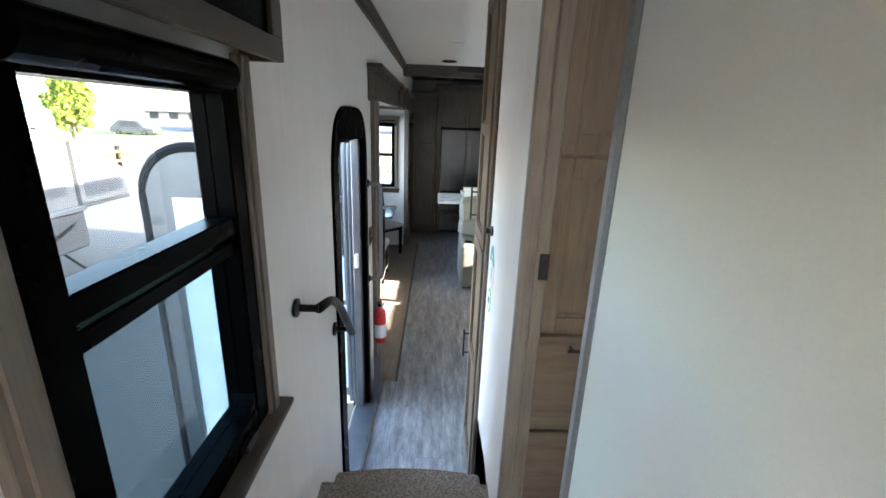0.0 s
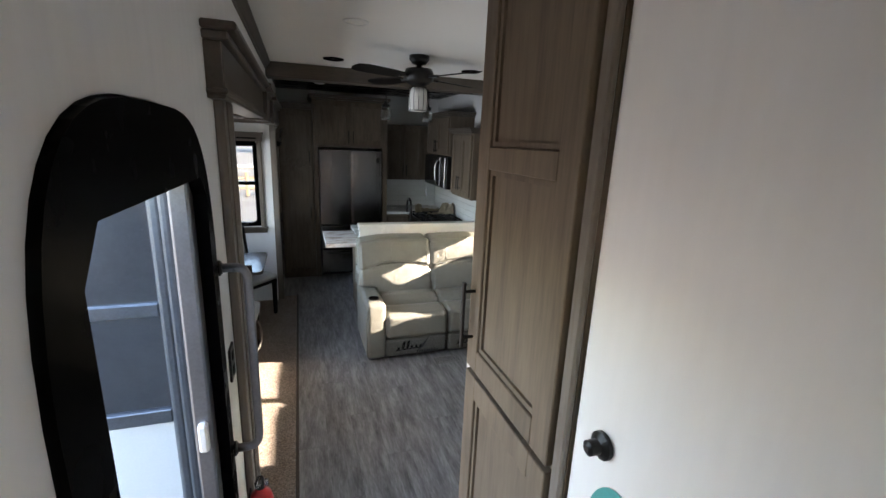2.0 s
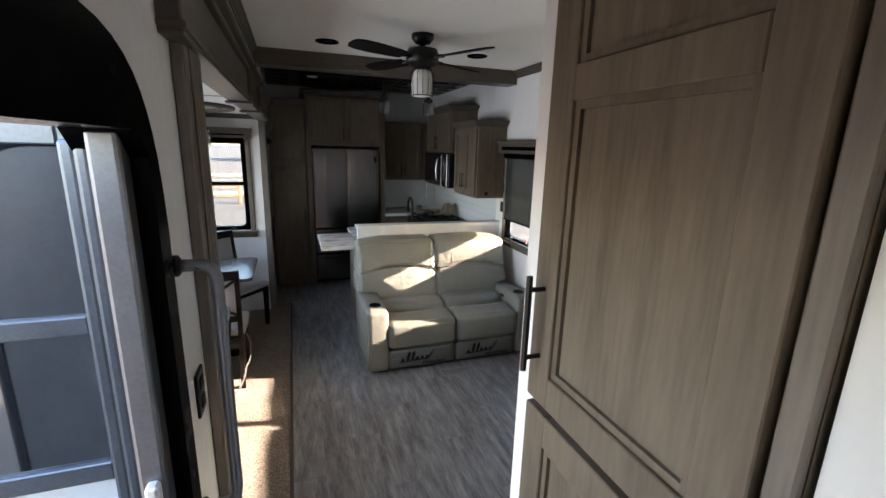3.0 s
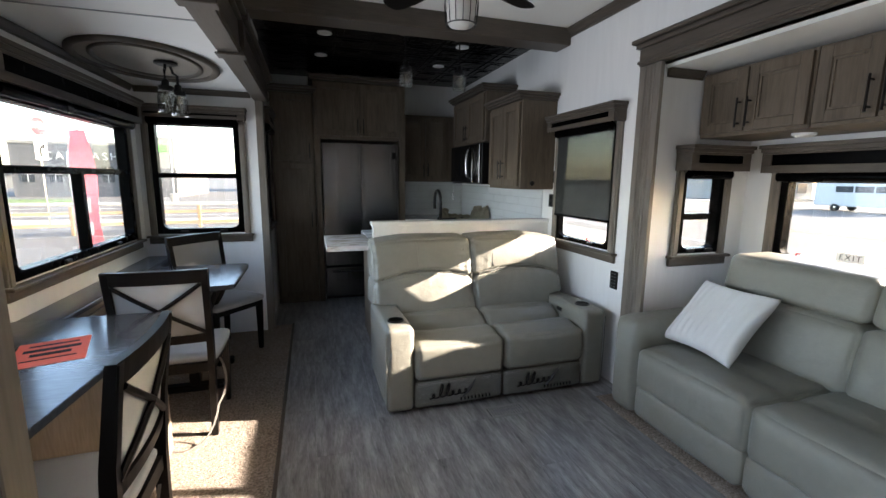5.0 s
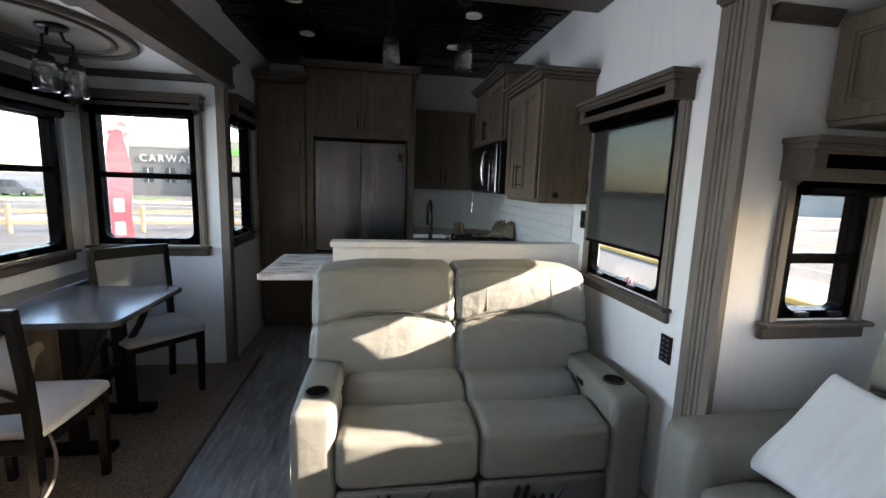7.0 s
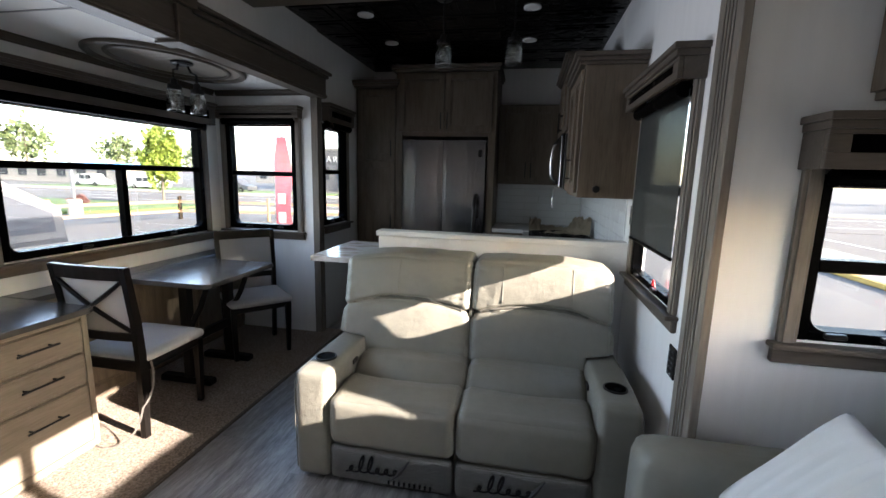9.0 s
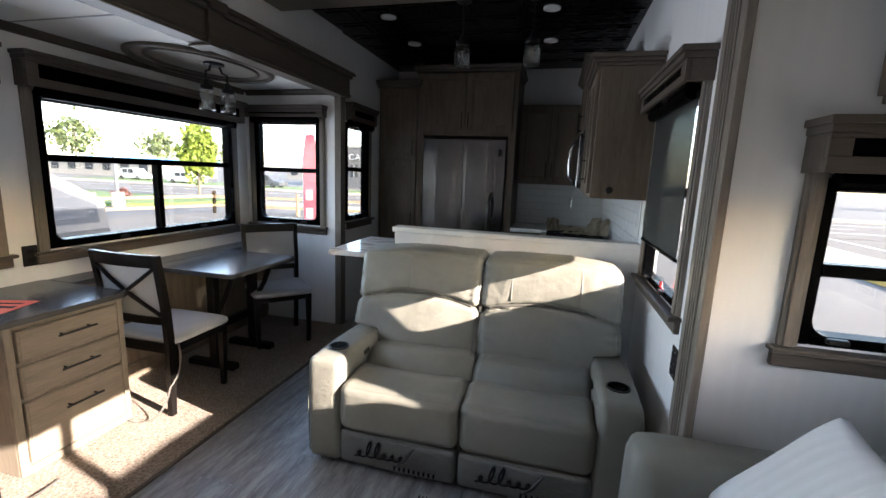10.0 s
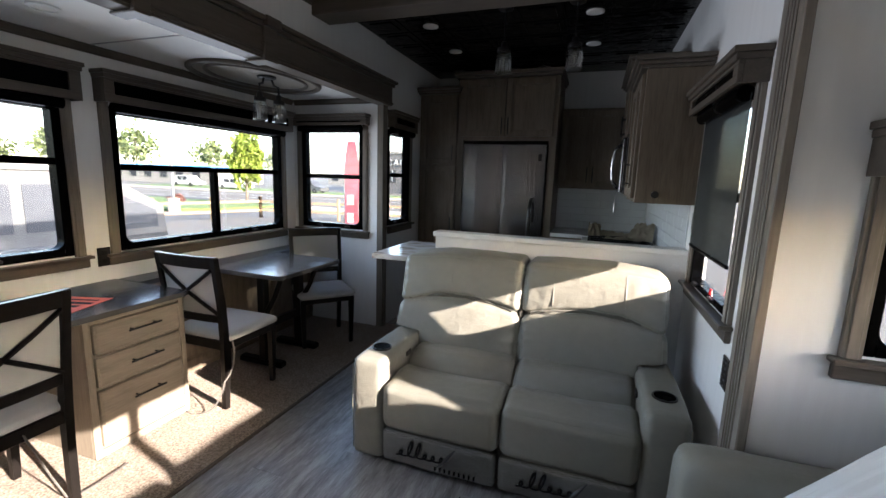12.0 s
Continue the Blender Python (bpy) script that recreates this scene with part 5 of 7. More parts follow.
def dining_chair():
    """Built round its own base: the seat faces +y, the back is at -y."""
    t = thing("dining_chair", (0, 0, 0), "espresso wooden cross-back chair with a light grey padded seat", "chair", "dining chairs")
    w = 0.215
    for s in (-1, 1):
        pts = [(s * 0.195, -0.205, 0.0), (s * 0.20, -0.20, 0.25), (s * 0.205, -0.20, 0.44), (s * 0.21, -0.215, 0.65), (s * 0.215, -0.255, 0.94)]
        bm = bmesh.new()
        rows = []
        for (x, y, z), h in zip(pts, (0.016, 0.019, 0.022, 0.020, 0.017)):
            rows.append([bm.verts.new((x + a * 0.016, y + b * h, z)) for a, b in ((-1, -1), (1, -1), (1, 1), (-1, 1))])
        for a, b in zip(rows, rows[1:]):
            for k in range(4):
                bm.faces.new((a[k], a[(k + 1) % 4], b[(k + 1) % 4], b[k]))
        bm.faces.new(rows[0][::-1])
        bm.faces.new(rows[-1])
        part("back_leg", bm, ESPRESSO, t)
        bm = bmesh.new()
        rows = [[bm.verts.new((s * x + a * h, 0.195 + b * h, z)) for a, b in ((-1, -1), (1, -1), (1, 1), (-1, 1))] for x, z, h in ((0.195, 0.0, 0.014), (0.20, 0.25, 0.018), (0.20, 0.41, 0.021))]
        for a, b in zip(rows, rows[1:]):
            for k in range(4):
                bm.faces.new((a[k], a[(k + 1) % 4], b[(k + 1) % 4], b[k]))
        bm.faces.new(rows[0][::-1])
        bm.faces.new(rows[-1])
        part("front_leg", bm, ESPRESSO, t)
        part("side_rail", box(s * 0.205 - 0.010, -0.18, 0.37, s * 0.205 + 0.010, 0.18, 0.425, 0.002), ESPRESSO, t)
    part("front_rail", box(-0.19, 0.185, 0.37, 0.19, 0.205, 0.425, 0.002), ESPRESSO, t)
    part("back_rail", box(-0.19, -0.21, 0.37, 0.19, -0.19, 0.425, 0.002), ESPRESSO, t)
    part("seat", cushion(-0.225, -0.19, 0.415, 0.225, 0.235, 0.465, 0.012, 0.022, 9, 0.001), FABRIC, t, "light grey padded seat", True)

    def slab(z0, z1, x0, x1, thick=0.011, bow=0.018):
        bm = bmesh.new()
        n = 8
        def yy(z):
            return -0.20 - 0.055 * max(0, (z - 0.5) / 0.44)
        sec = []
        for i in range(n + 1):
            x = x0 + (x1 - x0) * i / n
            bend = -bow * (1 - (x / 0.22) ** 2)
            sec.append([bm.verts.new((x, yy(z) + bend + d, z)) for z, d in ((z0, -thick), (z0, thick), (z1, thick), (z1, -thick))])
        for a, b in zip(sec, sec[1:]):
            for k in range(4):
                bm.faces.new((a[k], a[(k + 1) % 4], b[(k + 1) % 4], b[k]))
        bm.faces.new(sec[0][::-1])
        bm.faces.new(sec[-1])
        bmesh.ops.recalc_face_normals(bm, faces=bm.faces)
        return bm
    part("top_rail", slab(0.875, 0.945, -0.232, 0.232, 0.013), ESPRESSO, t)
    part("lower_rail", slab(0.545, 0.59, -0.205, 0.205), ESPRESSO, t)
    pad = slab(0.59, 0.875, -0.195, 0.195, 0.006)
    bmesh.ops.translate(pad, verts=pad.verts, vec=(0, 0.008, 0))
    part("back_pad", pad, FABRIC, t, "light grey back pad")
    for s in (-1, 1):
        bm = bmesh.new()
        add_tube(bm, [(s * -0.195, -0.225, 0.60), (s * -0.1, -0.246, 0.665), (0, -0.262, 0.732), (s * 0.1, -0.264, 0.80), (s * 0.195, -0.262, 0.87)], 0.011, 6)
        part("cross_bar", bm, ESPRESSO, t)
    return t


chair = dining_chair()
chair.matrix_basis = pose(-0.80, 5.90, 0.008, 0, 0, 0)
tagged(chair, "espresso cross-back chair at the table beside the desk")
c2 = copy_thing(chair, pose(-0.77, 6.92, 0.008, 0, 0, -132))
tagged(c2, "espresso padded chair turned askew by the end window")
c3 = copy_thing(chair, pose(-0.80, 4.68, 0.008, 0, 0, 91))
tagged(c3, "espresso cross-back chair pushed up to the desk")


def strap(pts, label):
    bm = bmesh.new()
    rows = []
    for p in pts:
        rows.append([bm.verts.new(Vector(p) + Vector(d)) for d in ((-0.005, 0, 0), (0.005, 0.003, 0), (0.005, 0.005, 0.002), (-0.005, 0.002, 0.002))])
    for a, b in zip(rows, rows[1:]):
        for k in range(4):
            bm.faces.new((a[k], a[(k + 1) % 4], b[(k + 1) % 4], b[k]))
    bm.faces.new(rows[0][::-1])
    bm.faces.new(rows[-1])
    o = part("packing_strap", bm, WEBBING)
    return tagged(o, label, "strap", "loose packing straps")


WEBBING = mottled("grey_webbing", (0.12, 0.11, 0.10), 0.85, 0.0, 20.0, 0.15)
strap(arc((-0.56, 5.72, 0.44), (-0.50, 5.70, 0.30), (-0.57, 5.66, 0.20), 8) + arc((-0.57, 5.66, 0.20), (-0.60, 5.64, 0.02), (-0.68, 5.58, 0.014), 6) + arc((-0.69, 5.57, 0.014), (-0.75, 5.54, 0.014), (-0.80, 5.58, 0.014), 5),
      "grey webbing strap hanging from the chair to the carpet")
strap(arc((-0.56, 4.72, 0.42), (-0.62, 4.80, 0.20), (-0.62, 4.86, 0.03), 8) + arc((-0.62, 4.87, 0.016), (-0.60, 5.0, 0.016), (-0.63, 5.12, 0.016), 6),
      "grey webbing strap trailing from the desk chair")

# ---- kitchen ----
hw = thing("half_wall", (1.16, 6.61, 0.0), "white half wall with a cap behind the loveseat", "half wall", "", "structure")
part("panel", box(0.405, 6.565, -0.005, RX - 0.002, 6.655, 1.045), COUNTER_WHITE, hw)
part("cap", box(0.39, 6.55, 1.045, RX - 0.002, 6.67, 1.078, 0.004), COUNTER_WHITE, hw)

pen = thing("peninsula_cabinet", (1.1, 6.95, 0.0), "grey-brown base cabinets behind the half wall", "cabinet")
part("body", box(0.405, 6.657, -0.005, RX - 0.002, 7.26, 0.895), WOOD_V, pen)
for a, b in ((0.42, 0.90), (0.91, 1.32)):
    panel_door(pen, "y", 7.261, a, b, 0.1, 0.86, 1, WOOD_V)
part("worktop_bar", box(0.04, 6.33, 0.897, 0.385, 6.98, 0.932, 0.005), MARBLE, None).name = "worktop_bar"
tagged(bpy.data.objects["worktop_bar"], "white and brown streaked stone bar end past the half wall", "worktop")
part("bar_bracket", boxes([(0.36, 6.6, 0.55, 0.40, 6.64, 0.897), (0.10, 6.6, 0.86, 0.36, 6.64, 0.897)], 0.004), TRIM_V, bpy.data.objects["worktop_bar"])
wt = thing("worktop", (1.2, 7.0, 0.897), "pale stone kitchen worktop with a sink", "worktop")
part("slab", boxes([(0.387, 6.672, 0.897, 0.70, 7.29, 0.932), (0.70, 6.672, 0.897, 1.22, 6.80, 0.932), (0.70, 7.18, 0.897, 1.22, 7.29, 0.932), (1.22, 6.672, 0.897, RX - 0.012, 7.29, 0.932),
                    (1.32, 7.29, 0.897, RX - 0.012, 7.36, 0.932)]), COUNTER_WHITE, wt)
part("corner_slab", boxes([(1.32, 8.16, 0.897, RX - 0.012, BACK - 0.012, 0.932), (1.015, 8.22, 0.897, 1.32, BACK - 0.012, 0.932)]), COUNTER_WHITE, wt)
sk = part("sink", boxes([(0.70, 6.80, 0.72, 1.22, 6.815, 0.928), (0.70, 7.165, 0.72, 1.22, 7.18, 0.928), (0.70, 6.815, 0.72, 0.715, 7.165, 0.928), (1.205, 6.815, 0.72, 1.22, 7.165, 0.928), (0.715, 6.815, 0.72, 1.205, 7.165, 0.73)], 0.004), CHROME, wt, "steel sink basin")
fc = thing("faucet", (1.0, 6.74, 0.932), "black gooseneck kitchen faucet behind the half wall", "faucet")
part("base", turned([(0.028, 0.0), (0.028, 0.01), (0.018, 0.03), (0.016, 0.12)], (1.0, 6.74, 0.932), 18), METAL_BLACK, fc, "", True)
neck = [(1.0, 6.74, 1.04), (1.0, 6.74, 1.22)] + [(1.0, 6.83 - 0.09 * math.cos(a), 1.22 + 0.095 * math.sin(a)) for a in (math.pi * k / 10 for k in range(1, 11))] + [(1.0, 6.92, 1.15)]
part("spout", tube(neck, 0.013, 12), METAL_BLACK, fc, "", True)
part("lever", tube([(1.018, 6.74, 1.0), (1.06, 6.74, 1.03), (1.075, 6.74, 1.07)], 0.007, 8), METAL_BLACK, fc)

base = thing("base_cabinet", (1.65, 8.1, 0.0), "grey-brown base cabinets along the kitchen walls", "cabinet")
part("body", boxes([(1.34, 8.16, -0.005, RX - 0.003, BACK - 0.003, 0.895), (1.02, 8.25, -0.005, 1.34, BACK - 0.003, 0.895)]), WOOD_V, base)
part("filler", box(1.34, 7.262, -0.005, RX - 0.003, 7.36, 0.895), WOOD_V, base)
panel_door(base, "y", 8.249, 1.03, 1.33, 0.1, 0.86, -1, WOOD_V)

st = thing("range", (1.62, 7.76, 0.0), "stainless gas range with black grates and packing card", "stove")
part("body", box(1.32, 7.362, -0.005, RX - 0.003, 8.158, 0.905, 0.004), STEEL, st)
part("oven_door", boxes([(1.296, 7.38, 0.12, 1.32, 8.14, 0.72)], 0.006), OVEN_GLASS, st, "black glass oven door")
part("cooktop", box(1.325, 7.37, 0.905, RX - 0.01, 8.15, 0.925, 0.004), OVEN_GLASS, st, "black glass cooktop")
for y in (7.50, 7.76, 8.02):
    bm = bmesh.new()
    for x in (1.40, 1.52, 1.64, 1.76, 1.86):
        add_box(bm, x - 0.006, y - 0.115, 0.945, x + 0.006, y + 0.115, 0.958)
    for dy in (-0.115, 0.0, 0.115):
        add_box(bm, 1.38, y + dy - 0.006, 0.943, 1.88, y + dy + 0.006, 0.955)
    for x in (1.39, 1.87):
        for dy in (-0.11, 0.11):
            add_box(bm, x - 0.008, y + dy - 0.008, 0.925, x + 0.008, y + dy + 0.008, 0.945)
    part("grate", bm, RUBBER, st, "black iron grate")
cb = thing("packing_card", (1.7, 7.95, 0.958), "torn brown packing card standing on the range", "cardboard")
for k, (x, y, a, w, h, tip) in enumerate(((1.44, 7.98, 24, 0.07, 0.13, -16), (1.80, 7.84, -38, 0.12, 0.17, -24), (1.62, 8.05, 6, 0.20, 0.075, -60), (1.66, 7.80, -8, 0.16, 0.06, -72))):
    bm = bmesh.new()
    n = 14
    rows = []
    for i in range(n + 1):
        row = []
        for q in range(n + 1):
            u, v = 2 * i / n - 1, q / n
            ragged = 1 - 0.42 * v * abs(noise.noise(Vector((u * 2.6 + k, 5, 1))))
            fold = 0.030 * noise.noise(Vector((u * 2.3, v * 2.1, k * 3.0))) + 0.012 * noise.noise(Vector((u * 7, v * 6, k)))
            row.append(bm.verts.new((u * w * (1 - 0.25 * v), fold * (0.2 + v), v * h * ragged)))
        rows.append(row)
    for p, o in zip(rows, rows[1:]):
        for q in range(n):
            bm.faces.new((p[q], o[q], o[q + 1], p[q + 1]))
    bmesh.ops.solidify(bm, geom=bm.faces[:], thickness=0.003)
    bmesh.ops.transform(bm, matrix=pose(x, y, 0.962, tip, 0, a), verts=bm.verts)
    part("flap", bm, CARDBOARD, cb)


def microwave():
    t = thing("microwave", (1.76, 7.76, 1.365), "stainless over-range microwave with a curved handle", "microwave")
    part("body", box(1.60, 7.31, 1.365, RX - 0.003, 8.22, 1.775, 0.004), METAL_BLACK, t)
    part("door", box(1.572, 7.52, 1.375, 1.60, 8.21, 1.765, 0.006), OVEN_GLASS, t, "black glass door")
    part("control_panel", box(1.572, 7.318, 1.375, 1.60, 7.515, 1.765, 0.006), STEEL, t, "steel control panel")
    pts = [(1.57, 7.56, 1.40), (1.54, 7.555, 1.44)] + [(1.53 - 0.012 * math.sin(math.pi * k / 8), 7.55, 1.44 + 0.26 * k / 8) for k in range(9)] + [(1.57, 7.56, 1.745)]
    part("handle", tube(pts, 0.013, 10), CHROME, t, "curved bright handle", True)
    part("vent_grille", boxes([(1.574, 7.32, 1.768 - 0.0, 1.60, 8.21, 1.775)]), RUBBER, t)


microwave()
tag = thing("key_tag", (1.585, 8.16, 1.2), "small beaded tag hanging below the microwave", "tag")
part("chain", tube([(1.585, 8.16, 1.366), (1.585, 8.16, 1.26)], 0.002, 5), CHROME, tag)
for k in range(4):
    part("bead", turned([(0.002, -0.012), (0.010, -0.006), (0.010, 0.006), (0.002, 0.012)], (1.585, 8.16, 1.25 - k * 0.024), 10), CHROME, tag)
cabinet("wall_cabinet", "x", 1.62, -1, 7.285, 8.25, 1.785, 2.27, 0.317, [(7.31, 7.762, 1.80, 2.25, (7.735, 1.90)), (7.768, 8.22, 1.80, 2.25, (7.795, 1.90))], "grey-brown wall cabinet above the microwave", 0.06, "kitchen wall cabinets")
wc = cabinet("wall_cabinet", "x", 1.62, -1, 6.51, 7.145, 1.335, 2.06, 0.317, [(6.53, 6.825, 1.36, 2.04, (6.80, 1.50)), (6.831, 7.13, 1.36, 2.04, (6.86, 1.50))], "tall grey-brown wall cabinet beside the kitchen window", 0.06, "kitchen wall cabinets")
part("knob", turned([(0.008, 0.0), (0.008, -0.012), (0.02, -0.018), (0.02, -0.028), (0.012, -0.032)], (1.72, 6.51, 1.385), 18, "y"), METAL_BLACK, wc, "round black knob")
cabinet("wall_cabinet", "y", 8.55, -1, 1.02, 1.92, 1.375, 2.18, 0.297, [(1.03, 1.335, 1.395, 2.16, (1.31, 1.52)), (1.341, 1.61, 1.395, 2.16, (1.365, 1.52))], "grey-brown wall cabinet on the kitchen back wall", 0.0, "kitchen wall cabinets")
cabinet("pantry_cabinet", "y", 8.245, -1, LX + 0.0, 0.005, 0.0, 2.30, 0.60, [(LX + 0.03, -0.01, 1.59, 2.28, (-0.045, 1.70)), (LX + 0.03, -0.01, 0.08, 1.565, (-0.045, 0.95))], "tall dark grey-brown pantry cabinet beside the fridge", 0.07)


def fridge():
    su = thing("fridge_surround", (0.5, 8.5, 0.0), "dark grey-brown cabinet surround over the fridge", "cabinet")
    part("side_panel", box(0.008, 8.22, 0.0, 0.07, BACK - 0.003, 2.44, 0.003), WOOD_V, su)
    part("side_panel", box(0.938, 8.22, 0.0, 1.012, BACK - 0.003, 2.44, 0.003), WOOD_V, su)
    part("top_box", box(0.07, 8.235, 1.83, 0.938, BACK - 0.003, 2.44, 0.002), WOOD_V, su)
    for a, b, h in ((0.04, 0.500, 0.472), (0.508, 0.97, 0.536)):
        d = panel_door(su, "y", 8.219, a, b, 1.87, 2.42, -1, WOOD_V)
        rail_handle(d, (h, 8.198, 1.97), "z", 0.16, (0, -1, 0))
    part("crown", boxes([(-0.02, 8.185, 2.44, 1.03, BACK - 0.003, 2.465), (-0.035, 8.165, 2.465, 1.045, BACK - 0.003, 2.50)], 0.004), TRIM_X, su)
    t = thing("fridge", (0.5, 8.5, 0.0), "dark stainless french-door fridge with pocket handles", "fridge")
    part("body", box(0.082, 8.26, 0.02, 0.926, BACK - 0.01, 1.79), METAL_BLACK, t)
    for x0, x1 in ((0.084, 0.499), (0.505, 0.924)):
        bm = bmesh.new()
        n = 28
        pts = [(x0, 8.255), (x0, 8.195)] + [(x0 + (x1 - x0) * i / n, 8.195 - 0.012 * (1 - (2 * i / n - 1) ** 2)) for i in range(1, n)] + [(x1, 8.195), (x1, 8.255)]
        add_prism(bm, pts, "z", 0.77, 1.79)
        part("door", bm, STEEL, t)
    part("badge", boxes([(0.855, 8.176, 1.63, 0.89, 8.19, 1.70)], 0.002), METAL_BLACK, t, "small dark display badge")
    for z0, z1 in ((0.42, 0.755), (0.06, 0.405)):
        d = part("freezer_drawer", box(0.084, 8.19, z0, 0.924, 8.255, z1, 0.006), STEEL, t)
        rail_handle(d, (0.505, 8.19, z1 - 0.05), "x", 0.7, (0, -1, 0), d=0.035)


fridge()
for x in (0.738, 1.204):
    pl = thing("pendant_light", (x, 6.90, 2.588), "black pendant with a clear glass jar shade", "lamp", "kitchen pendants")
    part("canopy", turned([(0.05, 0.0), (0.05, -0.015), (0.01, -0.02), (0.006, -0.03)], (x, 6.90, 2.588), 20), METAL_BLACK, pl)
    part("stem", tube([(x, 6.90, 2.57), (x, 6.90, 2.35)], 0.006, 8), METAL_BLACK, pl)
    jar_lamp(pl, x, 6.90, 2.315, 0.15, 0.056)

# ---- hall ----


def hall_cabinet():
    t = thing("hall_cabinet", (0.3, 2.85, 0.0), "tall greige hall cabinet with two panelled doors", "cabinet")
    part("body", box(0.245, 2.625, 0.0, 0.9, 3.055, CEIL - 0.002), WOOD_V, t)
    part("post", boxes([(0.232, 2.625, 0.0, 0.245, 2.652, CEIL - 0.002)], 0.003), TRIM_V, t, "dark corner post")
    for z0, z1, hz, cuts in ((1.395, 2.50, 1.545, ((1.455, 1.905), (1.955, 2.44))), (0.10, 1.38, 0.72, ((0.16, 0.70), (0.75, 1.32)))):
        y0, y1, r = 2.656, 3.05, 0.06
        d = part("door", box(0.2445, y0 + 0.003, z0 + 0.003, 0.236, y1 - 0.003, z1 - 0.003), WOOD_V, t)
        part("stile", box(0.244, y0, z0, 0.222, y0 + r, z1, 0.002), WOOD_V, d)
        part("stile", box(0.244, y1 - r, z0, 0.222, y1, z1, 0.002), WOOD_V, d)
        zs = [z0] + [c for q in cuts for c in q] + [z1]
        for a, b in zip(zs[0::2], zs[1::2]):
            part("rail", box(0.244, y0 + r, a, 0.222, y1 - r, b, 0.002), WOOD_V, d)
        for a, b in cuts:
            for q in ((y0 + r, a, y0 + r + 0.012, b), (y1 - r - 0.012, a, y1 - r, b), (y0 + r + 0.012, a, y1 - r - 0.012, a + 0.012), (y0 + r + 0.012, b - 0.012, y1 - r - 0.012, b)):
                part("bead", box(0.236, q[0], q[1], 0.229, q[2], q[3]), WOOD_V, d)
        rail_handle(d, (0.222, 3.02, hz), "z", 0.17, (-1, 0, 0))


hall_cabinet()
kn = thing("door_stop", (0.25, 2.552, 1.518), "small round black door stop on the hall wall", "door stop")
part("knob", turned([(0.022, -0.001), (0.022, -0.008), (0.012, -0.014), (0.012, -0.03), (0.006, -0.034)], (0.25, 2.552, 1.518), 20, "x"), METAL_BLACK, kn)
TEAL = mottled("teal_print", (0.02, 0.28, 0.27), 0.35, 0.0, 9.0, 0.1)
LIME = mottled("green_print", (0.12, 0.50, 0.08), 0.4, 0.0, 9.0, 0.1)
LABEL_WHITE = mottled("white_sticker", (0.70, 0.73, 0.74), 0.35, 0.0, 9.0, 0.03)
NAVY = mottled("navy_print", (0.03, 0.05, 0.12), 0.5, 0.0, 9.0, 0.1)


def stickers():
    t = thing("round_sticker", (0.25, 2.52, 1.37), "teal and white certification sticker on the hall wall", "sticker")
    c, r = (2.505, 1.37), 0.098
    el = [(c[0] + 0.062 * math.cos(a), c[1] + r * math.sin(a)) for a in (2 * math.pi * k / 32 for k in range(32))]
    part("label", prism(el, "x", 0.2480, 0.2499), LABEL_WHITE, t, "white oval label")
    top = [p for p in el if p[1] >= c[1] + 0.015]
    part("cap", prism(top, "x", 0.2472, 0.2480), TEAL, t, "teal cap")
    part("print", boxes([(0.2465, c[0] - 0.02, c[1] + 0.045, 0.2472, c[0] + 0.02, c[1] + 0.055), (0.2465, c[0] - 0.03, c[1] + 0.025, 0.2472, c[0] + 0.03, c[1] + 0.032)]), LABEL_WHITE, t)
    part("small_print", boxes([(0.2472, c[0] - 0.03, c[1] - 0.01 - k * 0.016, 0.2480, c[0] + 0.02 + 0.008 * (k % 2), c[1] - 0.006 - k * 0.016) for k in range(4)]), TEAL, t)
    t = thing("ring_sticker", (0.25, 2.518, 1.21), "green ring sticker with dark letters on the hall wall", "sticker")
    c = (2.518, 1.215)
    part("disc", prism([(c[0] + 0.048 * math.cos(a), c[1] + 0.052 * math.sin(a)) for a in (2 * math.pi * k / 32 for k in range(32))], "x", 0.2482, 0.2499), LIME, t)
    part("centre", prism([(c[0] + 0.037 * math.cos(a), c[1] + 0.041 * math.sin(a)) for a in (2 * math.pi * k / 32 for k in range(32))], "x", 0.2474, 0.2482), LABEL_WHITE, t)
    part("print", boxes([(0.2466, c[0] - 0.022 + k * 0.017, c[1] - 0.012, 0.2474, c[0] - 0.011 + k * 0.017, c[1] + 0.014) for k in range(3)]), NAVY, t, "dark printed bars")


stickers()
fe = thing("fire_extinguisher", (-0.362, 3.54, 0.42), "red fire extinguisher with a white label by the door", "fire extinguisher")
fx, fy = -0.362, 3.54
part("cylinder", turned([(0.03, 0.0), (0.042, 0.012), (0.043, 0.03), (0.043, 0.22), (0.036, 0.25), (0.018, 0.268), (0.016, 0.285)], (fx, fy, 0.42), 24), RED_PAINT, fe, "red cylinder", True)
part("label", turned([(0.0436, 0.05), (0.0436, 0.15)], (fx, fy, 0.42), 24), LABEL_WHITE, fe, "white label")
part("valve", turned([(0.018, 0.28), (0.02, 0.30), (0.012, 0.32)], (fx, fy, 0.42), 16), METAL_BLACK, fe)
part("lever", tube([(fx, fy, 0.735), (fx, fy - 0.05, 0.75), (fx, fy - 0.075, 0.765)], 0.007, 6), CHROME, fe)
part("gauge", turned([(0.014, 0.0), (0.014, 0.014), (0.01, 0.016)], (fx + 0.014, fy, 0.715), 14, "x"), CHROME, fe)
part("bracket", boxes([(LX + 0.03, fy - 0.03, 0.45, fx - 0.036, fy + 0.03, 0.68)], 0.003), METAL_BLACK, fe)
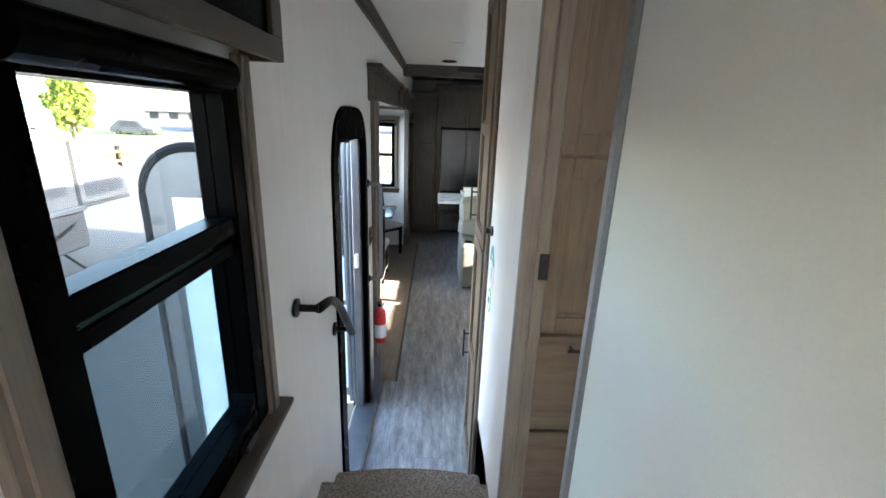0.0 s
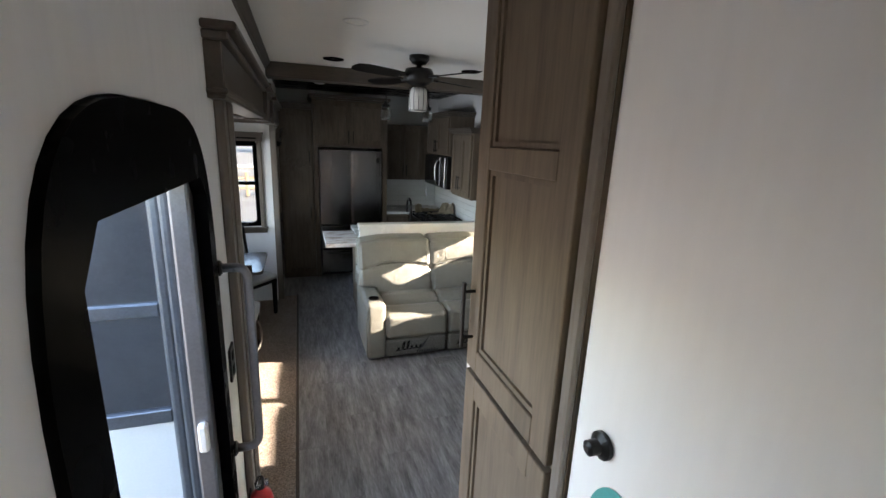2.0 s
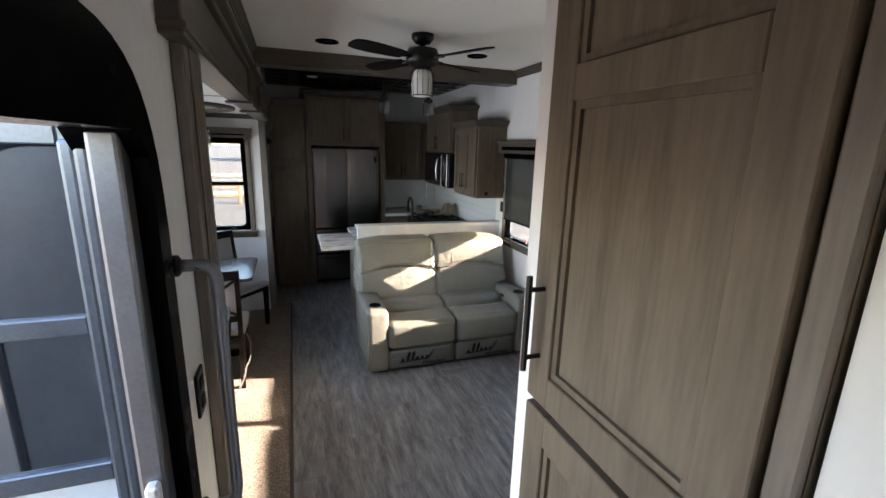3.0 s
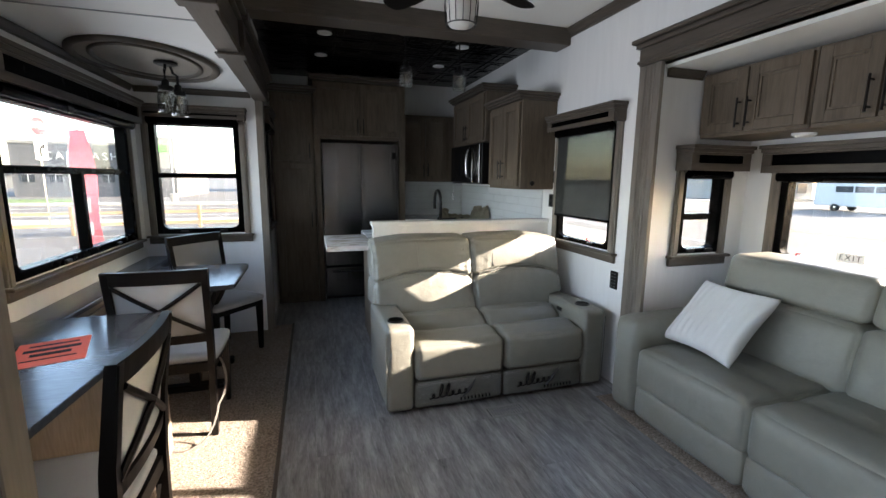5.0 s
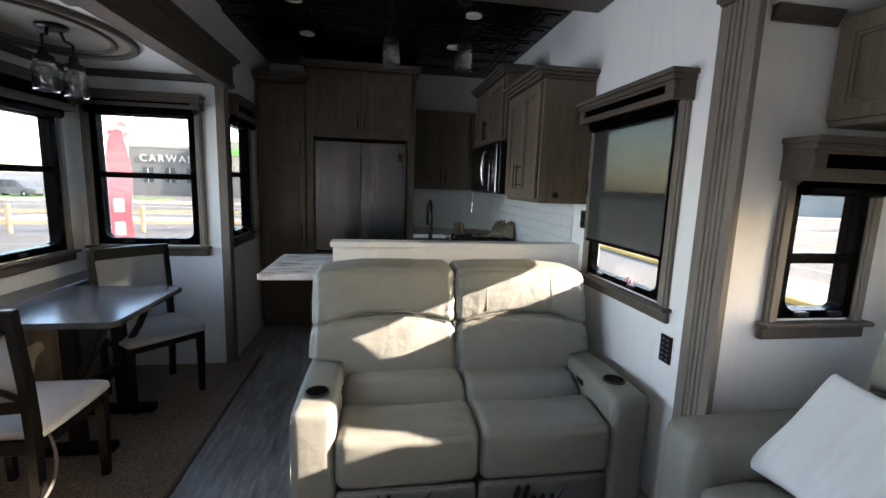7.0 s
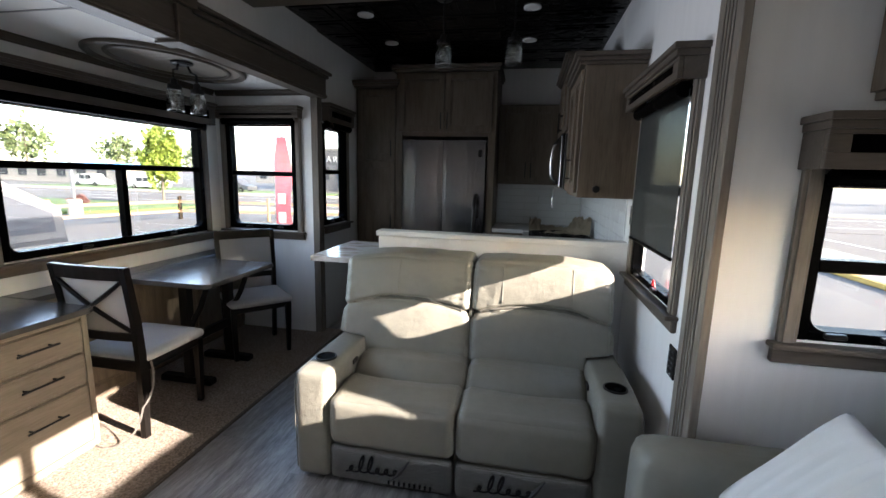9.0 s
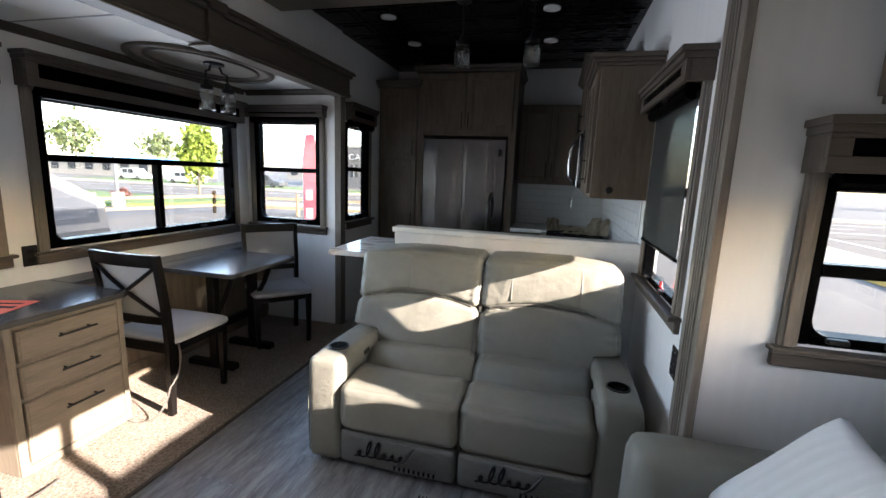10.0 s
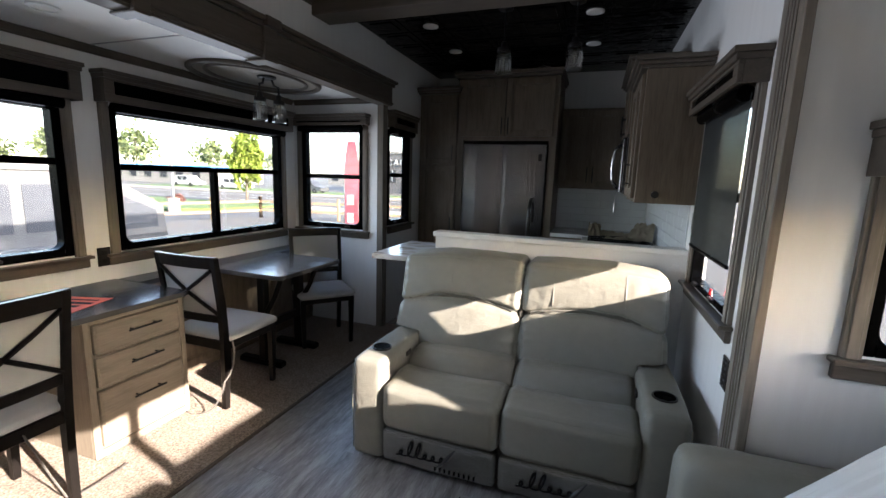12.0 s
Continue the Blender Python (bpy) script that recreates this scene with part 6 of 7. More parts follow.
wd = part("door_wedge", prism([(3.40, 0.0), (3.62, 0.0), (3.62, 0.06), (3.55, 0.30), (3.52, 0.32), (3.49, 0.28)], "x", -0.40, -0.355), GREYMETAL)
tagged(wd, "dark grey slanted bracket on the floor by the entry", "bracket")

# ---- bathroom beyond the hall ----
lc = cabinet("linen_cabinet", "y", 2.06, -1, 0.336, 0.678, UP + 0.0, 2.55, 0.30, [(0.342, 0.672, 1.885, 2.52, (0.650, 1.975)), (0.342, 0.672, 1.315, 1.872, (0.650, 1.79))], "dark grey-brown linen cabinet in the bathroom")
dr = part("drawer", box(0.346, 2.04, 0.94, 0.672, 2.059, 1.30, 0.003), WOOD_X, lc)
rail_handle(dr, (0.50, 2.04, 1.265), "x", 0.12, (0, -1, 0))
part("drawer", box(0.346, 2.04, 0.56, 0.672, 2.059, 0.925, 0.003), WOOD_X, lc)
SHOWER = mottled("pale_shower_panel", (0.76, 0.74, 0.73), 0.25, 0.0, 1.5, 0.06)
structure("floor_bath", box(0.31, 1.0, UP, RX, 2.42, UP + 0.006), LAMINATE, "dark bathroom floor", "floor")
structure("wall_shower_back", box(0.96, 3.0, UP, RX, 3.055, 2.55), SHOWER, "pale shower wall panel", "wall")
structure("wall_shower_side", box(RX - 0.03, 2.42, UP, RX - 0.002, 3.0, 2.55), SHOWER, "pale shower side panel", "wall")
structure("wall_shower_left", box(0.935, 2.36, UP, 0.96, 3.05, 2.55), SHOWER, "pale shower panel beside the linen cabinet", "wall")
sh = thing("shower", (1.4, 2.7, UP), "white shower pan with a glass door", "shower")
part("pan", boxes([(0.962, 2.44, UP + 0.008, RX - 0.032, 2.998, UP + 0.05)], 0.004), WHITE_PLASTIC, sh)
part("curb", boxes([(0.962, 2.40, UP + 0.008, RX - 0.032, 2.44, UP + 0.12)], 0.008), WHITE_PLASTIC, sh)
part("track", boxes([(0.962, 2.405, UP + 0.12, RX - 0.032, 2.435, UP + 0.15), (0.962, 2.405, 2.36, RX - 0.032, 2.435, 2.40)], 0.004), METAL_BLACK, sh, "black door track")
gp = part("glass_door", box(1.28, 2.416, UP + 0.15, RX - 0.04, 2.422, 2.36), PANE, sh, "clear glass door")
gp.visible_shadow = False
SLAT_RED = wood("red_brown_teak", (0.20, 0.07, 0.045), (0.3, 3, 3), 0.5)
seat = thing("folding_bench", (1.75, 2.72, 1.07), "folding red-brown slatted shower seat on brackets", "seat")
for k in range(5):
    part("slat", box(1.56 + k * 0.07, 2.55, 1.07, 1.615 + k * 0.07, 2.92, 1.09, 0.003), SLAT_RED, seat)
part("bracket", boxes([(1.56, 2.60, 1.04, RX - 0.032, 2.63, 1.07), (1.56, 2.84, 1.04, RX - 0.032, 2.87, 1.07), (RX - 0.055, 2.56, 0.94, RX - 0.032, 2.9, 1.06)], 0.003), WHITE_PLASTIC, seat)

sky_dome = structure("window_9", boxes([(1.08, 2.40, CEIL + 0.10, 1.77, 3.02, CEIL + 0.106)], 0.0), PANE, "tinted shower skylight", "window")
structure("trim_skylight", boxes([(1.08, 2.40, CEIL + 0.08, 1.10, 3.02, CEIL + 0.10), (1.75, 2.40, CEIL + 0.08, 1.77, 3.02, CEIL + 0.10), (1.10, 2.40, CEIL + 0.08, 1.75, 2.42, CEIL + 0.10), (1.10, 3.0, CEIL + 0.08, 1.75, 3.02, CEIL + 0.10)]), WHITE_PLASTIC, "white skylight frame", "trim")
sky_dome.visible_shadow = False


# ---- outdoors ----
GZ = -1.0
ASPHALT = mottled("sun_bleached_asphalt", (0.085, 0.076, 0.064), 0.9, 0.0, 0.4, 0.22, 40.0, 0.2, 0.002)
ROAD = mottled("pale_road_asphalt", (0.078, 0.064, 0.047), 0.88, 0.0, 0.3, 0.15, 30.0, 0.5, 0.003)
CONCRETE = mottled("pale_concrete", (0.26, 0.23, 0.185), 0.85, 0.0, 0.7, 0.12, 25.0, 0.3, 0.002)
GRASS = mottled("cut_grass", (0.085, 0.125, 0.030), 0.95, 0.0, 1.2, 0.35, 30.0, 1.0, 0.03)
LEAVES = mottled("spring_leaves", (0.12, 0.165, 0.018), 0.6, 0.0, 1.5, 0.35, 12.0, 0.2)
LEAVES_DARK = mottled("dark_leaves", (0.07, 0.095, 0.03), 0.65, 0.0, 1.5, 0.35, 12.0, 0.2)
SHRUB_RED = mottled("red_brown_shrub", (0.09, 0.035, 0.028), 0.8, 0.0, 3.0, 0.4, 15.0, 0.4)
BARK = mottled("grey_bark", (0.12, 0.095, 0.07), 0.9, 0.0, 5.0, 0.3, 40.0, 0.8, 0.01)
TIMBER = mottled("raw_fence_timber", (0.22, 0.15, 0.085), 0.85, 0.0, 4.0, 0.25, 50.0, 0.4, 0.002)
PAINT_LINE = mottled("road_paint_white", (0.40, 0.40, 0.38), 0.7, 0.0, 3.0, 0.12)
PAINT_YELLOW = mottled("road_paint_yellow", (0.40, 0.24, 0.05), 0.7, 0.0, 3.0, 0.12)
FACADE = mottled("grey_block_facade", (0.085, 0.085, 0.085), 0.85, 0.0, 0.6, 0.12)
FACADE_PALE = mottled("pale_stucco_facade", (0.20, 0.19, 0.17), 0.85, 0.0, 0.6, 0.1)
DARK_GLASS = mat("dark_facade_glass", (0.03, 0.035, 0.04), 0.08)
CANVAS_WHITE = mottled("white_tent_canvas", (0.12, 0.12, 0.12), 0.8, 0.0, 2.0, 0.1, 60.0, 0.06)
CANVAS_GREY = mottled("grey_tent_canvas", (0.05, 0.055, 0.065), 0.8, 0.0, 2.0, 0.1, 60.0, 0.06)
SHELL_GREY = mottled("grey_trailer_shell", (0.05, 0.052, 0.055), 0.45, 0.0, 2.0, 0.08)
SIGN_RED = mottled("stop_sign_red", (0.48, 0.02, 0.025), 0.45, 0.0, 5.0, 0.06)
BANNER_RED = translucent("red_banner_cloth", (0.66, 0.24, 0.26), 0.6)
RV_WHITE = mottled("white_fibreglass", (0.40, 0.40, 0.39), 0.4, 0.0, 1.0, 0.05)
BLUE_ROOF = mottled("blue_metal_roof", (0.06, 0.25, 0.45), 0.5, 0.0, 1.0, 0.1)

structure("ground", box(-600, -600, GZ - 0.5, 600, 600, GZ), ASPHALT, "sun-bleached asphalt yard reaching far around", "ground")
structure("road_front", box(-220, 30, GZ, 220, 43, GZ + 0.02), ROAD, "pale asphalt road beyond the timber fence", "road")
structure("road_side", box(13, -220, GZ, 32, 29.8, GZ + 0.02), ROAD, "pale asphalt road along the sofa side", "road")
structure("pavement_front", box(-17.5, 27.6, GZ, 12.6, 29.7, GZ + 0.13, 0.02), CONCRETE, "pale concrete pavement with a kerb", "pavement")
structure("pavement_side", box(10.2, -220, GZ, 12.6, 27.4, GZ + 0.13, 0.02), CONCRETE, "pale concrete pavement beside the side road", "pavement")
structure("pavement_far", box(-220, 43.2, GZ, 220, 46, GZ + 0.13, 0.02), CONCRETE, "far concrete pavement", "pavement")
structure("lawn", prism([(-62, 47), (-20, 47), (-20, 52), (-62, 56)], "z", GZ, GZ + 0.1), GRASS, "green lawn strip across the road", "lawn")
structure("lawn_corner", prism([(-46, 22.0), (-23.5, 20.5), (-20.5, 24.5), (-19.5, 29.6), (-46, 29.6)], "z", GZ, GZ + 0.14), GRASS, "green lawn corner with shrubs and a young tree", "lawn")
for y in (33.2, 36.4, 39.8):
    structure("road_line_front", boxes([(-120 + k * 9, y, GZ + 0.02, -115 + k * 9, y + 0.15, GZ + 0.025) for k in range(26)] if y == 36.4 else [(-200, y, GZ + 0.02, 200, y + 0.15, GZ + 0.025)]), PAINT_LINE, "white painted road line", "road marking")
for x, m in ((15.0, PAINT_LINE), (22.5, PAINT_YELLOW), (22.9, PAINT_YELLOW), (30.0, PAINT_LINE)):
    structure("road_line_side", box(x, -200, GZ + 0.02, x + 0.14, 29.8, GZ + 0.025), m, "painted road line along the side road", "road marking")
structure("kerb_yellow", box(9.95, -60, GZ, 10.19, 27.4, GZ + 0.14, 0.02), PAINT_YELLOW, "yellow painted kerb beside the side pavement", "kerb")


def leaf_crown(centre, rx, rz, n, size, seed, material):
    rnd = random.Random(seed)
    bm = bmesh.new()
    c = Vector(centre)
    for k in range(n):
        a, b = rnd.uniform(0, 2 * math.pi), math.acos(rnd.uniform(-1, 1))
        d = Vector((math.sin(b) * math.cos(a), math.sin(b) * math.sin(a), math.cos(b)))
        r = (0.35 + 0.65 * rnd.random() ** 0.5) * (0.72 + 0.55 * noise.noise(d * 2.1 + Vector((seed, 0, 0))))
        taper = 1.0 - 0.35 * max(0.0, d.z)
        p = c + Vector((d.x * rx * taper, d.y * rx * taper, d.z * rz)) * r
        u = Vector((rnd.uniform(-1, 1), rnd.uniform(-1, 1), rnd.uniform(-1, 1))).normalized()
        w = u.cross(Vector((rnd.uniform(-1, 1), rnd.uniform(-1, 1), rnd.uniform(-1, 1)))).normalized()
        s = size * rnd.uniform(0.6, 1.3)
        bm.faces.new([bm.verts.new(p + q) for q in (u * s, w * s * 0.55, -u * s, -w * s * 0.55)])
    return bm


def tree(x, y, h, spread, material, label, seed, n=1500):
    t = thing("tree", (x, y, GZ + 0.1), label, "tree", "trees outside")
    rnd = random.Random(seed)
    bm = bmesh.new()
    z = GZ + 0.05
    add_tube(bm, [(x, y, z), (x + 0.03, y, z + h * 0.25), (x - 0.04, y + 0.03, z + h * 0.5), (x, y, z + h * 0.85)], [0.11 * h / 6, 0.085 * h / 6, 0.06 * h / 6, 0.015], 8)
    for k in range(9):
        a, f = k * 2.4 + seed, 0.3 + 0.055 * k
        d = Vector((math.cos(a), math.sin(a), 0.9))
        p = Vector((x, y, z + h * f))
        add_tube(bm, [p, p + d * spread * 0.35, p + d * spread * 0.62 + Vector((0, 0, 0.15))], [0.04, 0.025, 0.008], 5)
    part("trunk", bm, BARK, t, "grey trunk with limbs")
    part("crown", leaf_crown((x, y, z + h * 0.62), spread, h * 0.42, n, 0.030 * h if n > 3000 else 0.045 * h, seed, material), material, t, "loose leafy crown")


tree(-22.5, 28.6, 5.4, 1.7, LEAVES, "young bright green tree on the corner lawn", 3, 5200)
for k, (x, y, h, s) in enumerate(((-92, 70, 12, 6), (-80, 78, 10, 5), (-104, 62, 11, 6), (-70, 88, 9, 4), (-118, 58, 10, 6), (62, 70, 11, 6), (75, 40, 10, 5))):
    tree(x, y, h, s, LEAVES_DARK, "distant dark green tree", 11 + k, 700)
for k, (x, y, w) in enumerate(((-25.5, 22.6, 1.5), (-27.5, 23.5, 1.3), (-24.2, 24.4, 1.1), (-31, 24.4, 1.5), (-36, 25.0, 1.4))):
    sh_t = thing("shrub", (x, y, GZ + 0.14), "low red-brown shrub on the corner lawn", "shrub", "corner shrubs")
    part("twigs", boxes([(x - 0.03, y - 0.03, GZ + 0.1, x + 0.03, y + 0.03, GZ + 0.5)]), BARK, sh_t)
    part("leaves", leaf_crown((x, y, GZ + 0.5), w * 0.6, 0.45, 420, 0.10, 31 + k, SHRUB_RED), SHRUB_RED if k % 2 == 0 else LEAVES, sh_t)


def fence_run(a, b, n):
    a, b = Vector(a), Vector(b)
    t = thing("fence", (*((a + b) / 2), GZ), "raw timber post-and-rail fence along the lot", "fence", "timber fence runs")
    d = (b - a).normalized()
    w = Vector((-d.y, d.x))
    for k in range(n + 1):
        p = a + (b - a) * k / n
        part("post", box(p.x - 0.07, p.y - 0.07, GZ, p.x + 0.07, p.y + 0.07, GZ + 1.15, 0.015), TIMBER, t)
    for z in (0.42, 0.88):
        bm = bmesh.new()
        pts = [(a + w * 0.05), (b + w * 0.05), (b - w * 0.05), (a - w * 0.05)]
        add_prism(bm, [(p.x, p.y) for p in pts], "z", GZ + z - 0.06, GZ + z + 0.06)
        part("rail", bm, TIMBER, t)


fence_run((-18.5, 12.5), (-15.6, 22.4), 4)
fence_run((-15.6, 22.4), (-7.0, 24.2), 4)
fence_run((-7.0, 24.2), (4.0, 25.6), 5)


def lettering(text, size, at, mt, parent, depth=0.03, spacing=1.0, turn=0):
    cu = bpy.data.curves.new("letters", "FONT")
    cu.body, cu.size, cu.extrude, cu.align_x, cu.align_y, cu.space_character = text, size, depth, "CENTER", "CENTER", spacing
    tmp = new("letters_source", cu)
    me = bpy.data.meshes.new_from_object(tmp.evaluated_get(bpy.context.evaluated_depsgraph_get()))
    bpy.data.objects.remove(tmp)
    o = new("letters", me)
    me.materials.append(mt)
    o.parent = parent
    o.matrix_basis = Matrix.Translation(-base_of(parent)) @ pose(*at, 90, 0, turn)
    return o


def wash_building():
    t = thing("wash_building", (-23, 64, GZ), "grey block wash building with white letters", "building")
    part("wall", box(-30, 60, GZ, -18.2, 74, 4.6), FACADE, t)
    part("parapet", box(-30.1, 59.9, 4.6, -18.1, 74.1, 4.95, 0.03), FACADE_PALE, t)
    part("wing", box(-18.2, 58.5, GZ, -14.4, 74, 5.6), FACADE_PALE, t, "pale taller wing")
    part("wing_base", box(-18.25, 58.4, GZ, -14.35, 58.5, 2.2), FACADE, t, "grey wing base")
    for x in (-28.6, -26.2, -23.8, -21.4, -19.6):
        w = part("window", box(x - 0.55, 59.93, 0.6, x + 0.55, 60.0, 2.3), DARK_GLASS, t, "dark window")
        part("pane_bar", boxes([(x - 0.03, 59.90, 0.6, x + 0.03, 59.93, 2.3), (x - 0.55, 59.90, 1.4, x + 0.55, 59.93, 1.46)]), RV_WHITE, w)
    lettering("CARWASH", 1.15, (-23.6, 59.86, 3.35), RV_WHITE, t, 0.05, 1.35)
    part("wing_sign", boxes([(-17.6, 58.38, 4.0, -15.0, 58.42, 4.7)], 0.05), LIME, t, "green sign shape")


wash_building()
for x, y, w, h, m, lab in ((-75, 62, 26, 3.2, BLUE_ROOF, "distant low building with a blue roof"), (-46, 95, 30, 3.0, RV_WHITE, "distant white commercial building"), (5, 78, 22, 5, FACADE_PALE, "distant pale shop building"), (58, 10, 10, 4, FACADE_PALE, "pale low building beside the side road"), (60, 45, 12, 5, RV_WHITE, "white building across the side road")):
    b = thing("far_building", (x, y, GZ), lab, "building")
    part("wall", box(x - w / 2, y, GZ, x + w / 2, y + 12, GZ + h * 0.78), FACADE_PALE if m is not FACADE_PALE else RV_WHITE, b)
    part("roof", box(x - w / 2 - 0.4, y - 0.5, GZ + h * 0.78, x + w / 2 + 0.4, y + 12.5, GZ + h, 0.1), m, b)
    for k in range(int(w / 4)):
        xx = x - w / 2 + 2 + k * 4
        part("window", box(xx - 0.9, y - 0.05, GZ + 0.9, xx + 0.9, y, GZ + 2.2), DARK_GLASS, b)


def street_sign():
    x, y = -11.3, 26.7
    t = thing("street_sign", (x, y, GZ), "red stop sign over a white arrow sign", "street sign")
    part("post", tube([(x, y, GZ), (x, y, 4.0)], 0.035, 8), CHROME, t)
    d = Vector((-9.05, 17.8, 0)).normalized()
    yaw = math.degrees(math.atan2(-d.x, d.y)) + 46

    def plate(name, pts, z, y0, y1, mt, lab):
        bm = bmesh.new()
        add_prism(bm, [(a, b + z) for a, b in pts], "y", y0, y1)
        bmesh.ops.transform(bm, matrix=Matrix.Translation((x, y, 0)) @ pose(0, 0, 0, 0, 0, yaw), verts=bm.verts)
        return part(name, bm, mt, t, lab)
    octo = [(0.41 * math.cos(math.pi / 8 + k * math.pi / 4), 0.41 * math.sin(math.pi / 8 + k * math.pi / 4)) for k in range(8)]
    plate("stop_plate", [(a * 1.06, b * 1.06) for a, b in octo], 3.47, -0.06, -0.05, PAINT_LINE, "white sign border")
    s = plate("stop_face", octo, 3.47, -0.07, -0.06, SIGN_RED, "red eight-sided sign")
    lettering("STOP", 0.34, (x + 0.07 * math.sin(radians(yaw)), y - 0.08 * math.cos(radians(yaw)), 3.47), PAINT_LINE, s, 0.004, 1.0, yaw)
    plate("arrow_plate", [(-0.3, -0.42), (0.3, -0.42), (0.3, 0.42), (-0.3, 0.42)], 2.45, -0.06, -0.05, PAINT_LINE, "white arrow sign")
    plate("arrow", [(-0.08, -0.3), (0.0, -0.3), (0.0, 0.02), (0.08, 0.12), (0.08, 0.02), (0.22, 0.2), (0.06, 0.34), (0.06, 0.22), (-0.08, 0.08)], 2.45, -0.07, -0.06, RUBBER, "black bent arrow")


street_sign()


def banner():
    x, y = -4.0, 12.7
    t = thing("feather_banner", (x, y, GZ), "red feather banner with pale marks on a pole", "banner")
    part("pole", tube([(x - 0.2, y, GZ), (x - 0.2, y, 1.7), (x - 0.12, y, 2.1), (x + 0.05, y, 2.25)], 0.015, 6), CHROME, t)
    bm = bmesh.new()
    n = 14
    rows = []
    for k in range(n + 1):
        z = -0.45 + 2.65 * k / n
        half = 0.20 if k < 10 else 0.20 * math.cos((k - 10) / 4.6)
        sway = 0.05 * math.sin(k * 0.8)
        rows.append([bm.verts.new((x + a, y + sway * f + d, z)) for a, f, d in ((-half, 0, -0.003), (half, 1, -0.003), (half, 1, 0.003), (-half, 0, 0.003))])
    for a, b in zip(rows, rows[1:]):
        for k in range(4):
            bm.faces.new((a[k], a[(k + 1) % 4], b[(k + 1) % 4], b[k]))
    c = part("cloth", bm, BANNER_RED, t, "red cloth")
    part("mark", boxes([(x - 0.08, y - 0.09, -0.1 + k * 0.42, x + 0.10, y - 0.085, 0.14 + k * 0.42) for k in range(3)]), PAINT_LINE, c, "pale marks")


banner()


def popup_camper():
    t = thing("popup_camper", (-7.6, 7.6, GZ), "grey pop-up tent camper with white and grey canvas", "camper trailer")
    x0, x1, y0, y1 = -8.7, -6.5, 4.9, 8.7
    part("shell", box(x0, y0, GZ + 0.42, x1, y1, 0.12, 0.04), SHELL_GREY, t, "grey lower shell")
    part("skirt", box(x0 - 0.03, y0 - 0.03, 0.10, x1 + 0.03, y1 + 0.03, 0.20, 0.02), CANVAS_WHITE, t)
    part("roof", box(x0 - 0.03, y0 - 0.05, 1.36, x1 + 0.03, y1 + 0.05, 1.52, 0.05), RV_WHITE, t, "white lifted roof")
    part("tent_wall", box(x0 + 0.06, y0 + 0.05, 0.2, x1 - 0.06, y1 - 0.05, 1.36), CANVAS_WHITE, t, "white canvas walls")
    for a, b in ((5.3, 6.3), (6.7, 7.6), (7.75, 8.45)):
        part("tent_window", box(x1 - 0.06, a, 0.42, x1 - 0.045, b, 1.15), CANVAS_GREY, t, "grey canvas window")
    for s, yb in ((1, y1), (-1, y0)):
        bm = bmesh.new()
        add_prism(bm, [(yb, 0.22), (yb + s * 1.25, 0.22), (yb + s * 1.2, 0.75), (yb, 1.42)], "x", x0 + 0.1, x1 - 0.02)
        e = part("bunk_tent", bm, CANVAS_WHITE, t, "white bunk-end canvas")
        part("bunk_panel", prism([(yb + s * 0.12, 0.34), (yb + s * 1.08, 0.34), (yb + s * 1.05, 0.66), (yb + s * 0.12, 1.12)], "x", x1 - 0.02, x1 - 0.008), CANVAS_GREY, e, "grey canvas panel")
        part("bunk_board", box(x0 + 0.1, yb, 0.14, x1 - 0.02, yb + s * 1.27, 0.22, 0.01), SHELL_GREY, t)
    part("stripe", prism([(6.2, -0.42), (7.2, -0.12), (7.25, -0.18), (6.25, -0.47)], "x", x1 + 0.001, x1 + 0.006), BANNER_RED, t, "red slanted stripe")
    part("stripe", prism([(7.4, -0.42), (8.4, -0.06), (8.45, -0.12), (7.5, -0.47)], "x", x1 + 0.001, x1 + 0.006), RUBBER, t, "black slanted stripe")
    part("vent", boxes([(x1, 5.3, -0.45 + 0.06 * k, x1 + 0.012, 6.0, -0.41 + 0.06 * k) for k in range(7)]), RUBBER, t, "dark louvred vent")
    for y in (7.62, 6.75):
        w = part("wheel", turned([(0.30, -0.1), (0.33, -0.06), (0.33, 0.06), (0.30, 0.1)], (x1 - 0.1, y, GZ + 0.33), 24, "x"), RUBBER, t, "black tyre")
        part("rim", turned([(0.19, 0.101), (0.17, 0.09), (0.05, 0.10), (0.04, 0.115)], (x1 - 0.1, y, GZ + 0.33), 16, "x"), CHROME, w, "bright wheel rim")
        part("spoke", boxes([(x1 - 0.005, y - 0.015, GZ + 0.15, x1 + 0.005, y + 0.015, GZ + 0.51), (x1 - 0.005, y - 0.18, GZ + 0.315, x1 + 0.005, y + 0.18, GZ + 0.345)]), CHROME, w)
    for y in (8.2, 5.1):
        part("jack", tube([(x1 - 0.2, y, GZ + 0.45), (x1 - 0.1, y + 0.35, GZ)], 0.025, 6), RUBBER, t)


popup_camper()


def lamp_post(x, y, h, label):
    t = thing("lamp_post", (x, y, GZ), label, "lamp post", "street lamps")
    part("base", turned([(0.32, 0.0), (0.32, 0.75), (0.28, 0.8)], (x, y, GZ), 16), CONCRETE, t, "concrete base")
    part("pole", tube([(x, y, GZ + 0.8), (x, y, GZ + h)], [0.09, 0.06], 8), GREYMETAL, t)
    part("head", box(x - 0.2, y - 0.5, GZ + h - 0.05, x + 0.2, y + 0.5, GZ + h + 0.1, 0.03), GREYMETAL, t)


lamp_post(-21.5, 22.0, 9.5, "grey street lamp on a round concrete base")
lamp_post(-46, 60, 10, "distant grey street lamp")
lamp_post(-12, 48, 9, "grey street lamp across the road")


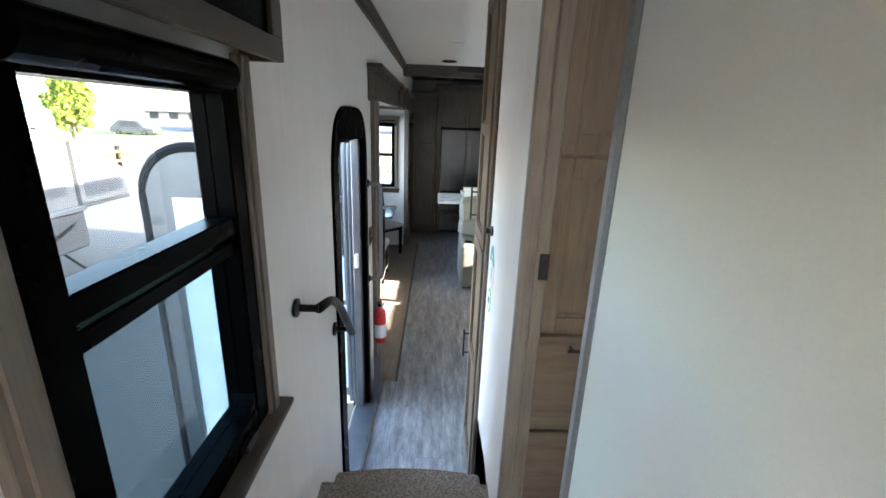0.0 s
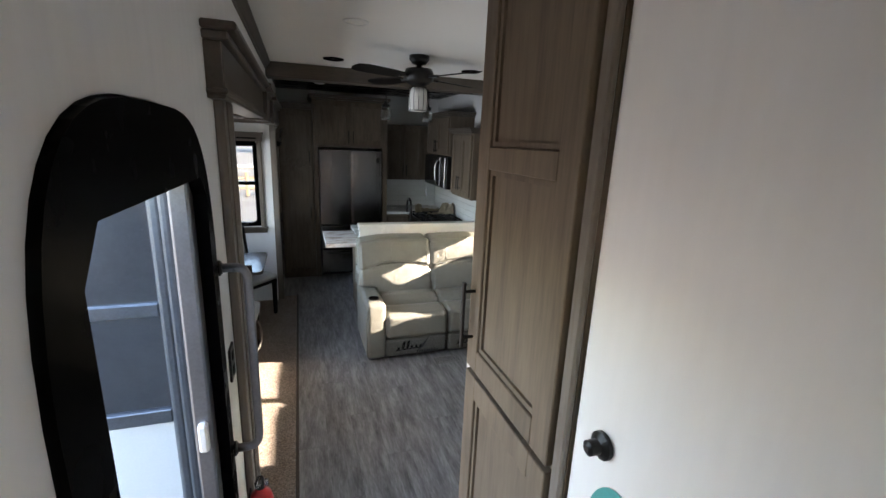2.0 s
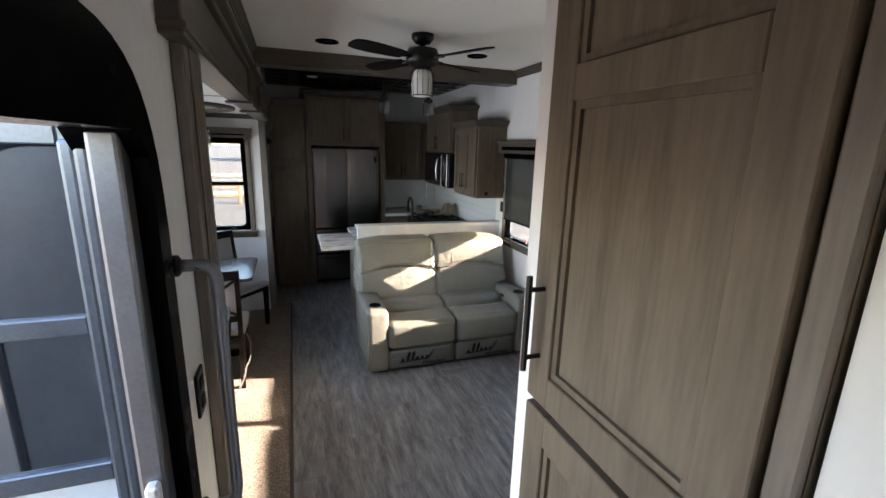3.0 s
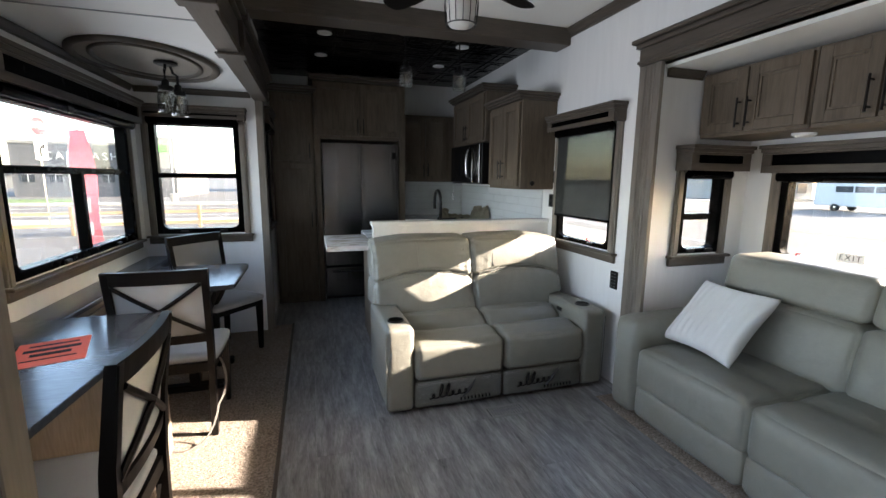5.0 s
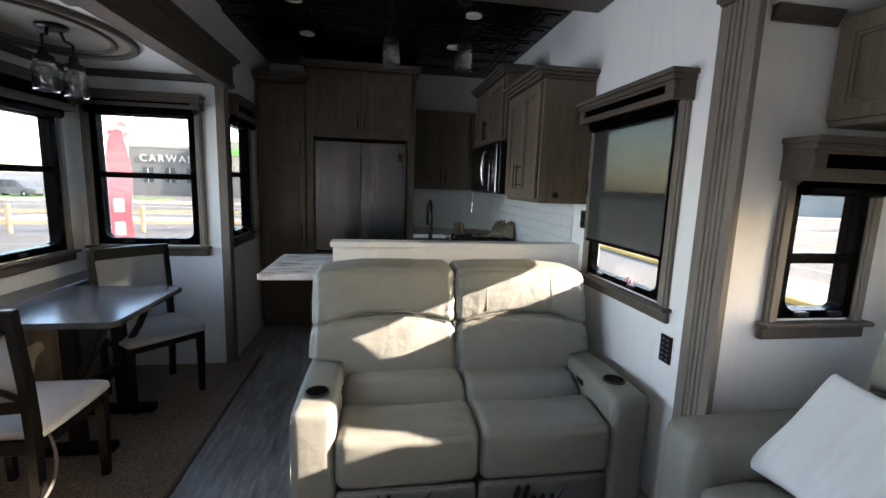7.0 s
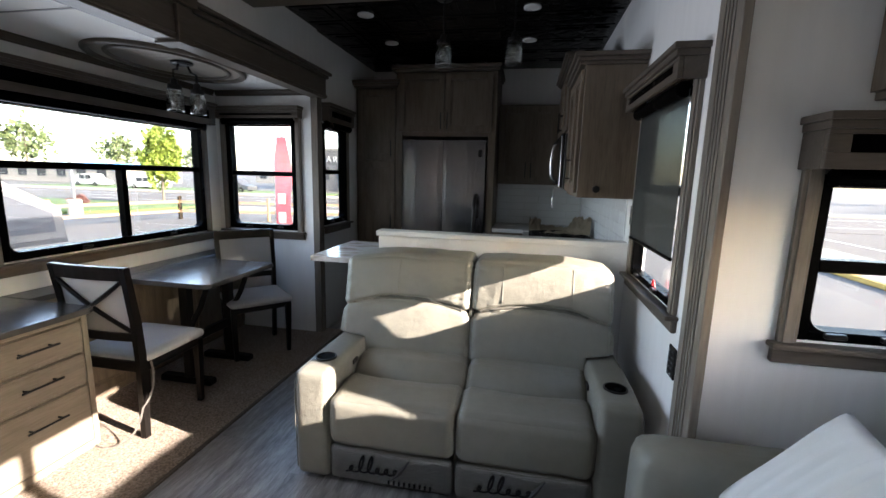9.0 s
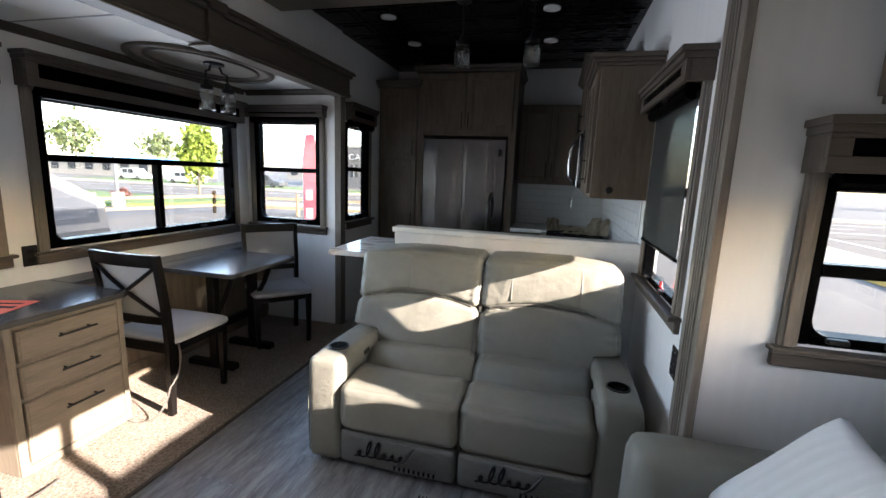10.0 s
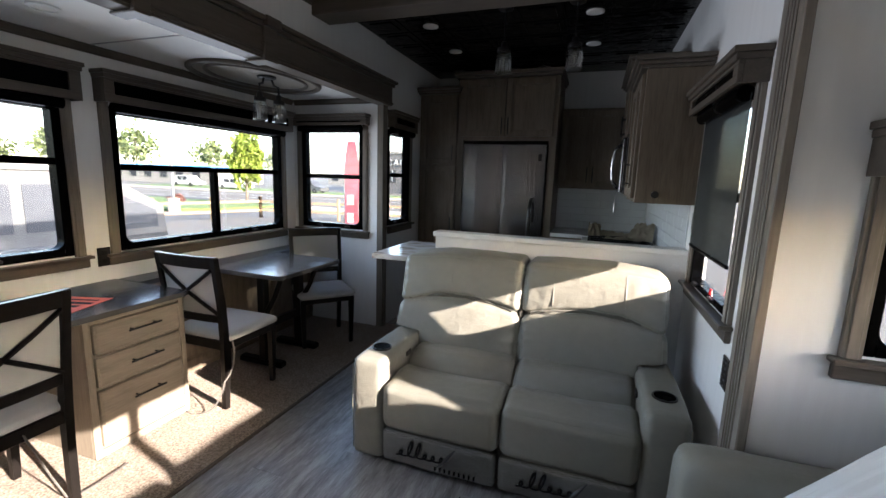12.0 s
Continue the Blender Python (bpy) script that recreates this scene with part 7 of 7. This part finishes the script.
def vehicle(name, x, y, l, w, h, turn, body, label, category, long_side_windows=3):
    """A simple parked vehicle: body, cab glass, wheels."""
    t = thing(name, (x, y, GZ), label, category, "parked vehicles")
    t.rotation_euler = (0, 0, radians(turn))
    O = Vector((x, y, 0))

    def pb(nm, bm, mt, par=t, lab=""):
        o = part(nm, bm, mt, None, lab)
        o.parent = par
        return o
    z = 0.0
    if category == "car":
        prof = [(-l / 2, 0.3), (l / 2, 0.3), (l / 2, 0.75), (l / 2 - 0.9, 0.9), (l / 2 - 1.6, h), (-l / 2 + 1.0, h), (-l / 2 + 0.2, 0.95), (-l / 2, 0.8)]
    else:
        prof = [(-l / 2, 0.45), (l / 2, 0.45), (l / 2, h * 0.8), (l / 2 - 0.5, h), (-l / 2 + 0.1, h), (-l / 2, h - 0.1)]
    bm = prism(prof, "y", -w / 2, w / 2)
    bmesh.ops.bevel(bm, geom=bm.edges[:], offset=0.06, segments=2, affect="EDGES")
    b = pb("body", bm, body)
    for k in range(long_side_windows):
        for s in (-1, 1):
            xa = -l / 2 + 1.2 + k * (l - 2.6) / long_side_windows
            zz = 0.95 if category == "car" else h * 0.52
            pb("window", box(xa, s * w / 2 - 0.004, zz, xa + (l - 2.6) / long_side_windows - 0.12, s * w / 2 + 0.006, zz + (h - 1.05 if category == "car" else 0.5), 0.0), DARK_GLASS)
    for xx in (-l * 0.3, l * 0.3):
        for s in (-1, 1):
            wl = pb("wheel", turned([(0.27, -0.1), (0.32, -0.07), (0.32, 0.07), (0.27, 0.1)], (xx, s * (w / 2 - 0.08), 0.32), 18, "y"), RUBBER)
            pb("rim", turned([(0.19, s * 0.09), (0.05, s * 0.105)], (xx, s * (w / 2 - 0.08), 0.32), 14, "y"), CHROME, wl)
    return t


vehicle("parked_trailer", -8.6, -13.0, 6.2, 2.4, 3.0, 88, RV_WHITE, "white travel trailer parked in the lot", "trailer", 2)
vehicle("parked_trailer", -14.5, -16.0, 7.0, 2.4, 1.6, 20, SHELL_GREY, "low grey boat trailer parked in the lot", "trailer", 1)
vehicle("parked_motorhome", 44, 26, 8, 2.5, 3.1, 92, RV_WHITE, "white motorhome parked across the side road", "motorhome", 4)
vehicle("parked_motorhome", 44, 10, 8, 2.5, 3.1, 90, RV_WHITE, "white motorhome with dark windows across the road", "motorhome", 4)
vehicle("parked_car", 38, 52, 4.5, 1.8, 1.5, 5, SHELL_GREY, "grey car parked across the road", "car", 2)
vehicle("parked_car", -44, 49, 4.5, 1.8, 1.5, 3, RV_WHITE, "white car parked beyond the road", "car", 2)
vehicle("parked_car", -33, 50, 4.6, 1.8, 1.6, 0, SHELL_GREY, "grey car parked beyond the road", "car", 2)
vehicle("parked_car", -56, 52, 4.6, 1.8, 1.6, 0, RV_WHITE, "white car far beyond the road", "car", 2)
structure("kerb_lot", box(-60, -9.6, GZ, -3.0, -8.2, GZ + 0.12, 0.02), CONCRETE, "beige concrete strip in the lot", "kerb")

# exit sticker on the sofa window's glass
sticker = part("sticker", box(RSX + 0.0235, 4.74, 0.985, RSX + 0.0245, 4.87, 1.03), WHITE_PLASTIC, w7, "small white exit sticker")
lettering("EXIT", 0.042, (RSX + 0.0232, 4.805, 1.007), RUBBER, sticker, 0.0004, 1.3, -90)


# ---- pieces of floors and walls ----


def planks():
    """Vinyl planks along y in staggered rows; pieces of one size share a mesh."""
    parent = bpy.data.objects["floor_base"]
    cache = {}
    wdt, lng, gap = 0.178, 1.22, 0.0004
    row = 0
    x = LX + 0.002
    while x < RX - 0.02:
        x1 = min(x + wdt, RX - 0.002)
        y = 2.62 - (row * 0.47) % lng
        while y < BACK:
            ya, yb = max(y, 2.61), min(y + lng, BACK - 0.002)
            if yb - ya > 0.05 and not (x1 < -0.25 and ya > 3.68 and yb < 7.45):
                key = (round(x1 - x, 4), round(yb - ya, 4))
                if key not in cache:
                    bm = box(gap, gap, 0, key[0] - gap, key[1] - gap, 0.006, 0.0006)
                    me = bpy.data.meshes.new("plank")
                    bm.to_mesh(me)
                    bm.free()
                    me.materials.append(VINYL)
                    cache[key] = me
                o = new("plank", cache[key])
                o.location = (x, ya, -0.006)
                o.parent = parent
            y += lng
        x += wdt
        row += 1


planks()


def tiles(parent, axis, at, out, u0, u1, z0, z1):
    """Long glazed wall tiles in running bond, proud of pale grout."""
    w, h, g = 0.305, 0.078, 0.0015
    cache = {}
    r, z = 0, z0
    while z < z1 - 0.01:
        zb = min(z + h, z1)
        u = u0 - (r % 2) * w / 2
        while u < u1:
            a, b = max(u, u0), min(u + w, u1)
            if b - a > 0.02:
                key = (round(b - a, 4), round(zb - z, 4))
                if key not in cache:
                    bm = box(g, 0, g, key[0] - g, 0.006, key[1] - g, 0.0014) if axis == "y" else box(0, g, g, 0.006, key[0] - g, key[1] - g, 0.0014)
                    me = bpy.data.meshes.new("tile")
                    bm.to_mesh(me)
                    bm.free()
                    me.materials.append(TILE)
                    cache[key] = me
                o = new("tile", cache[key])
                o.location = (a, at - 0.008, z) if axis == "y" else (at - 0.008, a, z)
                o.parent = parent
            u += w
        z = zb
        r += 1


back = structure("wall_backsplash", box(1.015, BACK - 0.003, 0.932, RX - 0.01, BACK - 0.001, 1.375), GROUT, "white tiled backsplash on the kitchen back wall", "backsplash")
tiles(back, "y", BACK, -1, 1.016, RX - 0.012, 0.934, 1.374)
side = structure("wall_backsplash_side", box(RX - 0.003, 6.68, 0.932, RX - 0.001, BACK - 0.01, 1.335), GROUT, "white tiled backsplash beside the range", "backsplash")
tiles(side, "x", RX, -1, 6.682, BACK - 0.012, 0.934, 1.334)
